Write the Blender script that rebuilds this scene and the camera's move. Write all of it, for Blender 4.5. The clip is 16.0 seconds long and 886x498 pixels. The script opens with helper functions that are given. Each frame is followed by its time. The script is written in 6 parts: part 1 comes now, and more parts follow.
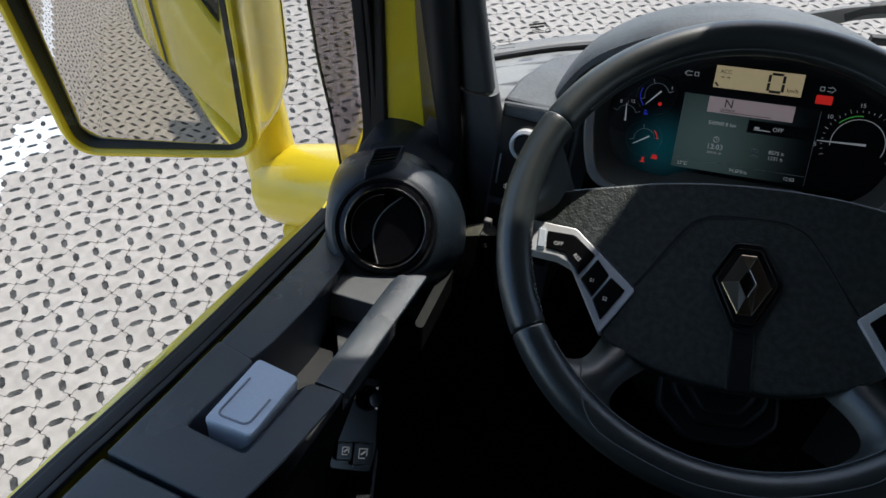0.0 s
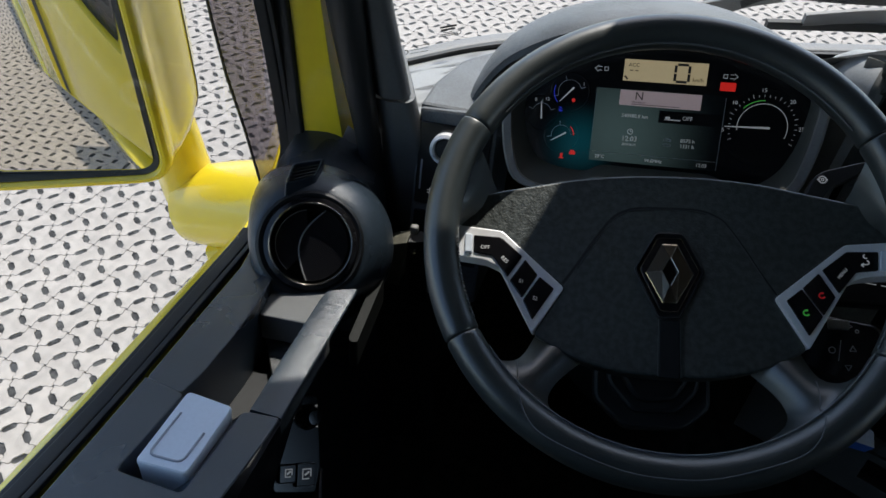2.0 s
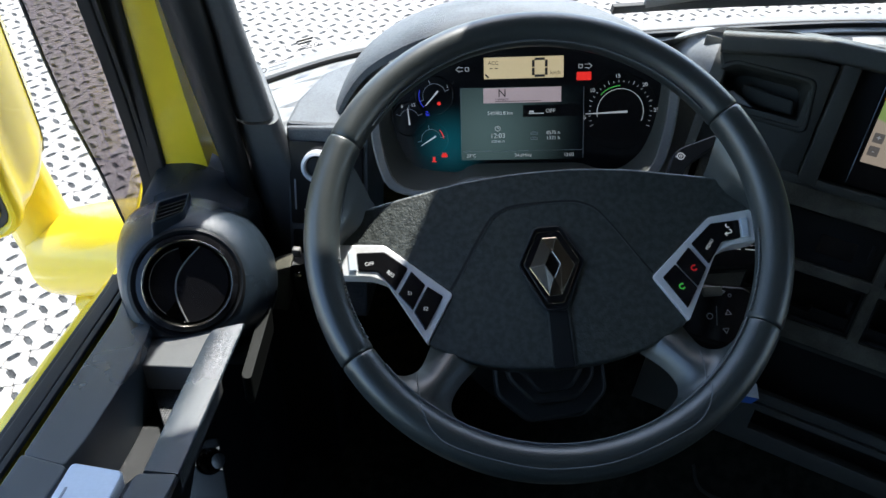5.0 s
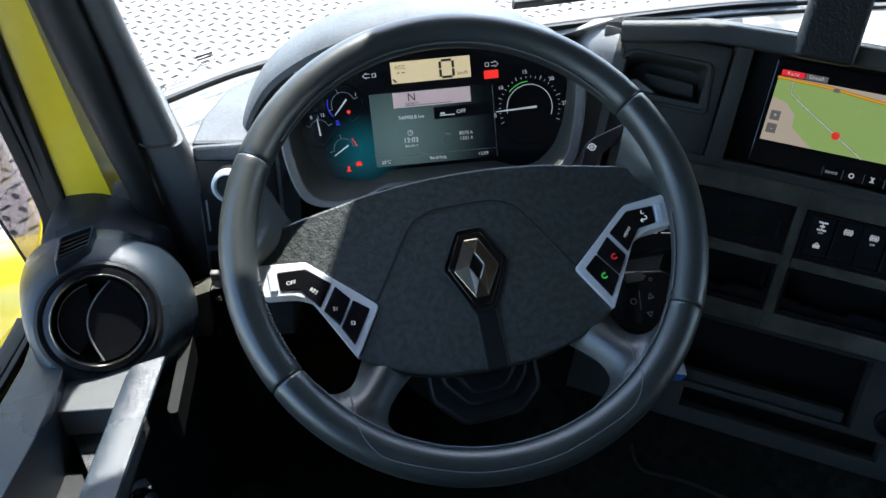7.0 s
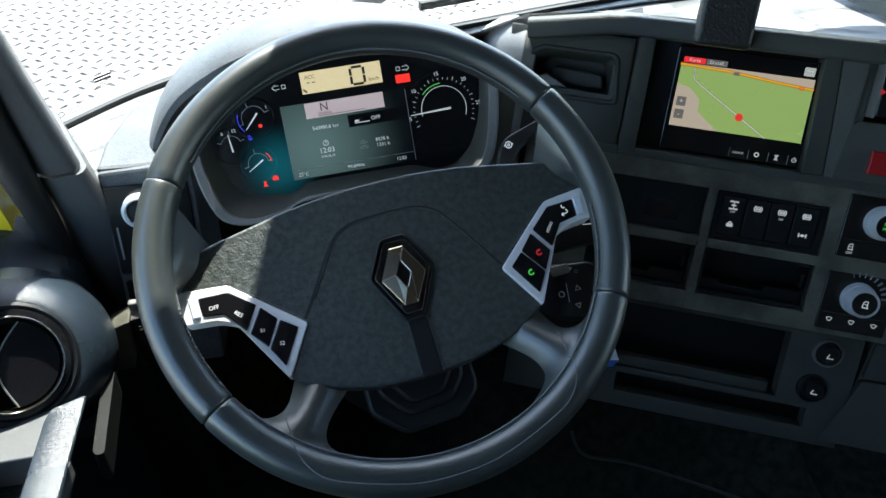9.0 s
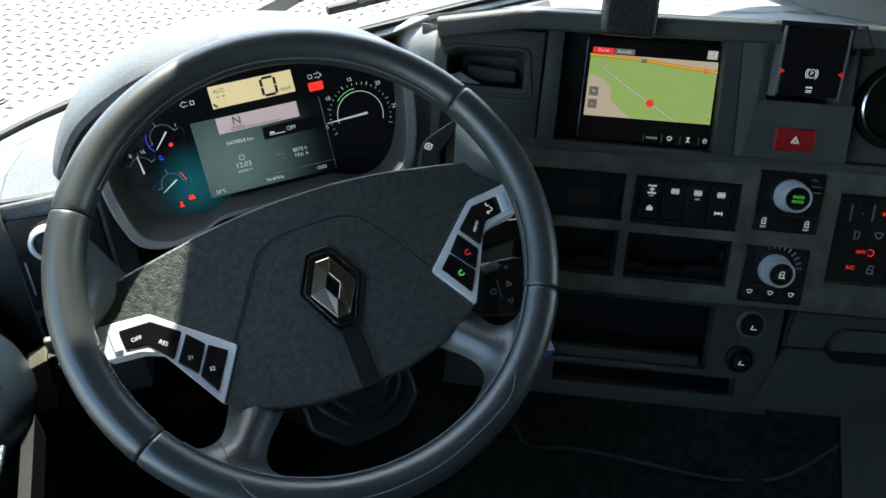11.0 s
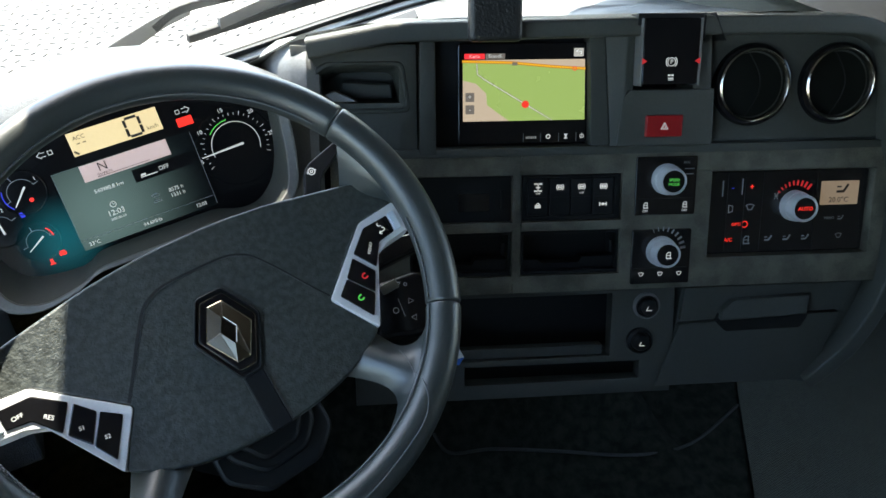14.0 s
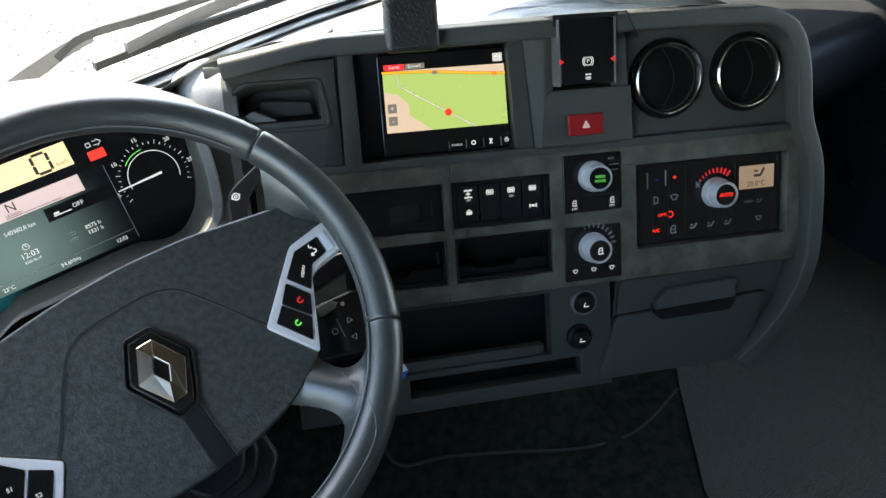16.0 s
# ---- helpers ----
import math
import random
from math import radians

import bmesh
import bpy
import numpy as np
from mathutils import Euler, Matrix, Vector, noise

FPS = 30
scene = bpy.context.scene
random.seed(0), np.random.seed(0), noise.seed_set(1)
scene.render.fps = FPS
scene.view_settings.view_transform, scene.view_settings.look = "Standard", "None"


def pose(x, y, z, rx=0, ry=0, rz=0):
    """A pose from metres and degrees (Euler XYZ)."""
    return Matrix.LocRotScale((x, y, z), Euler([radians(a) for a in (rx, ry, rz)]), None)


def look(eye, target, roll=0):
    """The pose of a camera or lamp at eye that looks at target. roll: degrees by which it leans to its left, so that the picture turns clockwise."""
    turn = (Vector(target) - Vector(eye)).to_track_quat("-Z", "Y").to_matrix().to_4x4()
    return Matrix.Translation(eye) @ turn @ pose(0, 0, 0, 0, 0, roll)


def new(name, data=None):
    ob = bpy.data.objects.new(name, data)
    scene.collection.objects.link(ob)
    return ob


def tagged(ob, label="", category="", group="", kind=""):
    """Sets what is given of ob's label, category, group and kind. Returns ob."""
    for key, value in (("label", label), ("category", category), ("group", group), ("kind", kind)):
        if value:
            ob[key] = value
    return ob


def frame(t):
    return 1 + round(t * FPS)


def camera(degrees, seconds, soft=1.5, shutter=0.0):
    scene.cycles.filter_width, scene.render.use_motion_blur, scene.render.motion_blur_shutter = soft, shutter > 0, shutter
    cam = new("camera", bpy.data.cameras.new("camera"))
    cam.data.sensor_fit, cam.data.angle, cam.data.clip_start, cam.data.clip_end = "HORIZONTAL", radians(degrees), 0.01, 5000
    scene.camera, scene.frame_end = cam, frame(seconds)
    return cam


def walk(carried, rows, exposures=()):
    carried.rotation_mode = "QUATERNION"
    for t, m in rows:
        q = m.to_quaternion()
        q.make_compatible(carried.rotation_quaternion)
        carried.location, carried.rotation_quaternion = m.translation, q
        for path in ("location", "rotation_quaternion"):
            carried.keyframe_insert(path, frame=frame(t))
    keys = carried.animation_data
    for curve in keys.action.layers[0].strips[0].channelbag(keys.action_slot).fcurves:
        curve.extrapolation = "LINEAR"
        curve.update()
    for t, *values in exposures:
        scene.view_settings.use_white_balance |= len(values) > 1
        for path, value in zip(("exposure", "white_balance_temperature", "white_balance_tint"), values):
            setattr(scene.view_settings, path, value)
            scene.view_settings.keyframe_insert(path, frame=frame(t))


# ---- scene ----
from mathutils.bvhtree import BVHTree

cam = camera(61.5, 16.0)
PATH = [
    (0, (-0.0816, -0.5431, 2.8009), (-0.4943, 0.5443, 1.7022), 1.64),
    (0.5, (-0.0815, -0.5403, 2.8024), (-0.4625, 0.5584, 1.7034), 1.72),
    (1, (-0.0807, -0.5370, 2.8038), (-0.4281, 0.5732, 1.7052), 1.74),
    (1.5, (-0.0804, -0.5342, 2.8043), (-0.3933, 0.5873, 1.7068), 1.76),
    (2, (-0.0811, -0.5316, 2.8054), (-0.3547, 0.6005, 1.7084), 1.93),
    (2.5, (-0.0827, -0.5293, 2.8075), (-0.3116, 0.6126, 1.7103), 2.17),
    (3, (-0.0822, -0.5256, 2.8089), (-0.2746, 0.6222, 1.7109), 2.17),
    (3.5, (-0.0795, -0.5216, 2.8112), (-0.2399, 0.6296, 1.7116), 1.98),
    (4, (-0.0780, -0.5186, 2.8116), (-0.2005, 0.6387, 1.7135), 2.00),
    (6.5, (-0.0731, -0.5053, 2.8121), (-0.0014, 0.6622, 1.7204), 2.11),
    (7, (-0.0722, -0.5020, 2.8122), (0.0401, 0.6628, 1.7210), 2.16),
    (7.5, (-0.0711, -0.4992, 2.8126), (0.0791, 0.6612, 1.7214), 2.24),
    (8, (-0.0701, -0.4971, 2.8133), (0.1172, 0.6584, 1.7226), 2.31),
    (8.5, (-0.0691, -0.4947, 2.8133), (0.1577, 0.6551, 1.7240), 2.37),
    (9, (-0.0678, -0.4924, 2.8138), (0.1956, 0.6502, 1.7253), 2.47),
    (11.5, (-0.0624, -0.4823, 2.8141), (0.3791, 0.6068, 1.7283), 2.66),
    (12, (-0.0613, -0.4799, 2.8143), (0.4134, 0.5957, 1.7291), 2.70),
    (12.5, (-0.0609, -0.4766, 2.8150), (0.4481, 0.5853, 1.7318), 2.78),
    (13, (-0.0589, -0.4742, 2.8160), (0.4833, 0.5719, 1.7336), 2.72),
    (13.5, (-0.0577, -0.4727, 2.8161), (0.5183, 0.5628, 1.7409), 2.67),
    (14, (-0.0560, -0.4694, 2.8178), (0.5554, 0.5506, 1.7474), 2.66),
    (14.5, (-0.0545, -0.4676, 2.8184), (0.5894, 0.5359, 1.7514), 2.59),
    (15, (-0.0522, -0.4647, 2.8201), (0.6224, 0.5221, 1.7566), 2.62),
    (15.5, (-0.0507, -0.4616, 2.8197), (0.6546, 0.5059, 1.7584), 2.50),
    (16, (-0.0499, -0.4594, 2.8196), (0.6828, 0.4903, 1.7607), 2.38),
]
walk(cam, [(t, look(eye, target, roll)) for t, eye, target, roll in PATH],
     exposures=[(0, 0.97, 6500, 8), (2, 1.17, 6500, 8), (4, 1.87, 6400, 7), (6.5, 2.4, 6150, 7), (9, 2.7, 6350, 2), (12.5, 2.7, 6850, 2), (14.5, 3.3, 7000, 5), (16, 3.6, 7400, 8)])

# ---- light ----
SUN_TO = Vector((0.07, 0.54, 0.838)).normalized()
world = bpy.data.worlds.new("sky")
scene.world = world
world.use_nodes = True
wn = world.node_tree
sky = wn.nodes.new("ShaderNodeTexSky")
sky.sky_type = "NISHITA"
sky.sun_disc = False
sky.sun_elevation = math.asin(SUN_TO.z)
sky.sun_rotation = math.atan2(SUN_TO.x, SUN_TO.y)
wn.links.new(sky.outputs[0], wn.nodes["Background"].inputs[0])
wn.nodes["Background"].inputs[1].default_value = 0.17
sun = new("sun", bpy.data.lights.new("sun", "SUN"))
sun.data.energy, sun.data.angle, sun.data.color = 2.4, radians(0.6), (1.0, 0.95, 0.88)
sun.matrix_world = look((0, 0, 8), Vector((0, 0, 8)) - SUN_TO)


# ---- materials ----
def mat(name, color, rough=0.5, metal=0.0, vary=0.15, scale=40.0, bump=0.0, bscale=900.0, coat=0.0, spec=0.5, emit=None, power=1.0, island=0.0, even=False, span=0.4):
    """A painted or moulded surface: base colour with drift at two scales, and a fine grain in relief."""
    m = bpy.data.materials.new(name)
    m.use_nodes = True
    t = m.node_tree
    b = t.nodes["Principled BSDF"]
    b.inputs["Roughness"].default_value = rough
    b.inputs["Metallic"].default_value = metal
    b.inputs["Coat Weight"].default_value = coat
    b.inputs["Specular IOR Level"].default_value = spec
    co = t.nodes.new("ShaderNodeTexCoord")
    big = t.nodes.new("ShaderNodeTexNoise")
    big.inputs["Scale"].default_value = scale * 0.18
    big.inputs["Detail"].default_value = 5
    fine = t.nodes.new("ShaderNodeTexNoise")
    fine.inputs["Scale"].default_value = scale * 8
    fine.inputs["Detail"].default_value = 3
    for n in (big, fine):
        t.links.new(co.outputs["Object"], n.inputs["Vector"])
    add = t.nodes.new("ShaderNodeMath")
    add.operation = "ADD"
    t.links.new(big.outputs["Fac"], add.inputs[0])
    t.links.new(fine.outputs["Fac"], add.inputs[1])
    ramp = t.nodes.new("ShaderNodeMapRange")
    ramp.inputs[1].default_value, ramp.inputs[2].default_value = 1 - span, 1 + span
    ramp.inputs[3].default_value, ramp.inputs[4].default_value = 1 - vary, 1 + vary
    t.links.new(add.outputs[0], ramp.inputs[0])
    mul = t.nodes.new("ShaderNodeVectorMath")
    mul.operation = "SCALE"
    mul.inputs[0].default_value = color[:3]
    last = ramp.outputs[0]
    if island:
        ob = t.nodes.new("ShaderNodeObjectInfo")
        ge = t.nodes.new("ShaderNodeNewGeometry")
        su = t.nodes.new("ShaderNodeMath")
        su.operation = "ADD"
        t.links.new(ob.outputs["Random"], su.inputs[0])
        t.links.new(ge.outputs["Random Per Island"], su.inputs[1])
        fr = t.nodes.new("ShaderNodeMath")
        fr.operation = "FRACT"
        t.links.new(su.outputs[0], fr.inputs[0])
        mr = t.nodes.new("ShaderNodeMapRange")
        mr.inputs[3].default_value, mr.inputs[4].default_value = 1 - island, 1 + island
        t.links.new(fr.outputs[0], mr.inputs[0])
        pr = t.nodes.new("ShaderNodeMath")
        pr.operation = "MULTIPLY"
        t.links.new(last, pr.inputs[0])
        t.links.new(mr.outputs[0], pr.inputs[1])
        last = pr.outputs[0]
    t.links.new(last, mul.inputs["Scale"])
    t.links.new(mul.outputs[0], b.inputs["Base Color"])
    rr = t.nodes.new("ShaderNodeMapRange")
    rr.inputs[1].default_value, rr.inputs[2].default_value = 0.3, 0.7
    rr.inputs[3].default_value, rr.inputs[4].default_value = max(0.02, rough - 0.07), min(1, rough + 0.07)
    t.links.new(big.outputs["Fac"], rr.inputs[0])
    if not even:
        t.links.new(rr.outputs[0], b.inputs["Roughness"])
    if bump:
        grain = t.nodes.new("ShaderNodeTexNoise")
        grain.inputs["Scale"].default_value = bscale
        grain.inputs["Detail"].default_value = 2
        t.links.new(co.outputs["Object"], grain.inputs["Vector"])
        bu = t.nodes.new("ShaderNodeBump")
        bu.inputs["Strength"].default_value = bump
        bu.inputs["Distance"].default_value = 0.001
        t.links.new(grain.outputs["Fac"], bu.inputs["Height"])
        t.links.new(bu.outputs[0], b.inputs["Normal"])
    if emit:
        b.inputs["Emission Color"].default_value = (*emit, 1)
        b.inputs["Emission Strength"].default_value = power
    return m


def cells(name, color, dark, scale, rough=0.7, bump=0.6):
    """Woven or perforated cloth: a Voronoi net of threads."""
    m = mat(name, color, rough)
    t = m.node_tree
    b = t.nodes["Principled BSDF"]
    co = t.nodes.new("ShaderNodeTexCoord")
    v = t.nodes.new("ShaderNodeTexVoronoi")
    v.inputs["Scale"].default_value = scale
    v.inputs["Randomness"].default_value = 0.25
    t.links.new(co.outputs["Object"], v.inputs["Vector"])
    mr = t.nodes.new("ShaderNodeMapRange")
    mr.inputs[1].default_value, mr.inputs[2].default_value = 0.15, 0.6
    t.links.new(v.outputs["Distance"], mr.inputs[0])
    mx = t.nodes.new("ShaderNodeMix")
    mx.data_type = "RGBA"
    mx.inputs["A"].default_value, mx.inputs["B"].default_value = (*color, 1), (*dark, 1)
    t.links.new(mr.outputs[0], mx.inputs["Factor"])
    t.links.new(mx.outputs["Result"], b.inputs["Base Color"])
    bu = t.nodes.new("ShaderNodeBump")
    bu.invert = True
    bu.inputs["Strength"].default_value = bump
    bu.inputs["Distance"].default_value = 0.002
    t.links.new(v.outputs["Distance"], bu.inputs["Height"])
    t.links.new(bu.outputs[0], b.inputs["Normal"])
    return m


def glass(name, tint=(1, 1, 1), rough=0.0):
    m = bpy.data.materials.new(name)
    m.use_nodes = True
    t = m.node_tree
    t.nodes.remove(t.nodes["Principled BSDF"])
    tr = t.nodes.new("ShaderNodeBsdfTransparent")
    tr.inputs[0].default_value = (*tint, 1)
    gl = t.nodes.new("ShaderNodeBsdfGlossy")
    gl.inputs["Roughness"].default_value = rough
    lw = t.nodes.new("ShaderNodeLayerWeight")
    po = t.nodes.new("ShaderNodeMath")
    po.operation = "POWER"
    po.inputs[1].default_value = 4.0
    t.links.new(lw.outputs["Facing"], po.inputs[0])
    fr = t.nodes.new("ShaderNodeMapRange")
    fr.inputs[3].default_value, fr.inputs[4].default_value = 0.025, 0.55
    t.links.new(po.outputs[0], fr.inputs[0])
    mx = t.nodes.new("ShaderNodeMixShader")
    t.links.new(fr.outputs[0], mx.inputs[0])
    t.links.new(tr.outputs[0], mx.inputs[1])
    t.links.new(gl.outputs[0], mx.inputs[2])
    t.links.new(mx.outputs[0], t.nodes["Material Output"].inputs[0])
    return m


def halo(m, centre, r0, r1, color, power):
    """A lit display's glow that fades outwards from a centre in the part's own plane."""
    t = m.node_tree
    b = t.nodes["Principled BSDF"]
    co = t.nodes.new("ShaderNodeTexCoord")
    di = t.nodes.new("ShaderNodeVectorMath")
    di.operation = "DISTANCE"
    di.inputs[1].default_value = centre
    t.links.new(co.outputs["Object"], di.inputs[0])
    mr = t.nodes.new("ShaderNodeMapRange")
    mr.interpolation_type = "SMOOTHSTEP"
    mr.inputs[1].default_value, mr.inputs[2].default_value = r0, r1
    mr.inputs[3].default_value, mr.inputs[4].default_value = power, 0.0
    t.links.new(di.outputs["Value"], mr.inputs[0])
    b.inputs["Emission Color"].default_value = (*color, 1)
    t.links.new(mr.outputs[0], b.inputs["Emission Strength"])
    return m


def glow(name, color, power=1.0, base=0.02):
    return mat(name, (base, base, base), 0.25, emit=color, power=power, vary=0.05)


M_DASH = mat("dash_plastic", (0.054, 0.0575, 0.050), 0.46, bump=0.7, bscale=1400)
# lit copy of the dash plastic: sunlight is put into its paler grey
M_DASHLIT = mat("dash_plastic_lit", (0.24, 0.247, 0.248), 0.55, bump=0.6, bscale=1100)
M_HOOD = mat("hood_plastic", (0.086, 0.094, 0.102), 0.48, bump=1.0, bscale=900, vary=0.4, scale=90, span=0.18)
M_DARK = mat("black_plastic", (0.008, 0.009, 0.010), 0.45, bump=0.3, bscale=1600, spec=0.3)
M_GLOSS = mat("piano_black", (0.006, 0.006, 0.007), 0.16, vary=0.1)
M_FASCIA = mat("fascia_graphite", (0.126, 0.122, 0.096), 0.42, metal=0.2, vary=0.4, scale=160, span=0.15, bump=0.6, bscale=900)
M_DOORP = mat("door_plastic", (0.019, 0.029, 0.040), 0.30, bump=0.45, bscale=1500, spec=0.75)
M_LEATHER = mat("wheel_leather", (0.027, 0.033, 0.033), 0.37, bump=0.14, bscale=800, spec=0.9)
M_PAD = mat("airbag_cover", (0.036, 0.043, 0.040), 0.44, bump=0.6, bscale=480, vary=0.42, scale=950, span=0.12, spec=0.75)
M_SILVER = mat("satin_silver", (0.80, 0.80, 0.81), 0.34, metal=0.2, vary=0.05)
M_KNOB = mat("knob_metal", (0.74, 0.75, 0.76), 0.32, metal=0.35, vary=0.06)
M_VENT = mat("vent_black", (0.004, 0.005, 0.004), 0.6, spec=0.2)
M_BADGE = mat("badge_metal", (0.34, 0.295, 0.225), 0.20, metal=1.0, vary=0.05, even=True)
M_LEVER = mat("lever_grey_blue", (0.66, 0.72, 0.80), 0.36, vary=0.05, bump=0.1)
M_CHROME = mat("chrome", (0.80, 0.74, 0.64), 0.17, metal=1.0, vary=0.03, even=True)
M_YELLOW = mat("yellow_paint", (0.775, 0.600, 0.03), 0.22, coat=0.6, vary=0.04, scale=8)
M_RUBBER = mat("rubber", (0.010, 0.011, 0.012), 0.6, bump=0.2)
M_PILLAR = mat("pillar_trim", (0.078, 0.082, 0.084), 0.42, bump=0.5, bscale=1300)
M_GREYBEZEL = mat("grey_bezel", (0.158, 0.155, 0.150), 0.5, bump=0.3, bscale=1500)
M_STITCH = mat("stitch_thread", (0.13, 0.135, 0.14), 0.7)
M_STONE = mat("concrete_paver", (0.384, 0.340, 0.292), 0.9, vary=0.16, scale=110, span=0.16, bump=0.9, bscale=300, island=0.06)
M_SAND = mat("joint_grit", (0.052, 0.050, 0.046), 0.95, vary=0.85, scale=90, span=0.14, bump=1.0, bscale=250)
M_MARK = mat("road_paint", (0.80, 0.80, 0.80), 0.7, vary=0.08)
M_MIRROR = mat("mirror_glass", (0.62, 0.60, 0.57), 0.0, metal=1.0, vary=0.01, even=True)
M_MESH = cells("speaker_cloth", (0.16, 0.165, 0.17), (0.035, 0.036, 0.038), 420)
# carpet paler than the felt: the lit part of the floor, put into colour
M_CARPETLIT = cells("carpet_lit", (0.215, 0.22, 0.165), (0.036, 0.038, 0.029), 260, 0.9, 1.0)
M_FELT = mat("dark_felt", (0.026, 0.028, 0.021), 0.95, bump=1.0, bscale=260, vary=0.5, scale=300, span=0.16, spec=0.1)
M_LINER = mat("cab_lining", (0.11, 0.11, 0.108), 0.85, bump=0.3, bscale=500)
M_WINDSCREEN = glass("windscreen_glass", (0.95, 0.955, 0.95))
M_SIDEGLASS = glass("side_glass", (0.93, 0.935, 0.93))
M_WHITEPRINT = mat("white_print", (0.6, 0.6, 0.6), 0.5, emit=(0.8, 0.8, 0.8), power=0.06)
M_GREYPRINT = mat("grey_print", (0.33, 0.33, 0.33), 0.5)
M_BLACKPRINT = mat("black_print", (0.015, 0.015, 0.015), 0.6)
M_REDPRINT = mat("red_print", (0.5, 0.02, 0.03), 0.5, emit=(0.9, 0.03, 0.03), power=0.04)
M_REDBUTTON = mat("red_button", (0.35, 0.012, 0.015), 0.35, vary=0.08)


# ---- building blocks ----
def box(x0, x1, y0, y1, z0, z1, bev=0.0, seg=2):
    bm = bmesh.new()
    bmesh.ops.create_cube(bm, size=1)
    for v in bm.verts:
        v.co = Vector(((x0 + x1) / 2 + v.co.x * (x1 - x0), (y0 + y1) / 2 + v.co.y * (y1 - y0), (z0 + z1) / 2 + v.co.z * (z1 - z0)))
    if bev:
        bmesh.ops.bevel(bm, geom=bm.edges[:], offset=bev, segments=seg, affect="EDGES", profile=0.6)
    return bm


def prism(pts, z0, z1, bev=0.0, seg=2):
    """A flat outline raised from z0 to z1, its upper rim rounded."""
    pts = [Vector(p) for p in pts]
    pts = [p for i, p in enumerate(pts) if (p - pts[i - 1]).length > 1e-6]
    n = len(pts)
    if sum(pts[i - 1].x * pts[i].y - pts[i].x * pts[i - 1].y for i in range(n)) < 0:
        pts.reverse()
    dirs = [(pts[(i + 1) % n] - pts[i]).normalized() for i in range(n)]
    lens = [(pts[(i + 1) % n] - pts[i]).length for i in range(n)]
    turn, miter = [], []
    for i in range(n):
        a, b = dirs[i - 1], dirs[i]
        turn.append(math.atan2(a.x * b.y - a.y * b.x, a.dot(b)))
        na, nb = Vector((-a.y, a.x)), Vector((-b.y, b.x))
        miter.append((na + nb) / max(1 + na.dot(nb), 0.2))
    for i in range(n):
        shrink = math.tan(turn[i] / 2) + math.tan(turn[(i + 1) % n] / 2)
        if shrink > 1e-6:
            bev = min(bev, 0.9 * lens[i] / shrink)
    bev = min(bev, (z1 - z0) * 0.9)
    levels = [(0.0, z0), (0.0, z1 - bev)]
    if bev:
        levels += [(bev * (1 - math.cos(math.pi / 2 * k / seg)), z1 - bev + bev * math.sin(math.pi / 2 * k / seg)) for k in range(1, seg + 1)]
    bm = bmesh.new()
    rings = [[bm.verts.new((p.x + m.x * d, p.y + m.y * d, z)) for p, m in zip(pts, miter)] for d, z in levels]
    bm.faces.new(rings[0][::-1])
    bm.faces.new(rings[-1])
    for a, b in zip(rings, rings[1:]):
        for i in range(n):
            bm.faces.new((a[i], a[(i + 1) % n], b[(i + 1) % n], b[i]))
    return bm


def fillet(pts, r, n=4):
    """The outline with its corners rounded; r may be a list."""
    out = []
    for i, p in enumerate(pts):
        a, b, c = Vector(pts[i - 1]), Vector(p), Vector(pts[(i + 1) % len(pts)])
        k = r[i] if isinstance(r, (list, tuple)) else r
        da, dc = (a - b), (c - b)
        k = min(k, da.length * 0.45, dc.length * 0.45)
        s, e = b + da.normalized() * k, b + dc.normalized() * k
        for q in range(n + 1):
            f = q / n
            out.append(tuple((s * (1 - f) + b * f) * (1 - f) + (b * (1 - f) + e * f) * f))
    return out


def rect(x0, x1, y0, y1, r=0.0, n=4):
    pts = [(x0, y0), (x1, y0), (x1, y1), (x0, y1)]
    return fillet(pts, r, n) if r else pts


def circle(cx, cy, r, n=40, a0=0.0, a1=360.0):
    k = n if a1 - a0 >= 360 else n + 1
    return [(cx + r * math.cos(radians(a0 + (a1 - a0) * i / n)), cy + r * math.sin(radians(a0 + (a1 - a0) * i / n))) for i in range(k)]


def lathe(prof, cx=0.0, cy=0.0, n=48):
    """A profile of (radius, height) turned about the z axis."""
    bm = bmesh.new()
    rings = []
    for r, z in prof:
        rings.append([bm.verts.new((cx + max(r, 1e-5) * math.cos(2 * math.pi * i / n), cy + max(r, 1e-5) * math.sin(2 * math.pi * i / n), z)) for i in range(n)])
    for a, b in zip(rings, rings[1:]):
        for i in range(n):
            bm.faces.new((a[i], a[(i + 1) % n], b[(i + 1) % n], b[i]))
    bmesh.ops.remove_doubles(bm, verts=bm.verts[:], dist=2e-5)
    bmesh.ops.recalc_face_normals(bm, faces=bm.faces[:])
    return bm


def loft(rings, closed=True, caps=True):
    """Skin over a row of equal rings of 3D points."""
    bm = bmesh.new()
    vs = [[bm.verts.new(p) for p in r] for r in rings]
    for a, b in zip(vs, vs[1:]):
        n = len(a)
        for i in range(n if closed else n - 1):
            bm.faces.new((a[i], a[(i + 1) % n], b[(i + 1) % n], b[i]))
    if closed and caps:
        bm.faces.new(vs[0][::-1])
        bm.faces.new(vs[-1])
    bmesh.ops.recalc_face_normals(bm, faces=bm.faces[:])
    return bm


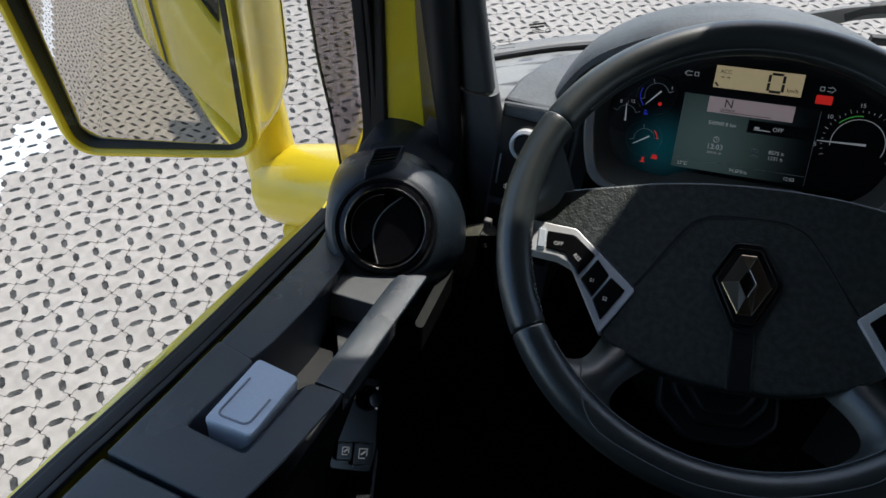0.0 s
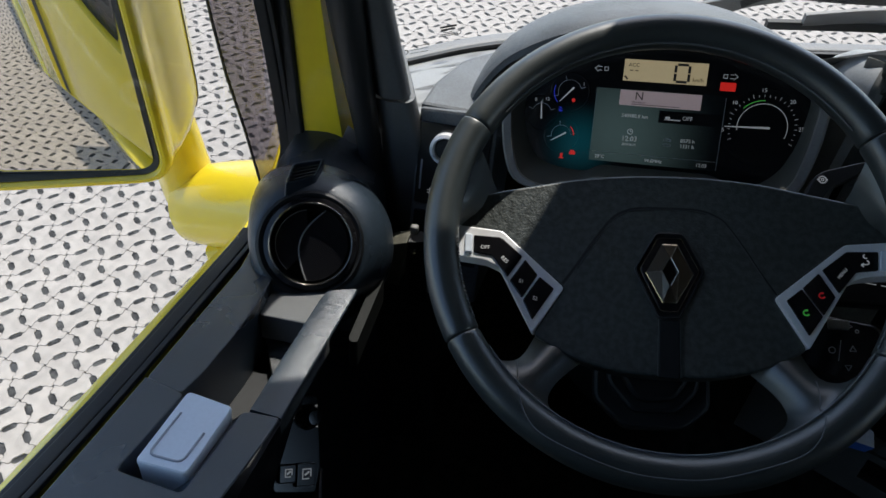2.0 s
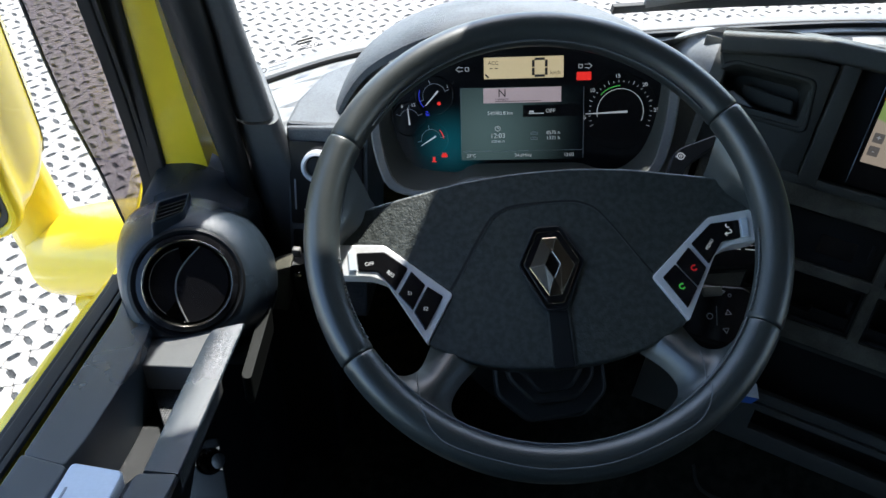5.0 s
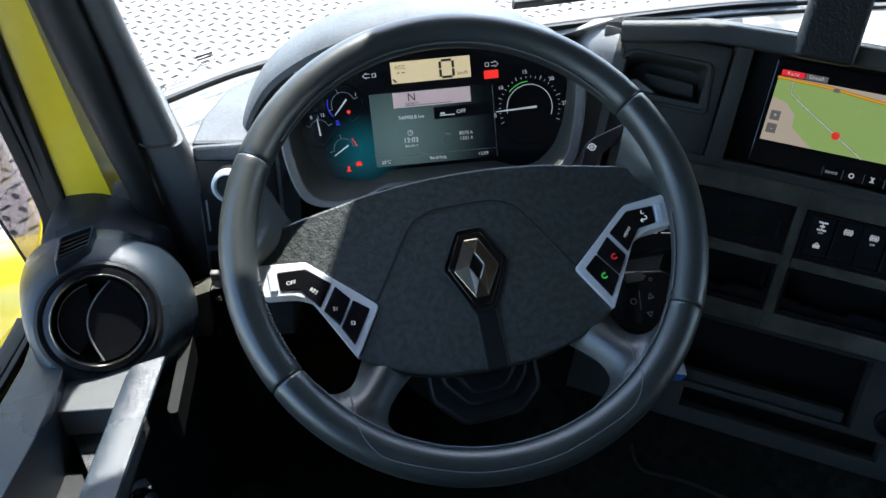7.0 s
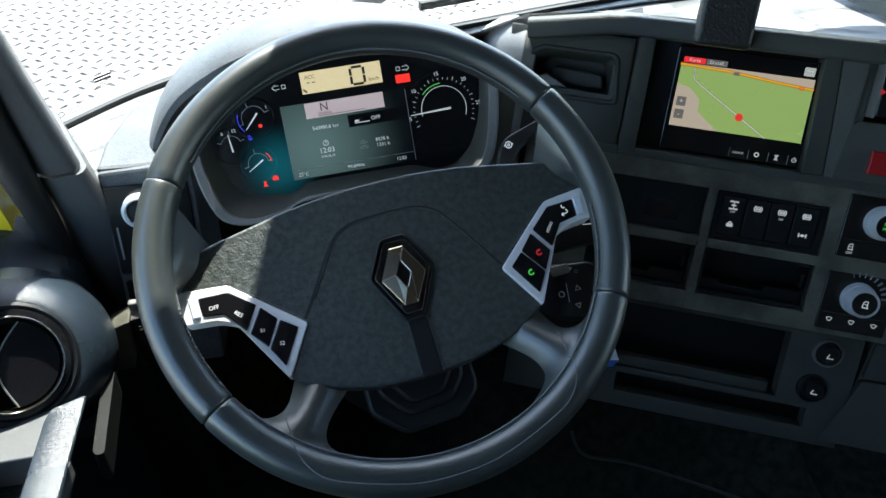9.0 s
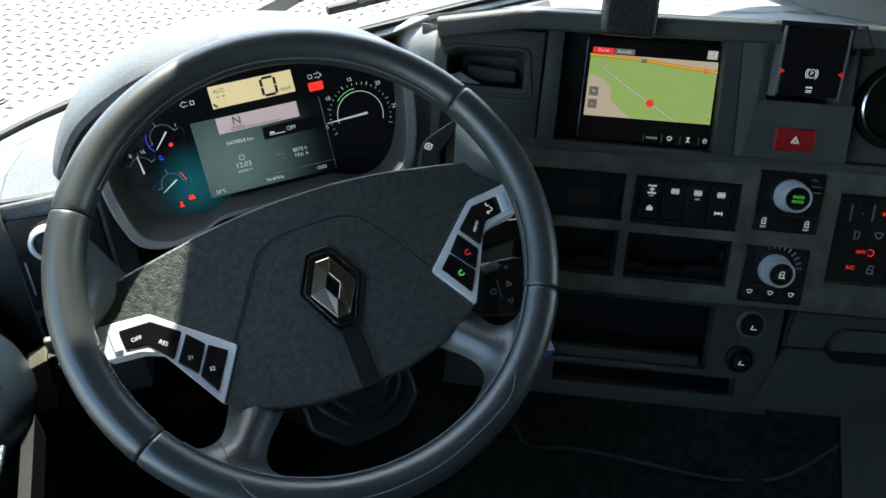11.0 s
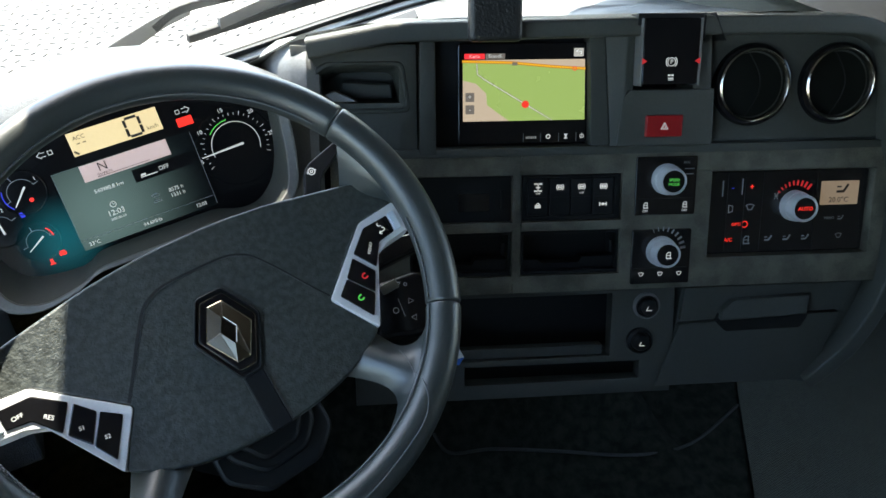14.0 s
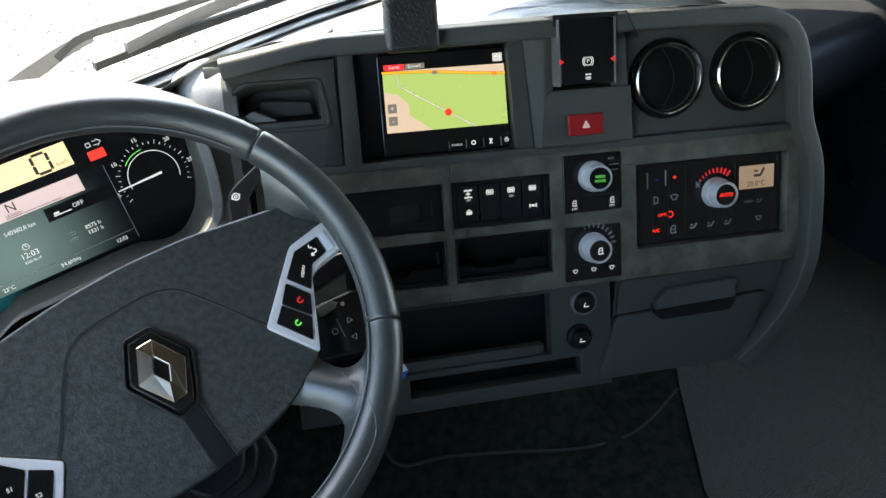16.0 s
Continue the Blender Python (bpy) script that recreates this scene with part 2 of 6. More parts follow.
def sweep(path, sect, up=(0, 0, 1), closed=False, caps=True):
    """A cross-section, a list of (side, up) or a function of the share of the way, carried along a path."""
    path = [Vector(p) for p in path]
    n = len(path)
    rings = []
    for i, p in enumerate(path):
        a = path[i - 1] if i or closed else p
        b = path[(i + 1) % n] if i < n - 1 or closed else p
        t = (b - a).normalized()
        w = Vector(up)
        s = t.cross(w).normalized()
        w = s.cross(t).normalized()
        sec = sect(i / (n - 1)) if callable(sect) else sect
        rings.append([p + s * x + w * y for x, y in sec])
    if closed:
        rings.append(rings[0])
        bm = loft(rings, True, False)
        bmesh.ops.remove_doubles(bm, verts=bm.verts[:], dist=1e-6)
        return bm
    return loft(rings, True, caps)


def spline(pts, n=8):
    """A smooth way through points."""
    pts = [Vector(p) for p in pts]
    out = []
    for i in range(len(pts) - 1):
        p0, p1, p2, p3 = pts[max(i - 1, 0)], pts[i], pts[i + 1], pts[min(i + 2, len(pts) - 1)]
        for k in range(n):
            f = k / n
            out.append(0.5 * ((2 * p1) + (p2 - p0) * f + (2 * p0 - 5 * p1 + 4 * p2 - p3) * f * f + (3 * p1 - p0 - 3 * p2 + p3) * f ** 3))
    return out + [pts[-1]]


def plate(x0, x1, y0, y1, holes, z0, z1, bev=0.0012):
    """A flat plate with rectangular openings that go through it."""
    xs = sorted({x0, x1, *(h[0] for h in holes), *(h[1] for h in holes)})
    ys = sorted({y0, y1, *(h[2] for h in holes), *(h[3] for h in holes)})

    def solid(i, j):
        if not (0 <= i < len(xs) - 1 and 0 <= j < len(ys) - 1):
            return False
        cx, cy = (xs[i] + xs[i + 1]) / 2, (ys[j] + ys[j + 1]) / 2
        return not any(h[0] < cx < h[1] and h[2] < cy < h[3] for h in holes)

    bm = bmesh.new()
    memo = {}

    def vert(i, j, z):
        if (i, j, z) not in memo:
            memo[i, j, z] = bm.verts.new((xs[i], ys[j], z))
        return memo[i, j, z]

    for i in range(len(xs) - 1):
        for j in range(len(ys) - 1):
            if not solid(i, j):
                continue
            bm.faces.new((vert(i, j, z1), vert(i + 1, j, z1), vert(i + 1, j + 1, z1), vert(i, j + 1, z1)))
            bm.faces.new((vert(i, j + 1, z0), vert(i + 1, j + 1, z0), vert(i + 1, j, z0), vert(i, j, z0)))
            for di, dj, a, b in ((-1, 0, (i, j), (i, j + 1)), (1, 0, (i + 1, j + 1), (i + 1, j)), (0, -1, (i + 1, j), (i, j)), (0, 1, (i, j + 1), (i + 1, j + 1))):
                if not solid(i + di, j + dj):
                    bm.faces.new((vert(*a, z0), vert(*b, z0), vert(*b, z1), vert(*a, z1)))
    bmesh.ops.recalc_face_normals(bm, faces=bm.faces[:])
    if bev:
        sharp = [e for e in bm.edges if len(e.link_faces) == 2 and e.calc_face_angle(0) > 1 and all(abs(v.co.z - z1) < 1e-6 for v in e.verts)]
        bmesh.ops.bevel(bm, geom=sharp, offset=bev, segments=2, affect="EDGES", profile=0.6)
    return bm


def merge(*bms):
    out = bmesh.new()
    for b in bms:
        me = bpy.data.meshes.new("scrap")
        b.to_mesh(me)
        out.from_mesh(me)
        bpy.data.meshes.remove(me)
        b.free()
    return out


def moved(bm, m):
    bmesh.ops.transform(bm, matrix=m, verts=bm.verts[:])
    return bm


def part(name, bm, material, parent=None, label="", smooth=True, m=None):
    """Links a bmesh as one mesh object under a thing or a part."""
    me = bpy.data.meshes.new(name)
    bm.to_mesh(me)
    bm.free()
    me.materials.append(material)
    if smooth:
        me.polygons.foreach_set("use_smooth", [True] * len(me.polygons))
        me.set_sharp_from_angle(angle=radians(38))
        whole = sum(q.area for q in me.polygons)
        for q in me.polygons:
            if q.area > 0.10 * whole or len(q.vertices) > 6:
                q.use_smooth = False
    ob = new(name, me)
    if parent is not None:
        ob.parent = parent
    if m is not None:
        ob.matrix_basis = m
    if label:
        tagged(ob, label)
    return ob


def thing(name, m, label, category, group="", kind=""):
    ob = new(name)
    ob.empty_display_size = 0.02
    ob.matrix_basis = m
    return tagged(ob, label, category, group, kind)


def single(name, bm, material, label, category, m=None, group="", kind="", smooth=True):
    return tagged(part(name, bm, material, None, "", smooth, m), label, category, group, kind)


def writing(text, size, x, y, z, material, parent, turn=0.0, align="CENTER", label=""):
    """Raised lettering in the built-in font, lying in the parent's plane."""
    cu = bpy.data.curves.new("lettering", "FONT")
    cu.body, cu.size, cu.align_x, cu.align_y, cu.extrude = text, size, align, "CENTER", 0.00012
    cu.resolution_u = 3
    tmp = bpy.data.objects.new("lettering", cu)
    me = bpy.data.meshes.new_from_object(tmp)
    bpy.data.objects.remove(tmp)
    bpy.data.curves.remove(cu)
    me.materials.clear()
    me.materials.append(material)
    ob = new("lettering", me)
    ob.parent = parent
    ob.matrix_basis = pose(x, y, z, 0, 0, turn)
    return ob


def bars(items, material, parent, name="symbol", z=0.0, h=0.0003):
    """A printed symbol made of flat strokes: (x0, y0, x1, y1, width)."""
    bms = []
    for x0, y0, x1, y1, w in items:
        d = Vector((x1 - x0, y1 - y0, 0))
        L = d.length
        b = box(-w * 0.3, L + w * 0.3, -w / 2, w / 2, 0, h)
        bms.append(moved(b, pose(x0, y0, z, 0, 0, math.degrees(math.atan2(d.y, d.x)))))
    return part(name, merge(*bms), material, parent, smooth=False)


def arc_items(cx, cy, r, a0, a1, w, n=12):
    p = circle(cx, cy, r, n, a0, a1) if a1 - a0 < 360 else circle(cx, cy, r, n) + circle(cx, cy, r, n)[:1]
    return [(*a, *b, w) for a, b in zip(p, p[1:])]


def facing(o, yaw, lean, roll=0.0):
    """A plane that looks back at the driver: x along it, y up it, z out of it."""
    return pose(*o, 0, 0, yaw) @ pose(0, 0, 0, 90 - lean) @ pose(0, 0, 0, 0, 0, roll)


UP = facing((0.3767, 0.2266, 2.3892), -24.0, 27.2)
LO = facing((0.351, 0.1799, 2.2857), -24.2, 29)
CL = facing((-0.0292, 0.2727, 2.3848), -4.4, 29.7, 6.9)
WH = facing((-0.0032, 0.0039, 2.3596), -2.15, 57.25, 10.4)
POD = facing((-0.30, 0.23, 2.30), 0, 17.5)

# ---- ground ----
A_CELL, A_TURN, A_O = 0.199, radians(4.75), Vector((-0.0034, 0.0456))
EX, EY = Vector((math.cos(A_TURN), math.sin(A_TURN))), Vector((-math.sin(A_TURN), math.cos(A_TURN)))


def bone():
    """The outline of one paver in cells, its long axis along x: notched where the grit pockets lie."""
    joint = [(0.354, 0.354), (0.30, 0.345), (0.235, 0.250), (0.17, 0.25), (0.13, 0.180)]
    side = joint + [(-x, y) for x, y in joint[::-1]]
    end = [(-0.363, 0.30), (-0.458, 0.235), (-0.458, 0.17), (-0.388, 0.13), (-0.388, -0.13), (-0.458, -0.17), (-0.458, -0.235), (-0.363, -0.30)]
    return side + end + [(-x, -y) for x, y in side] + [(-x, -y) for x, y in end]


def paver_mesh(low=False):
    pts = bone() if low else fillet(bone(), 0.022, 1)
    rings = [(0.974, -0.014), (0.974, -0.002), (0.963, 0.0)] if not low else [(0.974, -0.014), (0.966, 0.0)]
    verts, faces, n = [], [], len(pts)
    for s, z in rings:
        verts += [(x * s * A_CELL, y * s * A_CELL, z) for x, y in pts]
    for r in range(len(rings) - 1):
        for i in range(n):
            j = (i + 1) % n
            faces.append((r * n + i, r * n + j, (r + 1) * n + j, (r + 1) * n + i))
    faces.append(tuple(range((len(rings) - 1) * n, len(rings) * n)))
    return verts, faces


single("ground", box(-400, 400, -400, 400, -0.5, -0.06), mat("far_concrete", (0.36, 0.34, 0.32), 0.95, scale=2), "pale concrete yard under the paving", "ground", kind="structure", smooth=False)
pavement = single("pavement", box(-7, 9, -9, 11, -0.06, -0.0055), M_SAND, "dark grit bed between interlocking concrete pavers", "pavement", kind="structure", smooth=False)


def lay_pavers():
    """Two leanings of the same bone-shaped stone, woven; the nearest are pieces of their own."""
    fine, rough = paver_mesh(), paver_mesh(True)
    shared = bpy.data.meshes.new("paver")
    shared.from_pydata(fine[0], [], fine[1])
    shared.materials.append(M_STONE)
    rng = random.Random(4)
    heap = {"plain": ([], []), "painted": ([], [])}
    near = 0
    for i in range(-45, 55):
        for j in range(-55, 60):
            for kind in (0, 1):
                q = A_O + (EX * (i + 0.18 + 0.5 * kind) + EY * (j + 0.165 + 0.5 * kind)) * A_CELL
                if not (-6.4 < q.x < 8.3 and -8.3 < q.y < 10.4):
                    continue
                turn = A_TURN + radians(-45 if kind == 0 else 45) + rng.uniform(-0.006, 0.006)
                m = Matrix.Translation((q.x, q.y, rng.uniform(-0.0008, 0.0008))) @ Euler((rng.uniform(-0.004, 0.004), rng.uniform(-0.004, 0.004), turn)).to_matrix().to_4x4()
                painted = -4.08 < q.x + 0.1 * (q.y - 1.9) < -3.72 and q.y < 2.42
                if -2.95 < q.x < -1.25 and 0.5 < q.y < 2.3 and near < 300:
                    ob = new("paver", shared)
                    ob.parent = pavement
                    ob.matrix_basis = m
                    near += 1
                    continue
                vs, fs = heap["painted" if painted else "plain"]
                src = fine if q.x < -0.7 and q.y > -1 else rough
                b = len(vs)
                vs.extend(tuple(m @ Vector(p)) for p in src[0])
                fs.extend(tuple(b + k for k in f) for f in src[1])
    for key, label, material in (("plain", "pale grey bone-shaped concrete pavers", M_STONE), ("painted", "pavers with worn white marking paint", M_MARK)):
        me = bpy.data.meshes.new("pavers")
        me.from_pydata(*[heap[key][0], [], heap[key][1]])
        me.materials.append(material)
        ob = new("pavers", me)
        ob.parent = pavement
        tagged(ob, label, kind="stuff")


# ---- cab shell ----
XL, XR, YB, ZF, ZC = -0.50, 1.70, -1.30, 1.60, 3.30
single("floor", box(XL, XR, YB, 0.80, ZF - 0.05, ZF, 0), M_FELT, "black felt on the cab floor", "floor", kind="structure")
single("ceiling", box(XL - 0.05, XR + 0.05, YB, 0.50, ZC, ZC + 0.05), M_LINER, "grey cloth cab roof lining", "ceiling", kind="structure")
single("wall_rear", box(XL, XR, YB - 0.05, YB, ZF, ZC), M_LINER, "grey lined rear wall of the cab", "wall", kind="structure")
single("wall_right", plate(-0.80, -YB, ZF, ZC, [(0.05, 0.75, 2.3, 2.95)], 0, 0.05), M_DOORP, "dark passenger side lining with a window opening", "wall", m=pose(XR, 0, 0, 90, 0, -90), kind="structure")
single("wall_left", box(XL - 0.05, XL, YB, -0.82, ZF, ZC), M_LINER, "grey lined panel behind the driver's door", "wall", kind="structure")
single("wall_left_upper", box(XL - 0.05, XL + 0.03, -0.82, 0.50, 2.98, ZC), M_LINER, "lined roof rail above the driver's window", "wall", kind="structure")

BASE = spline([(-0.47, 0.34, 2.25), (-0.386, 0.415, 2.25), (-0.29, 0.496, 2.25), (-0.2, 0.54, 2.25), (0, 0.585, 2.25), (0.18, 0.625, 2.25), (0.4, 0.68, 2.25),
               (0.6, 0.715, 2.25), (0.9, 0.735, 2.25), (1.2, 0.70, 2.25), (1.5, 0.60, 2.25), (1.69, 0.42, 2.25)], 5)


def windscreen():
    ws = thing("windscreen", pose(0.6, 0.7, 2.25), "large curved clear windscreen over the dashboard", "windscreen")
    inv = ws.matrix_basis.inverted()
    rings = []
    for p in BASE:
        top = Vector((0.6 + (p.x - 0.6) * 0.97, p.y - 0.20, 3.10))
        out = Vector((0, 0.005, 0.001))
        a, b = Vector((p.x, p.y, 2.235)), top
        rings.append([inv @ a, inv @ b, inv @ (b + out), inv @ (a + out)])
    pane = part("pane", loft(rings), M_WINDSCREEN, ws)
    pane.visible_shadow = False
    seal = [Vector((p.x, p.y - 0.004, 2.246)) for p in BASE]
    part("seal", moved(sweep(seal, rect(-0.004, 0.004, -0.006, 0.005, 0.001)), inv), M_RUBBER, ws, "black rubber seal along the glass")
    cowl = [Vector((p.x, p.y + 0.024, 2.238)) for p in BASE]
    part("cowl", moved(sweep(cowl, rect(-0.014, 0.014, -0.010, 0.010, 0.006)), inv), M_GREYBEZEL, ws, "pale grey cowl strip outside the glass")
    return ws


windscreen()
single("wall_front", loft([[Vector((p.x, p.y - 0.02, 2.238)), Vector((p.x, p.y + 0.01, 2.238)), Vector((p.x, p.y + 0.01, ZF)), Vector((p.x, p.y - 0.02, ZF))] for p in BASE]), M_FELT, "dark felt bulkhead under the dashboard", "wall", kind="structure")


def drop(x):
    """Underside of the unseen header: high over the driver's corner, lowered over the middle and the passenger to shade
    the dash.
    """
    def ease(a, b):
        f = min(max((x - a) / (b - a), 0), 1)
        return f * f * (3 - 2 * f)
    return 3.05 - 0.20 * ease(-0.125, -0.085) - 0.36 * ease(0.50, 0.80)


HEAD = spline([BASE[0], *BASE[2:14], *BASE[16::4], BASE[-1]], 3)
# the deep part over middle and passenger is added to block sun
single("header_trim", loft([[Vector((0.6 + (p.x - 0.6) * 0.97, p.y - 0.20 + dy, z)) for dy, z in ((0.012, drop(p.x)), (-0.02, drop(p.x) - 0.02), (-0.05, drop(p.x)), (-0.05, ZC + 0.02), (0.06, ZC + 0.02), (0.06, drop(p.x) + 0.01))] for p in HEAD]), M_LINER, "grey header above the windscreen, lowered out of view to shade the dash", "trim", kind="structure")

# ---- dashboard ----
dash = thing("dashboard", pose(0.4, 0.35, 2.0), "dark grey moulded dashboard with graphite fascia", "dashboard")
DI = dash.matrix_basis.inverted()


def dpart(name, bm, material, frame_m=None, label="", parent=None):
    return part(name, moved(bm, DI @ (frame_m if frame_m is not None else Matrix())), material, parent or dash, label)


def dash_top():
    back = [(-0.47, 0.34), (-0.386, 0.415), (-0.29, 0.496), (-0.2, 0.54), (0.0, 0.585), (0.18, 0.625), (0.3, 0.655), (0.45, 0.69), (0.6, 0.715), (0.8, 0.73), (0.95, 0.735), (1.15, 0.705)]
    front = [Vector(p) for p in ((-0.46, 0.24, 2.23), (-0.39, 0.26, 2.245), (-0.31, 0.28, 2.255), (-0.2, 0.32, 2.27), (-0.05, 0.37, 2.31), (0.10, 0.37, 2.34))]
    front += [UP @ Vector((u, v, 0)) for u, v in ((-0.19, 0.030), (-0.05, 0.046), (0.10, 0.048), (0.30, 0.050), (0.50, 0.047), (0.565, 0.020))]
    bm = bmesh.new()
    rows = []
    for k in range(9):
        f = k / 8
        row = []
        for (bx, by), fr in zip(back, front):
            p = fr.lerp(Vector((bx, by - 0.004, 2.243)), f)
            p.z += (-0.034 if fr.z > 2.3 else 0.006) * math.sin(math.pi * f)
            row.append(bm.verts.new(p))
        rows.append(row)
    for a, b in zip(rows, rows[1:]):
        for i in range(len(a) - 1):
            bm.faces.new((a[i], a[i + 1], b[i + 1], b[i]))
    bmesh.ops.solidify(bm, geom=bm.faces[:], thickness=0.006)
    bmesh.ops.recalc_face_normals(bm, faces=bm.faces[:])
    bmesh.ops.subdivide_edges(bm, edges=bm.edges[:], cuts=1, smooth=0.5)
    dpart("top_panel", bm, M_DASHLIT, None, "top of the dashboard, sunlight put into its pale grey")


dash_top()
LO2UP = UP.inverted() @ LO
RAIL = [Vector(p) for p in ((-0.1835, 0.0135, 0.012), (-0.16, 0.0175, 0.012), (-0.13, 0.0230, 0.012), (-0.098, 0.0288, 0.012), (-0.088, 0.0305, 0.012), (-0.05, 0.0318, 0.012), (0.1, 0.034, 0.012), (0.3, 0.037, 0.012), (0.455, 0.0365, 0.012), (0.505, 0.031, 0.012), (0.535, 0.010, 0.012), (0.5485, -0.033, 0.012), (0.556, -0.10, 0.012))]
RAIL += [LO2UP @ Vector(p) for p in ((0.578, -0.05, 0.012), (0.5785, -0.15, 0.012), (0.573, -0.19, 0.010), (0.561, -0.228, 0.006), (0.532, -0.276, 0.002), (0.488, -0.326, -0.01))]
dpart("rail", sweep(spline(RAIL, 5), fillet([(-0.0165, -0.030), (0.0118, -0.030), (0.0118, 0.016), (-0.0095, 0.016)], 0.004, 3), up=(0, 0, 1)), M_DASH, UP, "dark grey padded rail round the fascia")

for u, lean in ((0.287, 0.0), (0.3065, 0.008)):
    dpart("rail_joint", prism([(u - 0.0010 + lean, 0.018), (u + 0.0010 + lean, 0.018), (u + 0.0010 - lean, 0.0503), (u - 0.0010 - lean, 0.0503)], -0.020, 0.0285), M_RUBBER, UP)
dpart("defrost_slot", sweep([Vector((p.x, p.y - 0.05, 2.2545)) for p in BASE[20:-12]], rect(-0.002, 0.002, -0.004, 0.0025)), M_RUBBER, None, "thin dark defrost slot in the dashboard top")
dpart("lever_notch", box(0.2045, 0.2850, 0.036, 0.0500, -0.02, 0.0290, 0.001), M_DARK, UP, "dark notch in the rail behind the lever")
dpart("top_vent", prism(fillet([(0.37, 0.50), (0.48, 0.535), (0.49, 0.565), (0.39, 0.54)], 0.006), 2.22, 2.293, 0.002), M_DARK, None, "dark grille in the dashboard top")


def dash_side():
    pts = [UP @ p for p in spline(RAIL[9:], 4)]
    bm = loft([[p, Vector((p.x + 0.05, 0.73, max(p.z - 0.08, 1.9)))] for p in pts], False)
    dpart("end_panel", bm, M_DASH, None, "dark end panel of the dashboard")


dash_side()
dpart("passenger_panel", loft([[Vector((x, y, z)) for y, z in fillet([(0.72, 1.9), (0.24, 1.92), (0.14, 2.10), (0.17, 2.20), (0.72, 2.225)], 0.03)] for x in (0.68, 1.2, 1.68)]), M_DARK, None, "set-back dark dashboard on the passenger side")
dpart("fascia", plate(-0.16, 0.5705, -0.181, 0.004, [(-0.065, 0.0665, -0.0862, -0.0268), (0.0785, 0.2075, -0.0862, -0.0268), (-0.065, 0.0655, -0.1575, -0.0993), (0.078, 0.2075, -0.1575, -0.0993), (0.327, 0.549, -0.1405, -0.0275)], -0.02, 0.004, 0.0028), M_FASCIA, LO, "graphite metallic fascia with cut-outs for controls")
dpart("fascia_backing", box(-0.17, 0.570, -0.19, 0.0, -0.075, -0.045), M_DARK, LO)
dpart("core", box(-0.2, 0.56, -0.30, -0.01, -0.25, -0.08), M_DARK, LO)
dpart("vent_panel", box(0.3128, 0.5600, -0.108, 0.028, -0.03, -0.004, 0.004), M_DASH, UP, "dark panel that carries the round vents")
dpart("ledge", box(-0.17, 0.563, -0.119, -0.1075, -0.05, 0.006, 0.003), M_DASH, UP)


def screen_surround():
    o = [(-0.055, -0.116), (-0.034, -0.116), (-0.034, 0.028), (-0.053, 0.028)]
    dpart("surround_post", prism(o, -0.04, 0.008, 0.003), M_DASH, UP)
    dpart("surround_post", prism([(0.1606, -0.108), (0.1850, -0.108), (0.1735, 0.026), (0.1540, 0.026)], -0.04, 0.004, 0.002), M_DASH, UP)
    slope = [[Vector((u, v, z)) for u, z in ((a0, -0.04), (a0, 0.0042), (b0, 0.0150), (b0 + 0.004, 0.0150), (b0 + 0.004, -0.04))] for v, a0, b0 in ((-0.1078, 0.1852, 0.1915), (-0.050, 0.1805, 0.1945), (0.0255, 0.1737, 0.1955))]
    dpart("surround_slope", loft(slope), M_DASH, UP, "sloping grey flank of the console")
    dpart("surround_floor", box(-0.04, 0.17, -0.116, 0.032, -0.05, -0.022), M_DARK, UP)
    dpart("brake_console", prism(fillet([(0.1900, -0.108), (0.3127, -0.108), (0.3105, -0.0390), (0.2036, -0.0390), (0.1950, -0.0480)], 0.0015, 2), -0.04, 0.016, 0.004), M_DASH, UP, "angular grey console round the brake lever")
    dpart("console_cheek", prism([(0.1985, -0.054), (0.2090, -0.054), (0.2090, 0.028), (0.1955, 0.028)], -0.04, 0.012, 0.003), M_DASH, UP)
    dpart("console_cheek", prism([(0.2845, -0.054), (0.3090, -0.054), (0.3055, 0.028), (0.2835, 0.028)], -0.04, 0.012, 0.003), M_DASH, UP)


screen_surround()


def pocket_panel():
    dpart("pocket_panel", plate(-0.205, -0.056, -0.110, 0.018, [(-0.170, -0.078, -0.050, -0.009)], -0.012, 0.002, 0.004), M_DASH, UP)
    fr = [[Vector((x, y, z)) for x, y in fillet([(-0.160 + k, -0.063 + k), (-0.063 - k, -0.063 + k), (-0.071 - k, -0.001 - k), (-0.166 + k, -0.001 - k), (-0.187 + k, -0.016 - k), (-0.183 + k, -0.034)], [0.012, 0.010, 0.010, 0.008, 0.006, 0.008], 4)] for k, z in ((0.0, 0.001), (0.002, 0.0045), (0.0045, 0.005), (0.007, 0.001), (0.011, -0.02), (0.015, -0.052))]
    dpart("pocket_frame", loft(fr, True, False), M_DASH, UP, "soft raised frame round the pocket")
    dpart("pocket_floor", box(-0.195, -0.058, -0.066, 0.004, -0.060, -0.050), M_DASH, UP)
    dpart("pocket_step", prism(fillet([(-0.150, -0.047), (-0.084, -0.047), (-0.087, -0.030), (-0.148, -0.026)], 0.004), -0.052, -0.030, 0.003), M_DASH, UP)
    # pale piece stands in for the sunlit corner of the pocket floor
    dpart("pocket_sun_patch", prism([(-0.166, -0.049), (-0.128, -0.049), (-0.155, -0.036), (-0.166, -0.040)], -0.05, -0.006, 0.002), M_DASHLIT, UP)

pocket_panel()


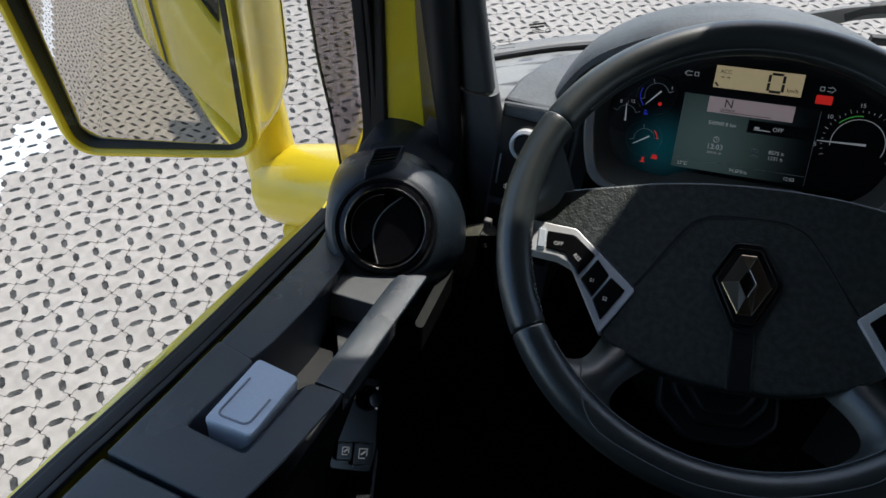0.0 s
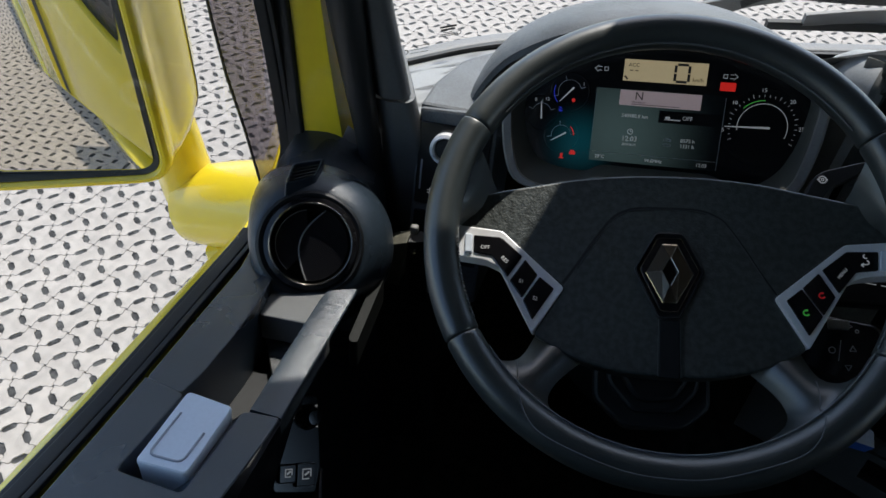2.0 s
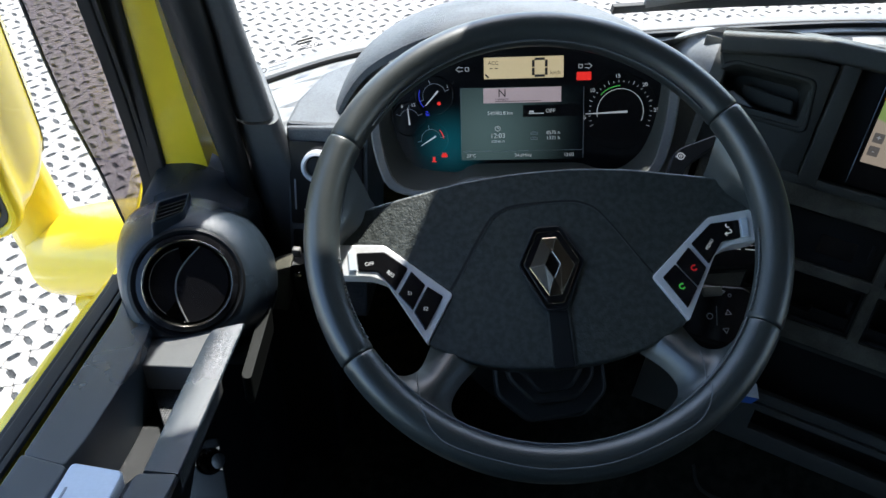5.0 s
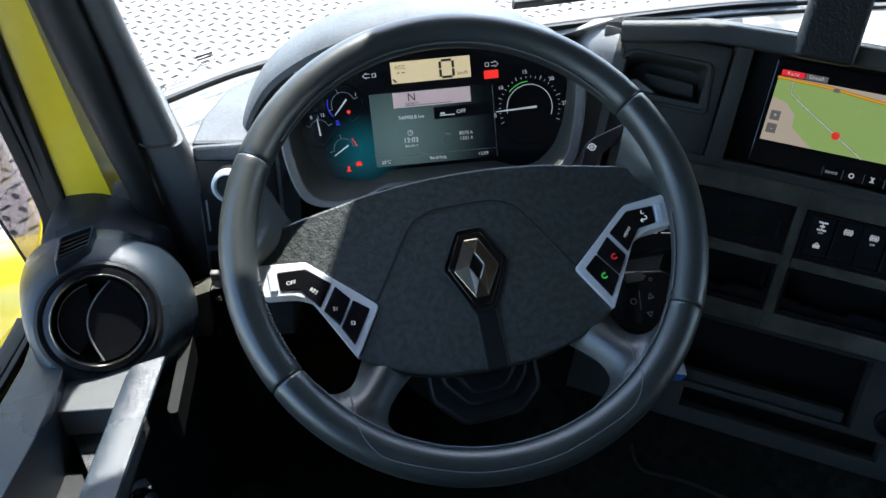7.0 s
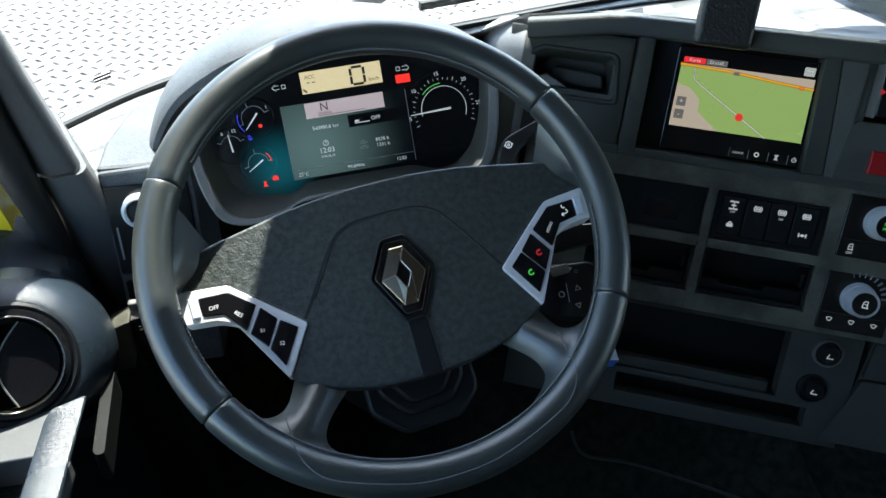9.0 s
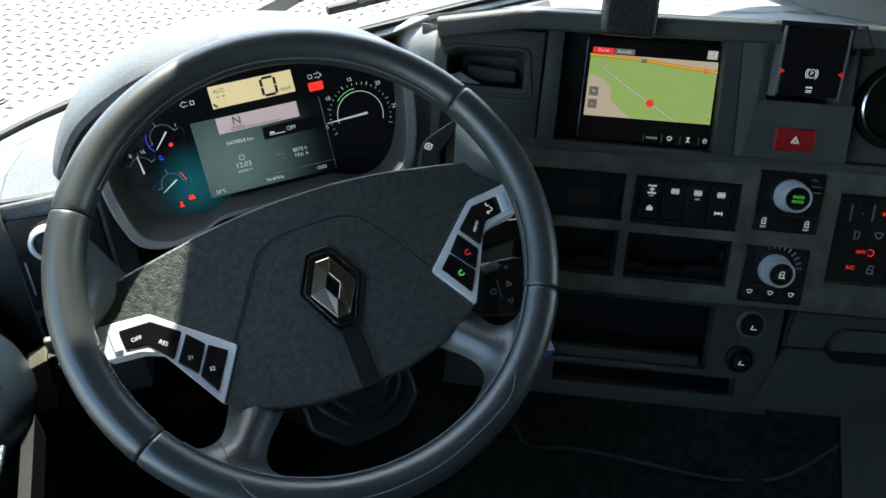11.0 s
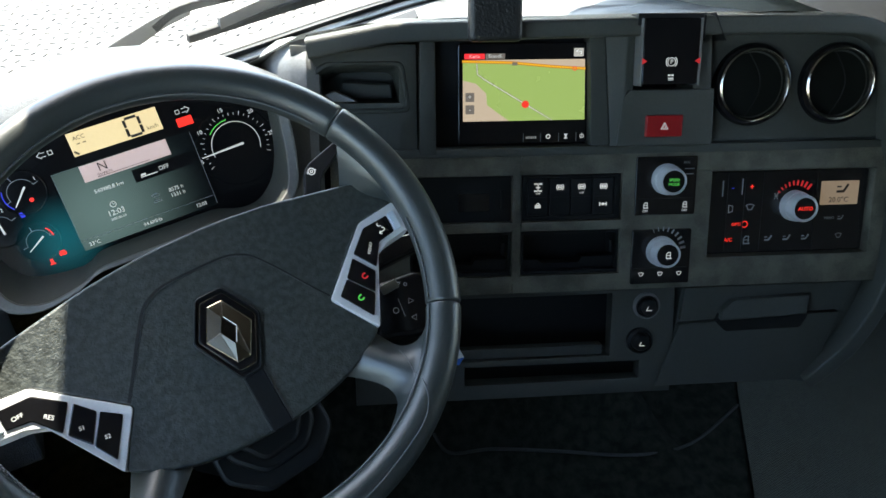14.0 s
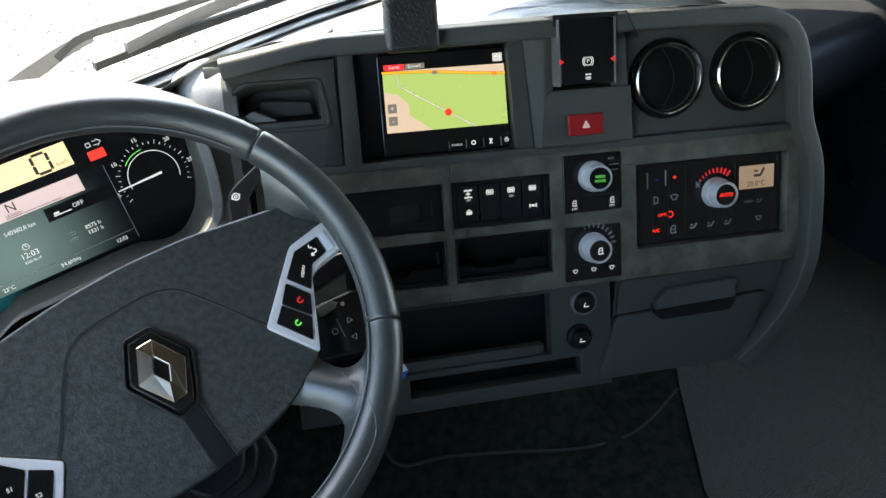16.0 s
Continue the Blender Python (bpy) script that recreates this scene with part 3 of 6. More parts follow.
def corner_panel():
    """The cheek that turns from the pocket back to the instrument hood."""
    rings = []
    for u, z, top in ((-0.172, -0.006, 0.008), (-0.186, 0.002, 0.020), (-0.205, -0.004, 0.022), (-0.225, -0.022, 0.018), (-0.246, -0.050, 0.006), (-0.266, -0.085, -0.016), (-0.30, -0.14, -0.05)):
        rings.append([Vector((u, v, w)) for v, w in ((-0.20, z + 0.004), (-0.08, z + 0.006), (top - 0.034, z + 0.010), (top - 0.022, z + 0.008), (top - 0.010, z + 0.001), (top, z - 0.010), (top + 0.006, z - 0.03), (top + 0.004, z - 0.08))])
    # sunlight on the cheek comes from the paler plastic colour
    dpart("corner_panel", loft(rings, False), M_DASHLIT, UP, "cheek between the pocket and the hood, paled as if sunlit")


corner_panel()


def lower_panel():
    dpart("lower_panel", plate(-0.14, 0.292, -0.333, -0.183, [(-0.10, 0.2045, -0.277, -0.190), (0.006, 0.246, -0.3115, -0.2865)], -0.03, -0.008, 0.003), M_DASH, LO)
    dpart("shelf_back", box(-0.14, 0.285, -0.335, -0.186, -0.09, -0.07), M_DARK, LO)
    dpart("shelf_lip", box(-0.09, 0.195, -0.276, -0.262, -0.028, -0.012, 0.002), M_DASH, LO)
    o = fillet([(0.3045, -0.184), (0.575, -0.182), (0.545, -0.272), (0.492, -0.330), (0.4636, -0.325), (0.268, -0.3248), (0.298, -0.236)], 0.005)
    dpart("under_panel", prism(o, -0.06, -0.016, 0.004), M_DASH, LO)


lower_panel()


def glovebox():
    gb = thing("glovebox", LO @ pose(0.38, -0.33, -0.016), "closed dark grey glovebox lid with recessed grip", "glovebox")
    part("lid", prism(fillet([(-0.111, 0.0055), (0.083, 0.0055), (0.113, 0.0), (0.1475, 0.1040), (-0.080, 0.0945)], 0.004), 0, 0.010, 0.003), M_DASH, gb)
    part("upper_lid", prism(fillet([(-0.0795, 0.0970), (0.1485, 0.1065), (0.178, 0.146), (-0.0745, 0.145)], 0.003), 0, 0.008, 0.002), M_DASH, gb)
    part("grip_recess", prism(fillet([(-0.015, 0.0815), (0.091, 0.0830), (0.101, 0.0985), (0.098, 0.112), (-0.028, 0.108), (-0.031, 0.0965)], 0.003), 0.004, 0.0112, 0.001), M_DARK, gb)
    part("grip", prism(fillet([(-0.027, 0.100), (0.094, 0.1045), (0.096, 0.132), (-0.010, 0.1285), (-0.026, 0.114)], 0.003), 0.004, 0.020, 0.005), M_DASH, gb)


glovebox()


def pod():
    o = [(-0.002, -0.26), (0.10, -0.26), (0.10, 0.005), (0.0, 0.0)]
    dpart("light_pod", prism(fillet(o, 0.004, 2), -0.16, 0.0, 0.004), M_HOOD, POD, "grey pod beside the steering wheel")
    dpart("pod_top", prism(fillet([(-0.302, 0.235), (-0.2, 0.235), (-0.19, 0.40), (-0.235, 0.40), (-0.275, 0.36), (-0.298, 0.29)], 0.008), 2.25, 2.302, 0.006), M_HOOD, None)


pod()


def hood():
    """The padded arch over the instruments."""
    crest = [(-0.262, 2.25), (-0.248, 2.30), (-0.232, 2.335), (-0.21, 2.366), (-0.18, 2.39), (-0.14, 2.412), (-0.09, 2.428), (-0.03, 2.437), (0.04, 2.431), (0.10, 2.412), (0.16, 2.380), (0.205, 2.345), (0.235, 2.30), (0.245, 2.26)]
    crest = [tuple(p)[:2] for p in spline([(x, z, 0) for x, z in crest], 3)]
    rings = []
    for y, s, dz in ((0.262, 0.972, -0.008), (0.263, 0.985, -0.002), (0.272, 0.995, 0.001), (0.29, 1.0, 0.002), (0.32, 1.0, -0.001), (0.38, 0.99, -0.02), (0.46, 0.95, -0.06)):
        rings.append([Vector((x * s, y, 2.25 + (z - 2.25) * s + dz)) for x, z in crest])
    inner = [[Vector((x * 0.972, y, 2.25 + (z - 2.25) * 0.972 - 0.008)) for x, z in crest] for y in (0.262, 0.29, 0.34)]
    dpart("cluster_hood", merge(loft(rings, False), loft(inner, False)), M_HOOD, None, "rounded grey hood over the instruments")


hood()

# ---- steering wheel ----
def spoke(a, b, s, shift, R):
    """A leather web between two guiding edges, from the hub out to the rim."""
    ea, eb = spline([(s * x + shift * (1 - i / 3), y, z) for i, (x, y, z) in enumerate(a)], 4), spline([(s * x + shift * (1 - i / 3), y, z) for i, (x, y, z) in enumerate(b)], 4)
    bm = bmesh.new()
    rows = []
    for i, (p, q) in enumerate(zip(ea, eb)):
        f = i / (len(ea) - 1)
        row = []
        for k in range(9):
            g = k / 8
            v = p.lerp(q, g)
            bulge = math.sin(math.pi * g)
            if f > 0.55:
                w = (f - 0.55) / 0.45
                flat = Vector((v.x, v.y, 0))
                v = v.lerp(flat.normalized() * (R - 0.006) + Vector((0, 0, v.z)), w * bulge)
            v.z += 0.006 * bulge - 0.012 * (1 - bulge) * (1 - f)
            row.append(bm.verts.new(v))
        rows.append(row)
    for r0, r1 in zip(rows, rows[1:]):
        for k in range(8):
            bm.faces.new((r0[k], r0[k + 1], r1[k + 1], r1[k]))
    bmesh.ops.recalc_face_normals(bm, faces=bm.faces[:])
    if sum(f.normal.z for f in bm.faces) < 0:
        bmesh.ops.reverse_faces(bm, faces=bm.faces[:])
    bmesh.ops.solidify(bm, geom=bm.faces[:], thickness=0.012)
    return bm


def steering_wheel():
    sw = thing("steering_wheel", WH, "black leather four-spoke truck steering wheel with grey stitching", "steering wheel")
    R, r = 0.2062, 0.0165
    TILT = pose(0.002, -0.0018, 0.004, -0.76, 2.0, 0)
    k = 20
    segs = ((-30, 29), (29, 151), (151, 210), (210, 330))
    for a0, a1 in segs:
        rings = []
        m = int((a1 - a0) / 2.5)
        turns = [(0.12, 0.92), (0.35, 0.97), (0.8, 1.0)]
        steps = [(a0 + d, f) for d, f in turns] + [(a0 + (a1 - a0) * i / m, 1.0) for i in range(1, m)] + [(a1 - d, f) for d, f in turns[::-1]]
        for deg, f in steps:
            a = radians(deg)
            q = r * f
            if a0 in (-30, 151):
                q *= 1.01
            c = Vector((math.cos(a), math.sin(a), 0))
            rings.append([c * (R + q * 0.98 * math.cos(2 * math.pi * j / k)) + Vector((0, 0, q * 1.08 * math.sin(2 * math.pi * j / k))) for j in range(k)])
        part("rim", moved(loft(rings), TILT), M_LEATHER, sw)
    st = []
    for i in range(190):
        a = (216 + 114 * i / 150) if i < 150 else (184 + 24 * (i - 150) / 20 if i < 170 else 332 + 24 * (i - 170) / 20)
        st.append(moved(box(-0.0014, 0.0014, -0.0007, 0.0007, 0, 0.0016), pose(0, 0, 0, 0, 0, a) @ pose(R - r * 0.93, 0, r * 0.36, 0, -68, 0) @ pose(0, 0, 0, 0, 0, 78)))
    for i in range(130):
        a = 34 + 110 * i / 130
        st.append(moved(box(-0.0014, 0.0014, -0.0007, 0.0007, 0, 0.0016), pose(0, 0, 0, 0, 0, a) @ pose(R - r * 0.93, 0, r * 0.36, 0, -68, 0) @ pose(0, 0, 0, 0, 0, 78)))
    tagged(part("stitching", moved(merge(*st), TILT), M_STITCH, sw, "grey stitching along the rim", smooth=False), kind="stuff")
    H, D = 0.0045, -0.031
    half = [(0.0, 0.068), (0.04, 0.067), (0.087, 0.0618), (0.114, 0.0562), (0.144, 0.0503), (0.168, 0.0452), (0.198, 0.0325), (0.2055, 0.022), (0.2045, 0.0105), (0.155, 0.0052), (0.094, -0.0475), (0.1212, -0.0925), (0.099, -0.1062), (0.07, -0.1172), (0.043, -0.1228), (0.012, -0.1246)]
    soft = [0.03, 0.03, 0.03, 0.03, 0.03, 0.02, 0.010, 0.006, 0.003, 0.006, 0.004, 0.005, 0.02, 0.03, 0.03, 0.02]
    pad = [(x + H, y) for x, y in half] + [(-x + H, y) for x, y in half[:0:-1]]
    part("airbag_cover", prism(fillet(pad, soft + soft[:0:-1], 3), D - 0.03, D + 0.001, 0.007, 4), M_PAD, sw, "grained black airbag cover")
    arch = [(0.0957, -0.044), (0.082, -0.0232), (0.068, -0.0005), (0.0525, 0.0215), (0.042, 0.0292), (0.028, 0.0336), (0.0, 0.0346)]
    seam = spline([(-x + H, y, 0) for x, y in arch] + [(x + H, y, 0) for x, y in arch[-2::-1]], 5)
    part("cover_seam", moved(sweep(seam, lambda f: rect(-0.0014 + 0.0007 * f, 0.0014 - 0.0007 * f, -0.0005, 0.0005)), pose(0, 0, D + 0.001)), M_RUBBER, sw)
    part("seam_edge", moved(sweep([p + Vector((0.0016 if p.x < 0 else 0, -0.0012, 0)) for p in seam[4:-4]], rect(-0.0003, 0.0003, -0.0003, 0.0006)), pose(0, 0, D + 0.001)), M_LEATHER, sw)
    # badge: a plain lozenge in a six-sided surround
    bx, by = H + 0.0015, -0.030
    hexo = [(-0.0125, 0.0405), (0.0125, 0.0405), (0.0322, 0.0037), (0.0095, -0.0430), (-0.0095, -0.0430), (-0.0322, 0.0037)]
    badge = part("badge", loft([[Vector((x * k, y * k, z)) for x, y in fillet(hexo, 0.004, 3)] for k, z in ((1.0, 0.0), (0.985, 0.0042), (0.95, 0.005), (0.88, 0.0012), (0.5, 0.0012))]), M_DARK, sw, "black six-sided badge surround", m=pose(bx, by, D))
    part("badge_plate", prism(fillet([(x * 0.84, y * 0.84 + 0.0005) for x, y in hexo], 0.003, 3), 0.0008, 0.0048, 0.0012), M_GLOSS, badge, "gloss black badge plate")
    part("surround_line", sweep([Vector((x * 0.83, y * 0.83 + 0.0005, 0.0046)) for x, y in fillet(hexo, 0.003, 3)], circle(0, 0, 0.00045, 6), closed=True), M_CHROME, badge, "thin chromed edge")
    loz = [(0.0068, 0.0283), (0.0218, -0.0004), (0.0062, -0.0283), (-0.0062, -0.0283), (-0.0218, -0.0004), (-0.0068, 0.0283)]
    core = [(0.0007, 0.0125), (0.0068, 0.0008), (0.0007, -0.0115), (-0.0007, -0.0115), (-0.0068, 0.0008), (-0.0007, 0.0125)]
    lz = [[Vector((x * k, y * k, z)) for x, y in o] for o, k, z in ((loz, 1.0, 0.0045), (loz, 0.985, 0.0066), (loz, 0.95, 0.0072), (core, 1.12, 0.0112), (core, 1.0, 0.0108), (core, 0.96, 0.0060))]
    part("lozenge", loft(lz), M_BADGE, badge, "chromed faceted lozenge", smooth=False)
    part("lozenge_core", prism([(x * 0.95, y * 0.95) for x, y in core], 0.0056, 0.0066), M_GLOSS, badge)
    for a, b, za, zb in ((core[0], loz[0], 0.0112, 0.0074), (core[1], loz[2], 0.0112, 0.0074), (core[4], loz[4], 0.0112, 0.0074)):
        part("lozenge_ridge", sweep([Vector((a[0] * 1.1, a[1] * 1.1, za)), Vector((b[0] * 0.96, b[1] * 0.96, zb))], circle(0, 0, 0.00035, 6)), M_CHROME, badge)
    bar = fillet([(-0.0088, 0), (0.0088, 0), (0.0092, -0.0540), (-0.0092, -0.0540)], 0.002, 2)
    part("lower_bar", moved(prism(bar, 0, 0.0022, 0.001), pose(H + 0.0028, -0.0715, D)), M_DARK, sw)
    for s in (-1, 1):
        part("channel_edge", sweep([Vector((H + 0.0028 + s * 0.0095, -0.072, D + 0.0016)), Vector((H + 0.0028 + s * 0.0100, -0.1245, D + 0.0016))], rect(-0.0007, 0.0007, -0.0005, 0.0010)), M_LEATHER, sw)
    # spokes
    webs = []
    for s in (-1, 1):
        up_a = [(0.158, 0.044, D - 0.006), (0.165, 0.055, D + 0.004), (0.172, 0.074, -0.012), (0.181, 0.094, -0.004)]
        up_b = [(0.206, 0.001, D - 0.006), (0.204, -0.004, D + 0.006), (0.203, -0.012, -0.014), (0.203, -0.022, -0.004)]
        part("upper_spoke", spoke(up_a, up_b, s, H, R), M_LEATHER, sw)
        lo_a = [(0.119, -0.0915, D - 0.006), (0.1305, -0.1165, D + 0.010), (0.150, -0.119, -0.012), (0.171, -0.099, -0.004)]
        lo_b = [(0.074, -0.1135, D - 0.006), (0.0975, -0.139, D + 0.010), (0.0990, -0.160, -0.012), (0.070, -0.183, -0.004)]
        web = part("lower_spoke", spoke(lo_a, lo_b, s, H, R), M_LEATHER, sw)
        webs.append(web)
        fr = [(0.094, -0.0478), (0.155, 0.0050), (0.202, 0.0098), (0.199, -0.0215), (0.1705, -0.0247), (0.1560, -0.0310), (0.1213, -0.0925)]
        fr = [(s * x + H, y) for x, y in fr]
        trim = part("switch_trim", prism(fillet(fr if s < 0 else fr[::-1], 0.003, 3), D - 0.02, D + 0.004, 0.0025), M_SILVER, sw, "satin silver trim round thumb switches")
        keys = [[(0.1825, -0.0005), (0.1555, -0.0017), (0.1343, -0.0197), (0.1478, -0.0408), (0.163, -0.0207), (0.1815, -0.0180)]]
        if s < 0:
            keys += [[(0.1315, -0.0226), (0.1190, -0.0372), (0.1328, -0.0605), (0.1454, -0.0440)], [(0.1172, -0.0386), (0.1030, -0.0496), (0.1222, -0.0807), (0.1320, -0.0620)]]
        else:
            keys += [[(0.1313, -0.0227), (0.1448, -0.0439), (0.1342, -0.0612), (0.1172, -0.0372)], [(0.1164, -0.0380), (0.1335, -0.0622), (0.1215, -0.0805), (0.1030, -0.0495)]]
        for q in keys:
            q = [(s * x + H, y) for x, y in q]
            part("thumb_switch", prism(fillet(q if s < 0 else q[::-1], 0.0015, 2), D, D + 0.0056, 0.0012), M_GLOSS, trim, "gloss black thumb switch")
        words = [("OFF", 0.1704, -0.0126, 0.0052, 0), ("RES", 0.1510, -0.0240, 0.0052, -42), ("S1", 0.1340, -0.0443, 0.0050, -10), ("S2", 0.1203, -0.0601, 0.0050, -10)] if s < 0 else []
        for w, x, y, q, turn in words:
            writing(w, q, s * x + H, y, D + 0.0060, M_WHITEPRINT, trim, turn)
        if s > 0:
            for x, y, mt in ((0.1328, -0.0434, M_REDPRINT), (0.1191, -0.0598, M_GREEN)):
                bars([*arc_items(x + H, y, 0.0023, 110, 290, 0.0012, 6), (x + H - 0.0006, y + 0.0022, x + H + 0.0012, y + 0.0024, 0.0016), (x + H + 0.0008, y - 0.0022, x + H + 0.0022, y - 0.0014, 0.0016)], mt, trim, "handset_symbol", D + 0.0057)
            writing("MENU", 0.0042, 0.1511 + H, -0.0224, D + 0.0060, M_WHITEPRINT, trim, 52)
            bars([(0.1672 + H, -0.0136, 0.1722 + H, -0.0128, 0.0010), *arc_items(0.1720 + H, -0.0112, 0.0017, -90, 90, 0.0009, 6), (0.1672 + H, -0.0136, 0.1690 + H, -0.0120, 0.0009), (0.1672 + H, -0.0136, 0.1690 + H, -0.0152, 0.0009)], M_WHITEPRINT, trim, "return_symbol", D + 0.0057)
            bars(arc_items(0.1710 + H, -0.0055, 0.0018, 120, 300, 0.0009, 6), M_WHITEPRINT, trim, "night_symbol", D + 0.0057)
        q = [(s * x + H, y) for x, y in ((0.1838, 0.0003), (0.1908, 0.0010), (0.1900, -0.0177), (0.1828, -0.0180))]
        part("thumb_wheel", prism(fillet(q if s < 0 else q[::-1], 0.001, 2), D, D + 0.0062, 0.0018), M_LEVER, trim, "pale thumb wheel")
    # the sewn edge that runs from spoke to spoke along the lower rim
    sewn = [(0.1288, -0.1195), (0.1245, -0.148), (0.1150, -0.1725), (0.095, -0.1880), (0.0417, -0.2065)]
    line = spline([(-x, y, 0) for x, y in sewn] + [(0.0, -0.2108, 0)] + [(x, y, 0) for x, y in sewn[::-1]], 8)
    trees = [BVHTree.FromPolygons([v.co for v in o.data.vertices], [q.vertices[:] for q in o.data.polygons]) for o in webs + [o for o in sw.children if o.name.startswith("rim")]]
    path = []
    for p in line:
        tops = [h[0].z for h in (b.ray_cast(Vector((p.x, p.y, 0.1)), Vector((0, 0, -1))) for b in trees) if h[0] is not None]
        if tops:
            path.append(Vector((p.x, p.y, max(tops) + 0.0001)))
    part("spoke_seam", sweep(path, circle(0, 0, 0.0006, 6)), M_STITCH, sw, "thin pale seam along the lower spokes")
    # column shroud behind the hub
    col = [[Vector((x * w, y * w - dy, z)) for x, y in circle(0, 0, 1, 20)] for w, dy, z in ((0.062, 0.03, -0.07), (0.075, 0.035, -0.09), (0.085, 0.045, -0.14), (0.09, 0.06, -0.26))]
    part("column_shroud", loft(col), M_VENT, sw)
    for w, y0, y1, z in ((0.056, -0.10, -0.168, -0.098), (0.044, -0.10, -0.152, -0.088), (0.034, -0.10, -0.142, -0.080)):
        part("shroud_lip", prism(fillet([(-w, y0), (w, y0), (w, y1 + 0.022), (w * 0.55, y1), (-w * 0.45, y1 - 0.002), (-w, y1 + 0.026)], 0.008), z - 0.02, z, 0.004), M_DARK, sw)
    return sw


M_GREEN = mat("green_print", (0.1, 0.45, 0.05), 0.5, emit=(0.1, 0.7, 0.12), power=0.07)
steering_wheel()


# ---- instruments ----
M_LCD = mat("amber_lcd", (0.42, 0.35, 0.22), 0.35, emit=(0.80, 0.63, 0.36), power=0.115, vary=0.04)
M_LCD2 = mat("mauve_lcd", (0.40, 0.34, 0.36), 0.35, emit=(0.70, 0.52, 0.52), power=0.075, vary=0.04)
M_TFT = mat("tft_grey", (0.009, 0.012, 0.013), 0.16, vary=0.1)
halo(M_TFT, (-0.035, -0.085, 0), 0.0, 0.115, (0.26, 0.42, 0.43), 0.052)
M_FACE = mat("cluster_face", (0.006, 0.006, 0.007), 0.16, vary=0.1)
halo(M_FACE, (-0.080, -0.098, 0), 0.0, 0.052, (0.01, 0.17, 0.23), 0.07)
M_REDLAMP = mat("red_lamp", (0.3, 0.02, 0.02), 0.4, emit=(1.0, 0.03, 0.02), power=0.14)
M_BLUELAMP = mat("blue_lamp", (0.02, 0.02, 0.25), 0.4, emit=(0.03, 0.05, 1.0), power=0.09)


def cluster():
    ic = thing("instrument_cluster", CL, "dark instrument cluster with lit displays and needle gauges", "instrument cluster")
    face = [(-0.152, -0.055), (-0.147, -0.092), (-0.130, -0.124), (-0.100, -0.1315), (-0.068, -0.1335), (-0.055, -0.1235), (0.075, -0.1235), (0.100, -0.1335), (0.122, -0.1325), (0.146, -0.113), (0.160, -0.080), (0.168, -0.030), (0.155, 0.0), (-0.03, 0.03), (-0.12, 0.01)]
    face = fillet(face, [0.022, 0.022, 0.022, 0.015, 0.010, 0.008, 0.008, 0.012, 0.018, 0.022, 0.022, 0.022, 0.022, 0.022, 0.022], 4)
    part("face", prism(face, -0.02, -0.0045, 0), M_FACE, ic)
    ring = [(-0.172, -0.05), (-0.169, -0.105), (-0.155, -0.147), (-0.126, -0.158), (-0.084, -0.151), (-0.062, -0.1395), (0.072, -0.1395), (0.094, -0.149), (0.138, -0.148), (0.165, -0.130), (0.177, -0.085), (0.183, -0.03), (0.166, 0.008), (-0.03, 0.038), (-0.135, 0.02)]
    out = fillet(ring, [0.02, 0.02, 0.02, 0.02, 0.012, 0.010, 0.010, 0.012, 0.02, 0.02, 0.02, 0.02, 0.02, 0.02, 0.02], 4)

    def level(k, z_low, z_high):
        return resample([Vector((x + (0.004 - x) * (1 - k), y + (-0.06 - y) * (1 - k), z_low if y < -0.02 else z_high)) for x, y in out])

    lo = resample([Vector((x * 0.995, y * 0.995 + 0.001, -0.006)) for x, y in face])
    part("bezel_slope", loft([lo, level(0.935, 0.0245, 0.010)], True, False), M_DASH, ic, "dark sloping inner bezel")
    part("bezel", loft([level(0.935, 0.0245, 0.010), level(0.94, 0.0285, 0.012), level(0.985, 0.0300, 0.012), level(1.0, 0.0280, 0.010), level(1.02, -0.02, -0.02)], True, False), M_GREYBEZEL, ic, "pale grey bezel round the instruments")
    d1 = part("speed_display", prism(rect(-0.035, 0.0575, -0.022, 0.0025), -0.006, -0.0025, 0.0005), M_LCD, ic, "amber backlit speed display")
    bars([(0.0225, -0.0180, 0.0225, -0.0115, 0.0030), (0.0225, -0.0085, 0.0225, -0.0025, 0.0030), (0.0375, -0.0180, 0.0375, -0.0115, 0.0030), (0.0375, -0.0085, 0.0375, -0.0025, 0.0030), (0.0250, -0.0005, 0.0350, -0.0005, 0.0028), (0.0250, -0.0195, 0.0350, -0.0195, 0.0028)], M_BLACKPRINT, d1, "digit", -0.0025)
    writing("km/h", 0.006, 0.048, -0.0165, -0.0022, M_BLACKPRINT, d1)
    writing("ACC", 0.006, -0.024, -0.004, -0.0022, M_BLACKPRINT, d1)
    bars([(-0.028, -0.010, -0.025, -0.010, 0.001), (-0.022, -0.010, -0.019, -0.010, 0.001), (-0.033, -0.017, -0.030, -0.020, 0.002)], M_BLACKPRINT, d1, "dash_mark", -0.0025)
    d2 = part("gear_display", prism(rect(-0.036, 0.055, -0.0515, -0.034), -0.006, -0.002, 0.0005), M_LCD2, ic, "mauve gear display")
    writing("N", 0.013, -0.014, -0.0405, -0.0018, M_BLACKPRINT, d2)
    writing("GEARBOX", 0.0034, -0.014, -0.0475, -0.0018, M_BLACKPRINT, d2)
    bars([(-0.022, -0.0497, 0.032, -0.0497, 0.0006)], M_BLACKPRINT, d2, "rule", -0.002)
    d1.matrix_basis = pose(-0.0033, -0.0012, 0)
    d2.matrix_basis = pose(-0.0033, 0.0004, 0)
    tft = part("info_display", prism(rect(-0.064, 0.081, -0.118, -0.033), -0.006, -0.003, 0.0005), M_TFT, ic, "blue-grey information display")
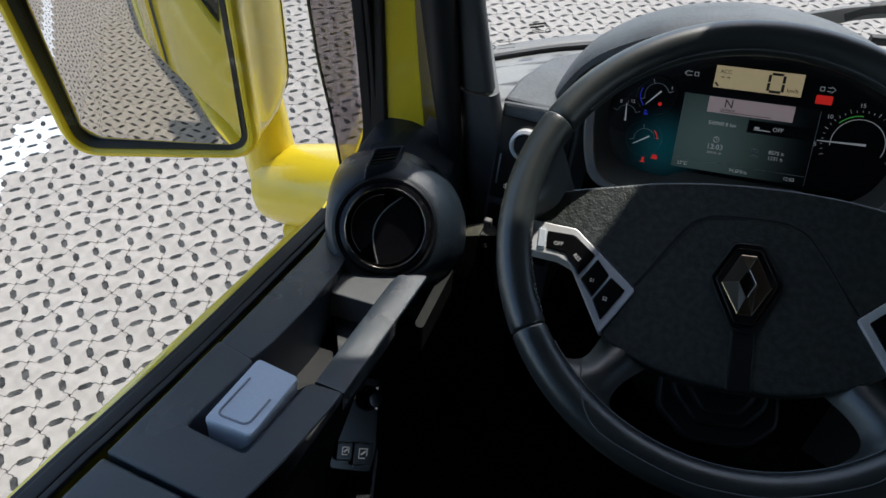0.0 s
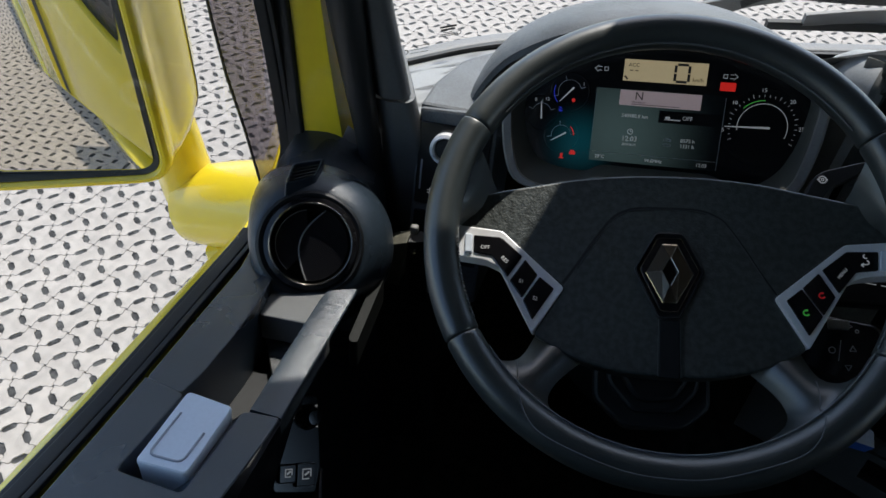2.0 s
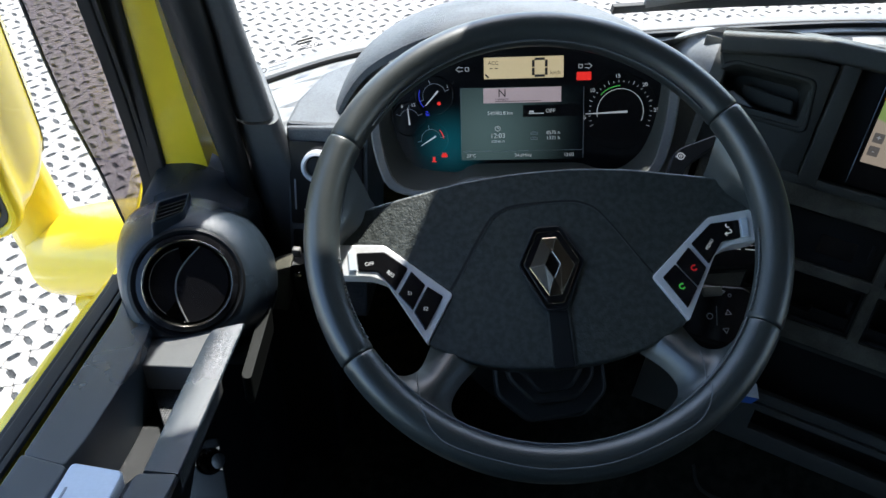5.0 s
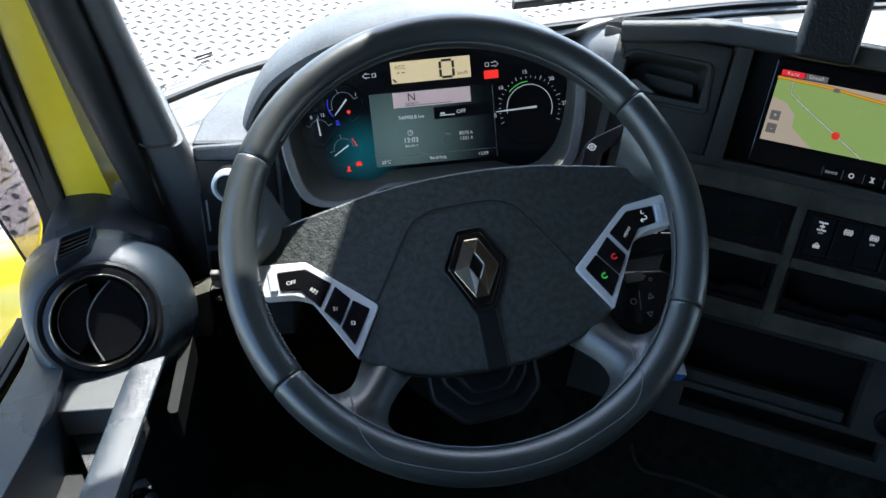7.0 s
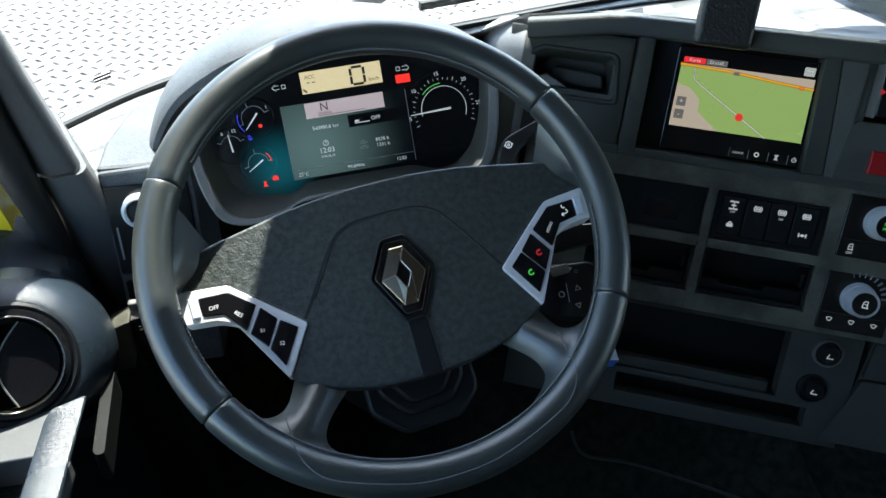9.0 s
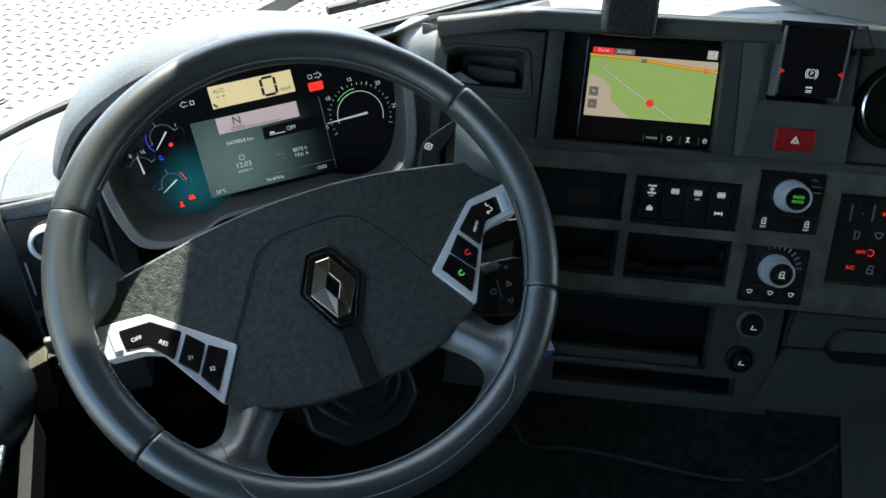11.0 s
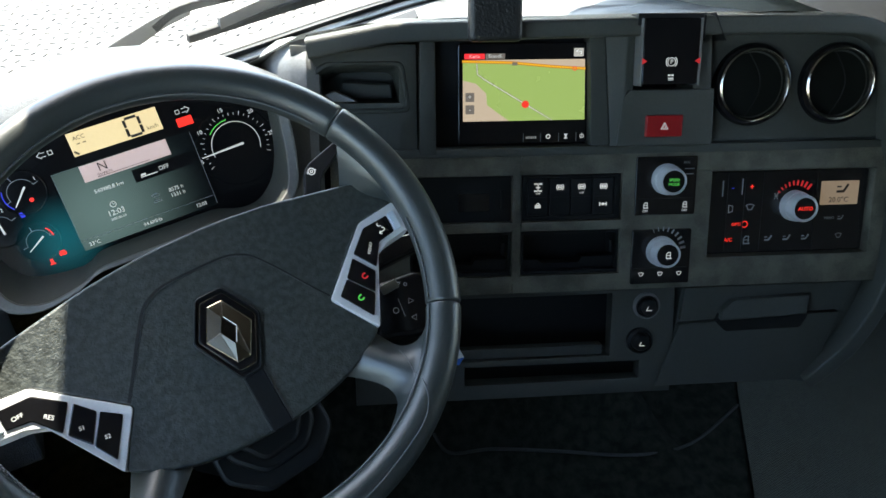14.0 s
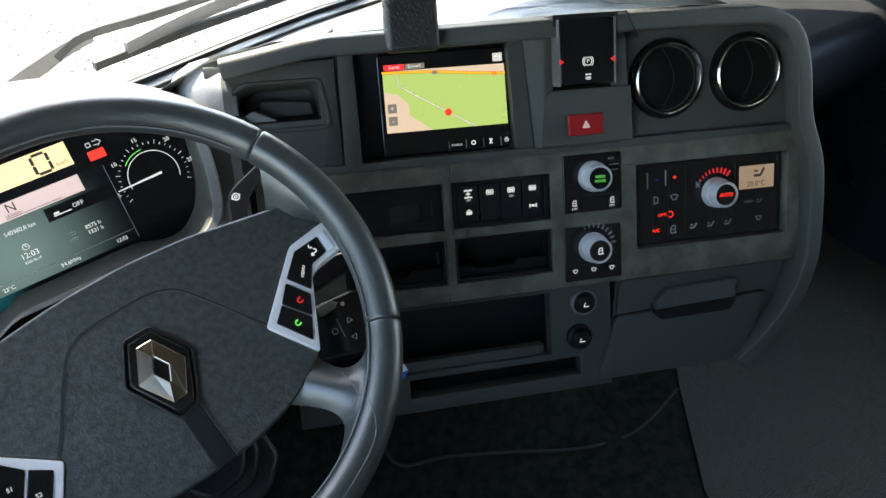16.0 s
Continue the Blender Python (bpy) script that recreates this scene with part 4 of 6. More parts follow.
    bars([(-0.062, -0.1075, 0.079, -0.1075, 0.0004), (0.0805, -0.117, 0.0805, -0.035, 0.0005)], M_GREYPRINT, tft, "rule", -0.003)
    part("off_field", prism(rect(0.010, 0.078, -0.068, -0.054), -0.004, -0.0029, 0), M_GLOSS, tft)
    for w, s, x, y in (("540980.8 km", 0.0058, -0.017, -0.0630), ("12:03", 0.0082, -0.020, -0.0896), ("2020.06.19", 0.0036, -0.020, -0.0962), ("8575 h", 0.0058, 0.0455, -0.0868), ("1331 h", 0.0058, 0.0455, -0.0930),
                       ("OFF", 0.0064, 0.042, -0.0614), ("23°C", 0.0055, -0.052, -0.113), ("94.6MHz", 0.0055, 0.010, -0.113), ("12:03", 0.0055, 0.064, -0.113)):
        writing(w, s, x, y, -0.0025, M_WHITEPRINT, tft)
    tft.matrix_basis = pose(-0.0028, 0, 0)
    bars([*arc_items(-0.020, -0.081, 0.003, 0, 360, 0.0006, 14), (-0.020, -0.081, -0.020, -0.079, 0.0005), (-0.020, -0.081, -0.0185, -0.081, 0.0005)], M_WHITEPRINT, tft, "clock_symbol", -0.0027)
    for y in (-0.0862, -0.0924):
        bars([(0.019, y, 0.027, y, 0.0006), (0.019, y - 0.002, 0.027, y - 0.002, 0.0006), (0.019, y, 0.019, y - 0.002, 0.0006), (0.027, y, 0.027, y - 0.002, 0.0006), (0.021, y + 0.001, 0.025, y + 0.001, 0.0006)], M_GREYPRINT, tft, "engine_symbol", -0.0027)
    bars([(0.017, -0.0640, 0.034, -0.0640, 0.0010), (0.018, -0.0618, 0.022, -0.0618, 0.0022)], M_WHITEPRINT, tft, "trailer_symbol", -0.0027)
    # round gauges
    rp = part("rev_counter", lathe([(0.0, -0.004), (0.043, -0.004), (0.0432, -0.0036), (0.0436, -0.004)], 0.1275, -0.0655), M_GLOSS, ic)
    rp.matrix_basis = pose(-0.0078, 0.001, 0)
    bars([(*a, *b, 0.0007) for a, b in zip(circle(0.1275, -0.0655, 0.0265, 36, -22, 190), circle(0.1275, -0.0655, 0.0265, 36, -22, 190)[1:])], M_WHITEPRINT, rp, "scale", -0.003)
    tick = []
    for i in range(26):
        a = radians(205 - 232 * i / 25)
        L = 0.036 if i % 5 else 0.038
        tick.append((0.1275 + 0.034 * math.cos(a), -0.0655 + 0.034 * math.sin(a), 0.1275 + L * math.cos(a), -0.0655 + L * math.sin(a), 0.0005))
    bars(tick, M_WHITEPRINT, rp, "ticks", -0.003)
    bars([(0.1275 + 0.030 * math.cos(radians(a)), -0.0655 + 0.030 * math.sin(radians(a)), 0.1275 + 0.030 * math.cos(radians(a + 4)), -0.0655 + 0.030 * math.sin(radians(a + 4)), 0.0011) for a in range(92, 138, 6)], M_GREEN, rp, "economy_band", -0.003)
    for w, a in (("5", 188), ("10", 142), ("15", 95), ("20", 48), ("25", 2)):
        writing(w, 0.0062, 0.1275 + 0.041 * math.cos(radians(a)), -0.0655 + 0.041 * math.sin(radians(a)), -0.0028, M_WHITEPRINT, rp, 5.5)
    part("needle", moved(prism([(-0.040, -0.0004), (-0.040, 0.0004), (0.008, 0.0013), (0.008, -0.0013)], 0, 0.0012), pose(0.1275, -0.0655, -0.001, 0, 0, 2)), M_WHITEPRINT, rp)
    for cx, cy, r, a0, a1, na in ((-0.0978, -0.0405, 0.0138, 20, 200, 228), (-0.1289, -0.0674, 0.0115, 20, 160, 95), (-0.1030, -0.0921, 0.0118, 10, 190, 212)):
        g = part("small_gauge", lathe([(0.0, -0.004), (r + 0.008, -0.004), (r + 0.009, -0.0025), (r + 0.0095, -0.004)], cx, cy), M_FACE, ic)
        bars(arc_items(cx, cy, r, a0, a1, 0.00055, 18) + [(cx + r * math.cos(radians(a)), cy + r * math.sin(radians(a)), cx + (r + 0.005) * math.cos(radians(a)), cy + (r + 0.005) * math.sin(radians(a)), 0.0007) for a in (a0, (a0 + a1) / 2, a1)], M_GREYPRINT, g, "scale", -0.003)
        part("needle", moved(prism([(-0.007, -0.001), (-0.007, 0.001), (r + 0.002, 0.0004), (r + 0.002, -0.0004)], 0, 0.001), pose(cx, cy, -0.001, 0, 0, na)), M_WHITEPRINT, g)
    part("warning_lamp", prism(rect(0.0693, 0.086, -0.0273, -0.0178, 0.0008, 2), -0.006, -0.0032, 0), M_REDLAMP, ic, "lit red warning lamp")
    part("warning_lamp", prism(circle(-0.0925, -0.0500, 0.0022, 12), -0.006, -0.0028, 0), M_REDLAMP, ic)
    bars([(-0.0900, -0.1123, -0.0850, -0.1123, 0.0036), (-0.0893, -0.1098, -0.0883, -0.1098, 0.002), (-0.0867, -0.1098, -0.0857, -0.1098, 0.002)], M_REDLAMP, ic, "battery_lamp", -0.004)
    bars([(-0.1003, -0.1185, -0.1003, -0.1145, 0.003), (-0.1028, -0.1192, -0.0978, -0.1192, 0.0012)], M_REDLAMP, ic, "belt_lamp", -0.004)
    bars([(-0.1085, -0.0625, -0.1055, -0.0625, 0.0035), (-0.1085, -0.0597, -0.1065, -0.0597, 0.002)], M_BLUELAMP, ic, "tank_lamp", -0.004)
    bars(arc_items(-0.0978, -0.0405, 0.0185, 160, 225, 0.0010, 10), M_BLUELAMP, ic, "blue_band", -0.003)
    bars(arc_items(-0.1030, -0.0921, 0.0150, 5, 45, 0.0012, 5), M_REDLAMP, ic, "red_band", -0.003)
    for w, x, y in (("1", -0.0820, -0.0305), ("8", -0.1370, -0.0525), ("12", -0.1235, -0.0510)):
        writing(w, 0.0055, x, y, -0.0026, M_WHITEPRINT, ic, 5.5)
    for s, x in ((-1, -0.0643), (1, 0.0796)):
        bars([(x - s * 0.008, -0.0132, x - s * 0.004, -0.0132, 0.0006), (x - s * 0.008, -0.0092, x - s * 0.004, -0.0092, 0.0006), (x - s * 0.008, -0.0132, x - s * 0.008, -0.0092, 0.0006), (x - s * 0.004, -0.0132, x - s * 0.004, -0.0092, 0.0006),
              (x - s * 0.001, -0.0092, x + s * 0.003, -0.0092, 0.0006), (x - s * 0.001, -0.0132, x + s * 0.003, -0.0132, 0.0006), (x + s * 0.003, -0.0077, x + s * 0.007, -0.0112, 0.0006), (x + s * 0.003, -0.0147, x + s * 0.007, -0.0112, 0.0006)], M_WHITEPRINT, ic, "turn_arrow", -0.004)


def resample(ring, n=96):
    """Evenly spaced points on a closed outline, from the point that lies furthest left."""
    k = min(range(len(ring)), key=lambda i: ring[i].x)
    ring = ring[k:] + ring[:k + 1]
    ds = [0.0]
    for a, b in zip(ring, ring[1:]):
        ds.append(ds[-1] + (b - a).length)
    out, j = [], 0
    for i in range(n):
        d = ds[-1] * i / n
        while ds[j + 1] < d:
            j += 1
        f = (d - ds[j]) / max(ds[j + 1] - ds[j], 1e-9)
        out.append(ring[j].lerp(ring[j + 1], f))
    return out


cluster()


def light_switch():
    ls = thing("light_switch", POD, "round light switch with pale ring on a gloss panel", "switch")
    part("panel", prism(rect(0.003, 0.094, -0.125, -0.016, 0.003), 0.0, 0.004, 0.001), M_GLOSS, ls)
    part("ring", moved(lathe([(0.0145, 0), (0.0145, 0.012), (0.0165, 0.014), (0.020, 0.012), (0.0205, 0.0)]), pose(0.040, -0.045, 0.003)), M_SILVER, ls, "pale silver ring")
    part("knob", moved(lathe([(0.0, 0.012), (0.013, 0.011), (0.0145, 0.004)]), pose(0.040, -0.045, 0.003)), M_DARK, ls)
    part("dimmer_slot", box(0.0085, 0.0105, -0.105, -0.065, 0.003, 0.006, 0.0006), M_GREYPRINT, ls)
    bars([(0.020, -0.105, 0.026, -0.105, 0.001), (0.020, -0.1085, 0.026, -0.1085, 0.001), (0.023, -0.102, 0.023, -0.111, 0.001)], M_WHITEPRINT, ls, "lamp_symbol", 0.004)
    part("lower_blank", prism(rect(0.004, 0.094, -0.205, -0.135, 0.003), 0.0, 0.003, 0.001), M_DARK, ls)


light_switch()


# ---- centre controls ----
M_MAPGREEN = glow("map_green", (0.33, 0.47, 0.14), 0.125)
M_MAPSAND = glow("map_sand", (0.54, 0.44, 0.35), 0.125)
M_MAPROAD = glow("map_road", (0.60, 0.62, 0.56), 0.15)
M_MAPHIGHWAY = glow("map_highway", (0.78, 0.38, 0.02), 0.14)
M_MAPEDGE = glow("map_highway_edge", (0.45, 0.16, 0.01), 0.12)
M_MAPRED = glow("map_red", (0.62, 0.03, 0.02), 0.18)
M_MAPKEY = glow("map_key", (0.10, 0.09, 0.085), 0.2)
M_TABRED = glow("tab_red", (0.6, 0.02, 0.03), 0.20)


def screen():
    sc = thing("infotainment_screen", UP @ pose(0.001, -0.0018, 0), "black infotainment screen showing a green road map", "screen")
    part("casing", prism(rect(-0.006, 0.1575, -0.1035, 0.020, 0.004), -0.03, -0.010, 0.0015), M_GLOSS, sc)
    z = -0.0100
    disp = part("map_picture", prism([(0.0, -0.074), (0.154, -0.074), (0.152, 0.0), (0.0, 0.0)], z - 0.001, z + 0.0006), M_MAPSAND, sc, "lit map picture in green and sand", smooth=False)
    part("map_meadow", prism([(0.0, -0.002), (0.152, -0.011), (0.154, -0.074), (0.058, -0.074), (0.046, -0.066), (0.030, -0.054), (0.029, -0.040), (0.016, -0.028), (0.0, -0.024)], z, z + 0.0009), M_MAPGREEN, disp, smooth=False)
    bars([(0.0, -0.0015, 0.06, -0.0035, 0.0034), (0.06, -0.0035, 0.11, -0.0085, 0.0034), (0.11, -0.0085, 0.152, -0.0115, 0.0034)], M_MAPEDGE, disp, "highway_edge", z + 0.0008)
    bars([(0.0, -0.0015, 0.06, -0.0035, 0.0020), (0.06, -0.0035, 0.11, -0.0085, 0.0020), (0.11, -0.0085, 0.152, -0.0115, 0.0020)], M_MAPHIGHWAY, disp, "highway", z + 0.0010)
    bars([(0.017, -0.004, 0.018, -0.017, 0.0017), (0.018, -0.017, 0.026, -0.023, 0.0017), (0.026, -0.023, 0.080, -0.055, 0.0018), (0.080, -0.055, 0.112, -0.074, 0.0018)], M_MAPKEY, disp, "lane_edge", z + 0.0007)
    bars([(0.017, -0.004, 0.018, -0.017, 0.0007), (0.018, -0.017, 0.026, -0.023, 0.0007), (0.026, -0.023, 0.080, -0.055, 0.0009), (0.080, -0.055, 0.112, -0.074, 0.0009)], M_MAPROAD, disp, "lane", z + 0.0008)
    part("position_dot", moved(prism(circle(0, 0, 0.0046, 20), 0, 0.0016), pose(0.078, -0.054, z)), M_MAPRED, disp)
    for y, w in ((-0.045, "+"), (-0.060, "-")):
        k = part("zoom_key", prism(rect(0.003, 0.014, y - 0.005, y + 0.006, 0.001, 2), z, z + 0.0013), M_MAPKEY, disp)
        writing(w, 0.009, 0.0085, y + 0.0005, z + 0.0016, M_WHITEPRINT, k)
    t1 = part("tab", prism(rect(0.002, 0.027, 0.001, 0.0075), z - 0.001, z + 0.0007), M_TABRED, sc, "red menu tab", smooth=False)
    writing("Karte", 0.0058, 0.0145, 0.0043, z + 0.001, M_WHITEPRINT, t1)
    t2 = part("tab", prism(rect(0.028, 0.052, 0.001, 0.0075), z - 0.001, z + 0.0005), M_MAPKEY, sc, smooth=False)
    writing("Einstell.", 0.0056, 0.040, 0.0043, z + 0.0009, M_WHITEPRINT, t2)
    bk = part("back_key", prism(rect(0.138, 0.150, 0.003, 0.013, 0.001, 2), z - 0.001, z + 0.0007), glow("key_grey", (0.3, 0.3, 0.3), 0.2), sc)
    bars([(0.141, 0.009, 0.147, 0.009, 0.0012), (0.141, 0.009, 0.1435, 0.011, 0.001), (0.147, 0.009, 0.147, 0.006, 0.0012)], M_WHITEPRINT, bk, "return_symbol", z + 0.0007)
    bars([(0.062, -0.005, 0.066, -0.005, 0.004)], M_MAPKEY, disp, "road_shield", z + 0.0016)
    bars(arc_items(0.139, -0.0115, 0.0022, 0, 360, 0.001, 10), M_MAPRED, disp, "traffic_sign", z + 0.0016)
    for x in (0.0765, 0.0985, 0.1215, 0.1440):
        part("key_divider", box(x - 0.0003, x + 0.0003, -0.101, -0.090, z - 0.001, z + 0.0006), M_GREYPRINT, sc)
    writing("SOURCE", 0.0036, 0.0863, -0.0955, z + 0.0005, M_WHITEPRINT, sc)
    bars(arc_items(0.1081, -0.0945, 0.0024, 0, 360, 0.0012, 12), M_WHITEPRINT, sc, "dial_symbol", z)
    bars([(0.1288, -0.0975, 0.1328, -0.0915, 0.001), (0.1288, -0.0915, 0.1328, -0.0975, 0.001), (0.1308, -0.0975, 0.1308, -0.0915, 0.001)], M_WHITEPRINT, sc, "mute_symbol", z)
    bars([*arc_items(0.1514, -0.0945, 0.0024, 120, 420, 0.0007, 12), (0.1514, -0.0950, 0.1514, -0.0910, 0.0007)], M_WHITEPRINT, sc, "power_symbol", z)


screen()


def brake_lever():
    bl = thing("parking_brake_lever", UP @ pose(0.2452, -0.002, 0.014), "gloss black parking brake lever with red arrows", "brake lever")
    part("lever", prism(rect(-0.0345, 0.0345, -0.030, 0.046, 0.002), -0.02, 0.020, 0.003), M_GLOSS, bl)
    part("side_trim", box(-0.0365, -0.0348, -0.032, 0.046, -0.01, 0.021, 0.0005), M_GREYBEZEL, bl)
    part("side_trim", box(0.0348, 0.0370, -0.032, 0.046, -0.01, 0.021, 0.0005), M_GREYBEZEL, bl)
    bars([*arc_items(0.001, -0.004, 0.0048, 0, 360, 0.0008, 16), *arc_items(0.001, -0.004, 0.0068, 130, 230, 0.0009, 6), *arc_items(0.001, -0.004, 0.0068, -50, 50, 0.0009, 6)], M_WHITEPRINT, bl, "brake_symbol", 0.020)
    writing("P", 0.007, 0.001, -0.004, 0.0203, M_WHITEPRINT, bl)
    bars([(-0.002, -0.023, 0.004, -0.023, 0.0012), (-0.002, -0.0195, 0.0, -0.0195, 0.002), (0.002, -0.0195, 0.004, -0.0195, 0.002), (-0.002, -0.025, 0.004, -0.025, 0.0008)], M_WHITEPRINT, bl, "release_symbol", 0.020)
    for x, s in ((-0.0355, 1), (0.0355, -1)):
        part("arrow", moved(prism([(0, -0.0038), (s * 0.0062, 0), (0, 0.0038)][::s], 0, 0.0012), pose(x, -0.003, 0.020)), M_REDPRINT, bl, "red arrow")


brake_lever()


def hazard():
    hz = thing("hazard_switch", UP @ pose(0.2482, -0.0832, 0.014), "red hazard warning button in the console", "switch")
    part("button", prism(rect(-0.0235, 0.0235, -0.0132, 0.0132, 0.0015, 2), 0, 0.006, 0.0015), M_REDBUTTON, hz)
    for r in (0.0054, 0.0027):
        t = [(0 + r * math.cos(radians(a)), -0.001 + r * math.sin(radians(a))) for a in (90, 210, 330, 90)]
        bars([(*a, *b, 0.00055) for a, b in zip(t, t[1:])], M_WHITEPRINT, hz, "triangle_symbol", 0.006)


hazard()


def round_vent(m, label, group, flip=1):
    v = thing("air_vent", m, label, "air vent", group)
    part("collar", lathe([(0.047, -0.012), (0.0535, -0.012), (0.0535, 0.004), (0.051, 0.008), (0.0455, 0.010), (0.0455, -0.012)]), M_GLOSS, v)
    prof = [(0.0430, 0.006), (0.0436, 0.0115), (0.0452, 0.0134), (0.0470, 0.0118), (0.0478, 0.004)] if flip < 0 else [(0.0438, 0.006), (0.0442, 0.0105), (0.0452, 0.0120), (0.0462, 0.0105), (0.0466, 0.004)]
    part("ring", lathe(prof), M_CHROME, v, "thin chromed ring")
    part("bowl", lathe([(0.045, 0.006), (0.043, -0.004), (0.040, -0.016), (0.0, -0.020)]), M_VENT, v)
    disc = []
    for i in range(25):
        a = radians(-90 + 180 * i / 24)
        disc.append((flip * 0.0415 * math.cos(a), 0.0415 * math.sin(a)))
    inner = [(flip * (0.006 - 0.018 * math.sin(math.pi * i / 16)), 0.0405 - 0.081 * i / 16) for i in range(17)]
    flap = disc + inner
    if flip < 0:
        flap = flap[::-1]
    if flip < 0:
        flap = circle(0, 0, 0.0415, 40)
    part("flap", prism(flap, -0.006, 0.0015, 0.0008), M_GLOSS if flip > 0 else M_VENT, v)
    rib = [Vector((flip * (0.006 - 0.018 * math.sin(math.pi * i / 16)), 0.0405 - 0.081 * i / 16, 0.0015)) for i in range(17)]
    part("flap_edge", sweep(rib, circle(0, 0, 0.0009, 8)), M_GREYBEZEL if flip > 0 else M_DARK, v)
    if flip > 0:
        arc = [Vector((0.0385 * math.cos(radians(d)), 0.0385 * math.sin(radians(d)), 0.0)) for d in range(112, 250, 6)]
        part("louvre", prism([(p.x, p.y) for p in arc] + [(-0.009, -0.020), (-0.012, 0.0), (-0.009, 0.020)], -0.012, -0.003, 0.0005), M_GLOSS, v)
        part("louvre_edge", sweep(arc, circle(0, 0, 0.0006, 6)), M_GREYBEZEL, v)
        part("surround", lathe([(0.0525, -0.004), (0.0535, 0.004), (0.0565, 0.0055), (0.0595, 0.0035), (0.060, -0.012)]), M_DARK, v, "matt black outer ring")
    return v


round_vent(UP @ pose(0.3670, -0.0359, -0.004) @ Matrix.Scale(0.96, 4), "round black dashboard air vent with chromed ring", "dashboard vents", -1)
round_vent(UP @ pose(0.4803, -0.0358, -0.004) @ Matrix.Scale(0.96, 4), "round black dashboard air vent with chromed ring", "dashboard vents", -1)


def symbol(kind, x, y, z, s, material, parent):
    """Small printed pictograms, s across."""
    k = s / 2
    if kind == "axle":
        it = [(x - k, y + k, x - k * .3, y + k, s * .22), (x + k * .3, y + k, x + k, y + k, s * .22), (x - k, y - k, x - k * .3, y - k, s * .22), (x + k * .3, y - k, x + k, y - k, s * .22), (x, y - k, x, y + k, s * .14), (x - k * .5, y, x + k * .5, y, s * .2)]
    elif kind == "ring":
        it = [*arc_items(x, y, k * .6, 0, 360, s * .12, 12), *arc_items(x, y, k, 130, 230, s * .12, 5), *arc_items(x, y, k, -50, 50, s * .12, 5), (x - k * .3, y, x + k * .3, y, s * .2)]
    elif kind == "lock":
        it = [(x - k * .6, y - k * .35, x + k * .6, y - k * .35, s * .5), *arc_items(x, y + k * .2, k * .4, 0, 180, s * .12, 6)]
    elif kind == "diff":
        it = [(x - k, y, x + k, y, s * .14), (x - k, y - k * .5, x - k, y + k * .5, s * .16), (x + k, y - k * .5, x + k, y + k * .5, s * .16), *arc_items(x, y, k * .3, 0, 360, s * .12, 8)]
    elif kind == "seat":
        it = [(x - k, y - k * .4, x + k * .1, y - k * .4, s * .2), (x + k * .1, y - k * .4, x + k * .8, y + k * .7, s * .2), (x - k, y + k * .4, x - k * .4, y + k * .4, s * .14)]
    elif kind == "cab":
        it = [(x - k * .6, y - k, x - k * .6, y + k * .4, s * .12), (x - k * .6, y + k * .4, x - k * .1, y + k, s * .12), (x - k * .1, y + k, x + k * .7, y + k, s * .12), (x + k * .7, y + k, x + k * .7, y - k, s * .12), (x - k * .6, y - k, x + k, y - k, s * .16), (x - k * .5, y, x + k * .5, y, s * .1)]
    elif kind == "screenheat":
        it = [*arc_items(x, y - k, s * .9, 55, 125, s * .12, 6), (x - k * .8, y + k * .3, x - k * .4, y - k * .5, s * .12), (x + k * .8, y + k * .3, x + k * .4, y - k * .5, s * .12), (x - k * .4, y - k * .5, x + k * .4, y - k * .5, s * .12)]
    elif kind == "rear":
        it = [(x - k * .5, y - k, x - k * .5, y + k, s * .12), (x - k * .5, y + k, x + k * .6, y + k * .7, s * .12), (x + k * .6, y + k * .7, x + k * .6, y - k * .7, s * .12), (x - k * .5, y - k, x + k * .6, y - k * .7, s * .12)]
    else:
        it = [(x - k, y + k * .4, x + k, y + k * .4, s * .18), (x - k * .6, y - k * .3, x + k * .6, y - k * .3, s * .25)]
    return bars(it, material, parent, "symbol", z, 0.0003)


def switch_block():
    sb = thing("switch_block", LO, "black block of rocker switches with white symbols", "switches")
    part("frame", plate(0.0795, 0.2065, -0.0852, -0.0278, [(0.0855, 0.1985, -0.0795, -0.0310)], -0.02, 0.001, 0.001), M_DARK, sb)
    part("clip", box(0.1995, 0.2045, -0.066, -0.043, 0.0, 0.004, 0.001), M_DARK, sb)
    syms = [("axle", "lock"), ("ring", None), ("ring", None), ("ring", "diff")]
    for i, (a, b) in enumerate(syms):
        x0 = 0.0860 + i * 0.0282
        sw = part("rocker", prism(rect(x0, x0 + 0.0268, -0.0790, -0.0315, 0.001, 2), -0.012, 0.0025 if i % 2 else 0.0015, 0.0012), M_DARK, sb)
        z = 0.0027 if i % 2 else 0.0017
        symbol(a, x0 + 0.0134, -0.0425, z, 0.0090, M_WHITEPRINT, sw)
        if i in (0, 2):
            writing("OFF", 0.0034, x0 + 0.0134, -0.0505, z + 0.0003, M_WHITEPRINT, sw)
        part("split", box(x0 + 0.001, x0 + 0.0258, -0.0556, -0.0550, z - 0.001, z + 0.0003), M_RUBBER, sw)
        if b:
            symbol(b, x0 + 0.0134, -0.0655, z, 0.0085, M_WHITEPRINT, sw)


switch_block()


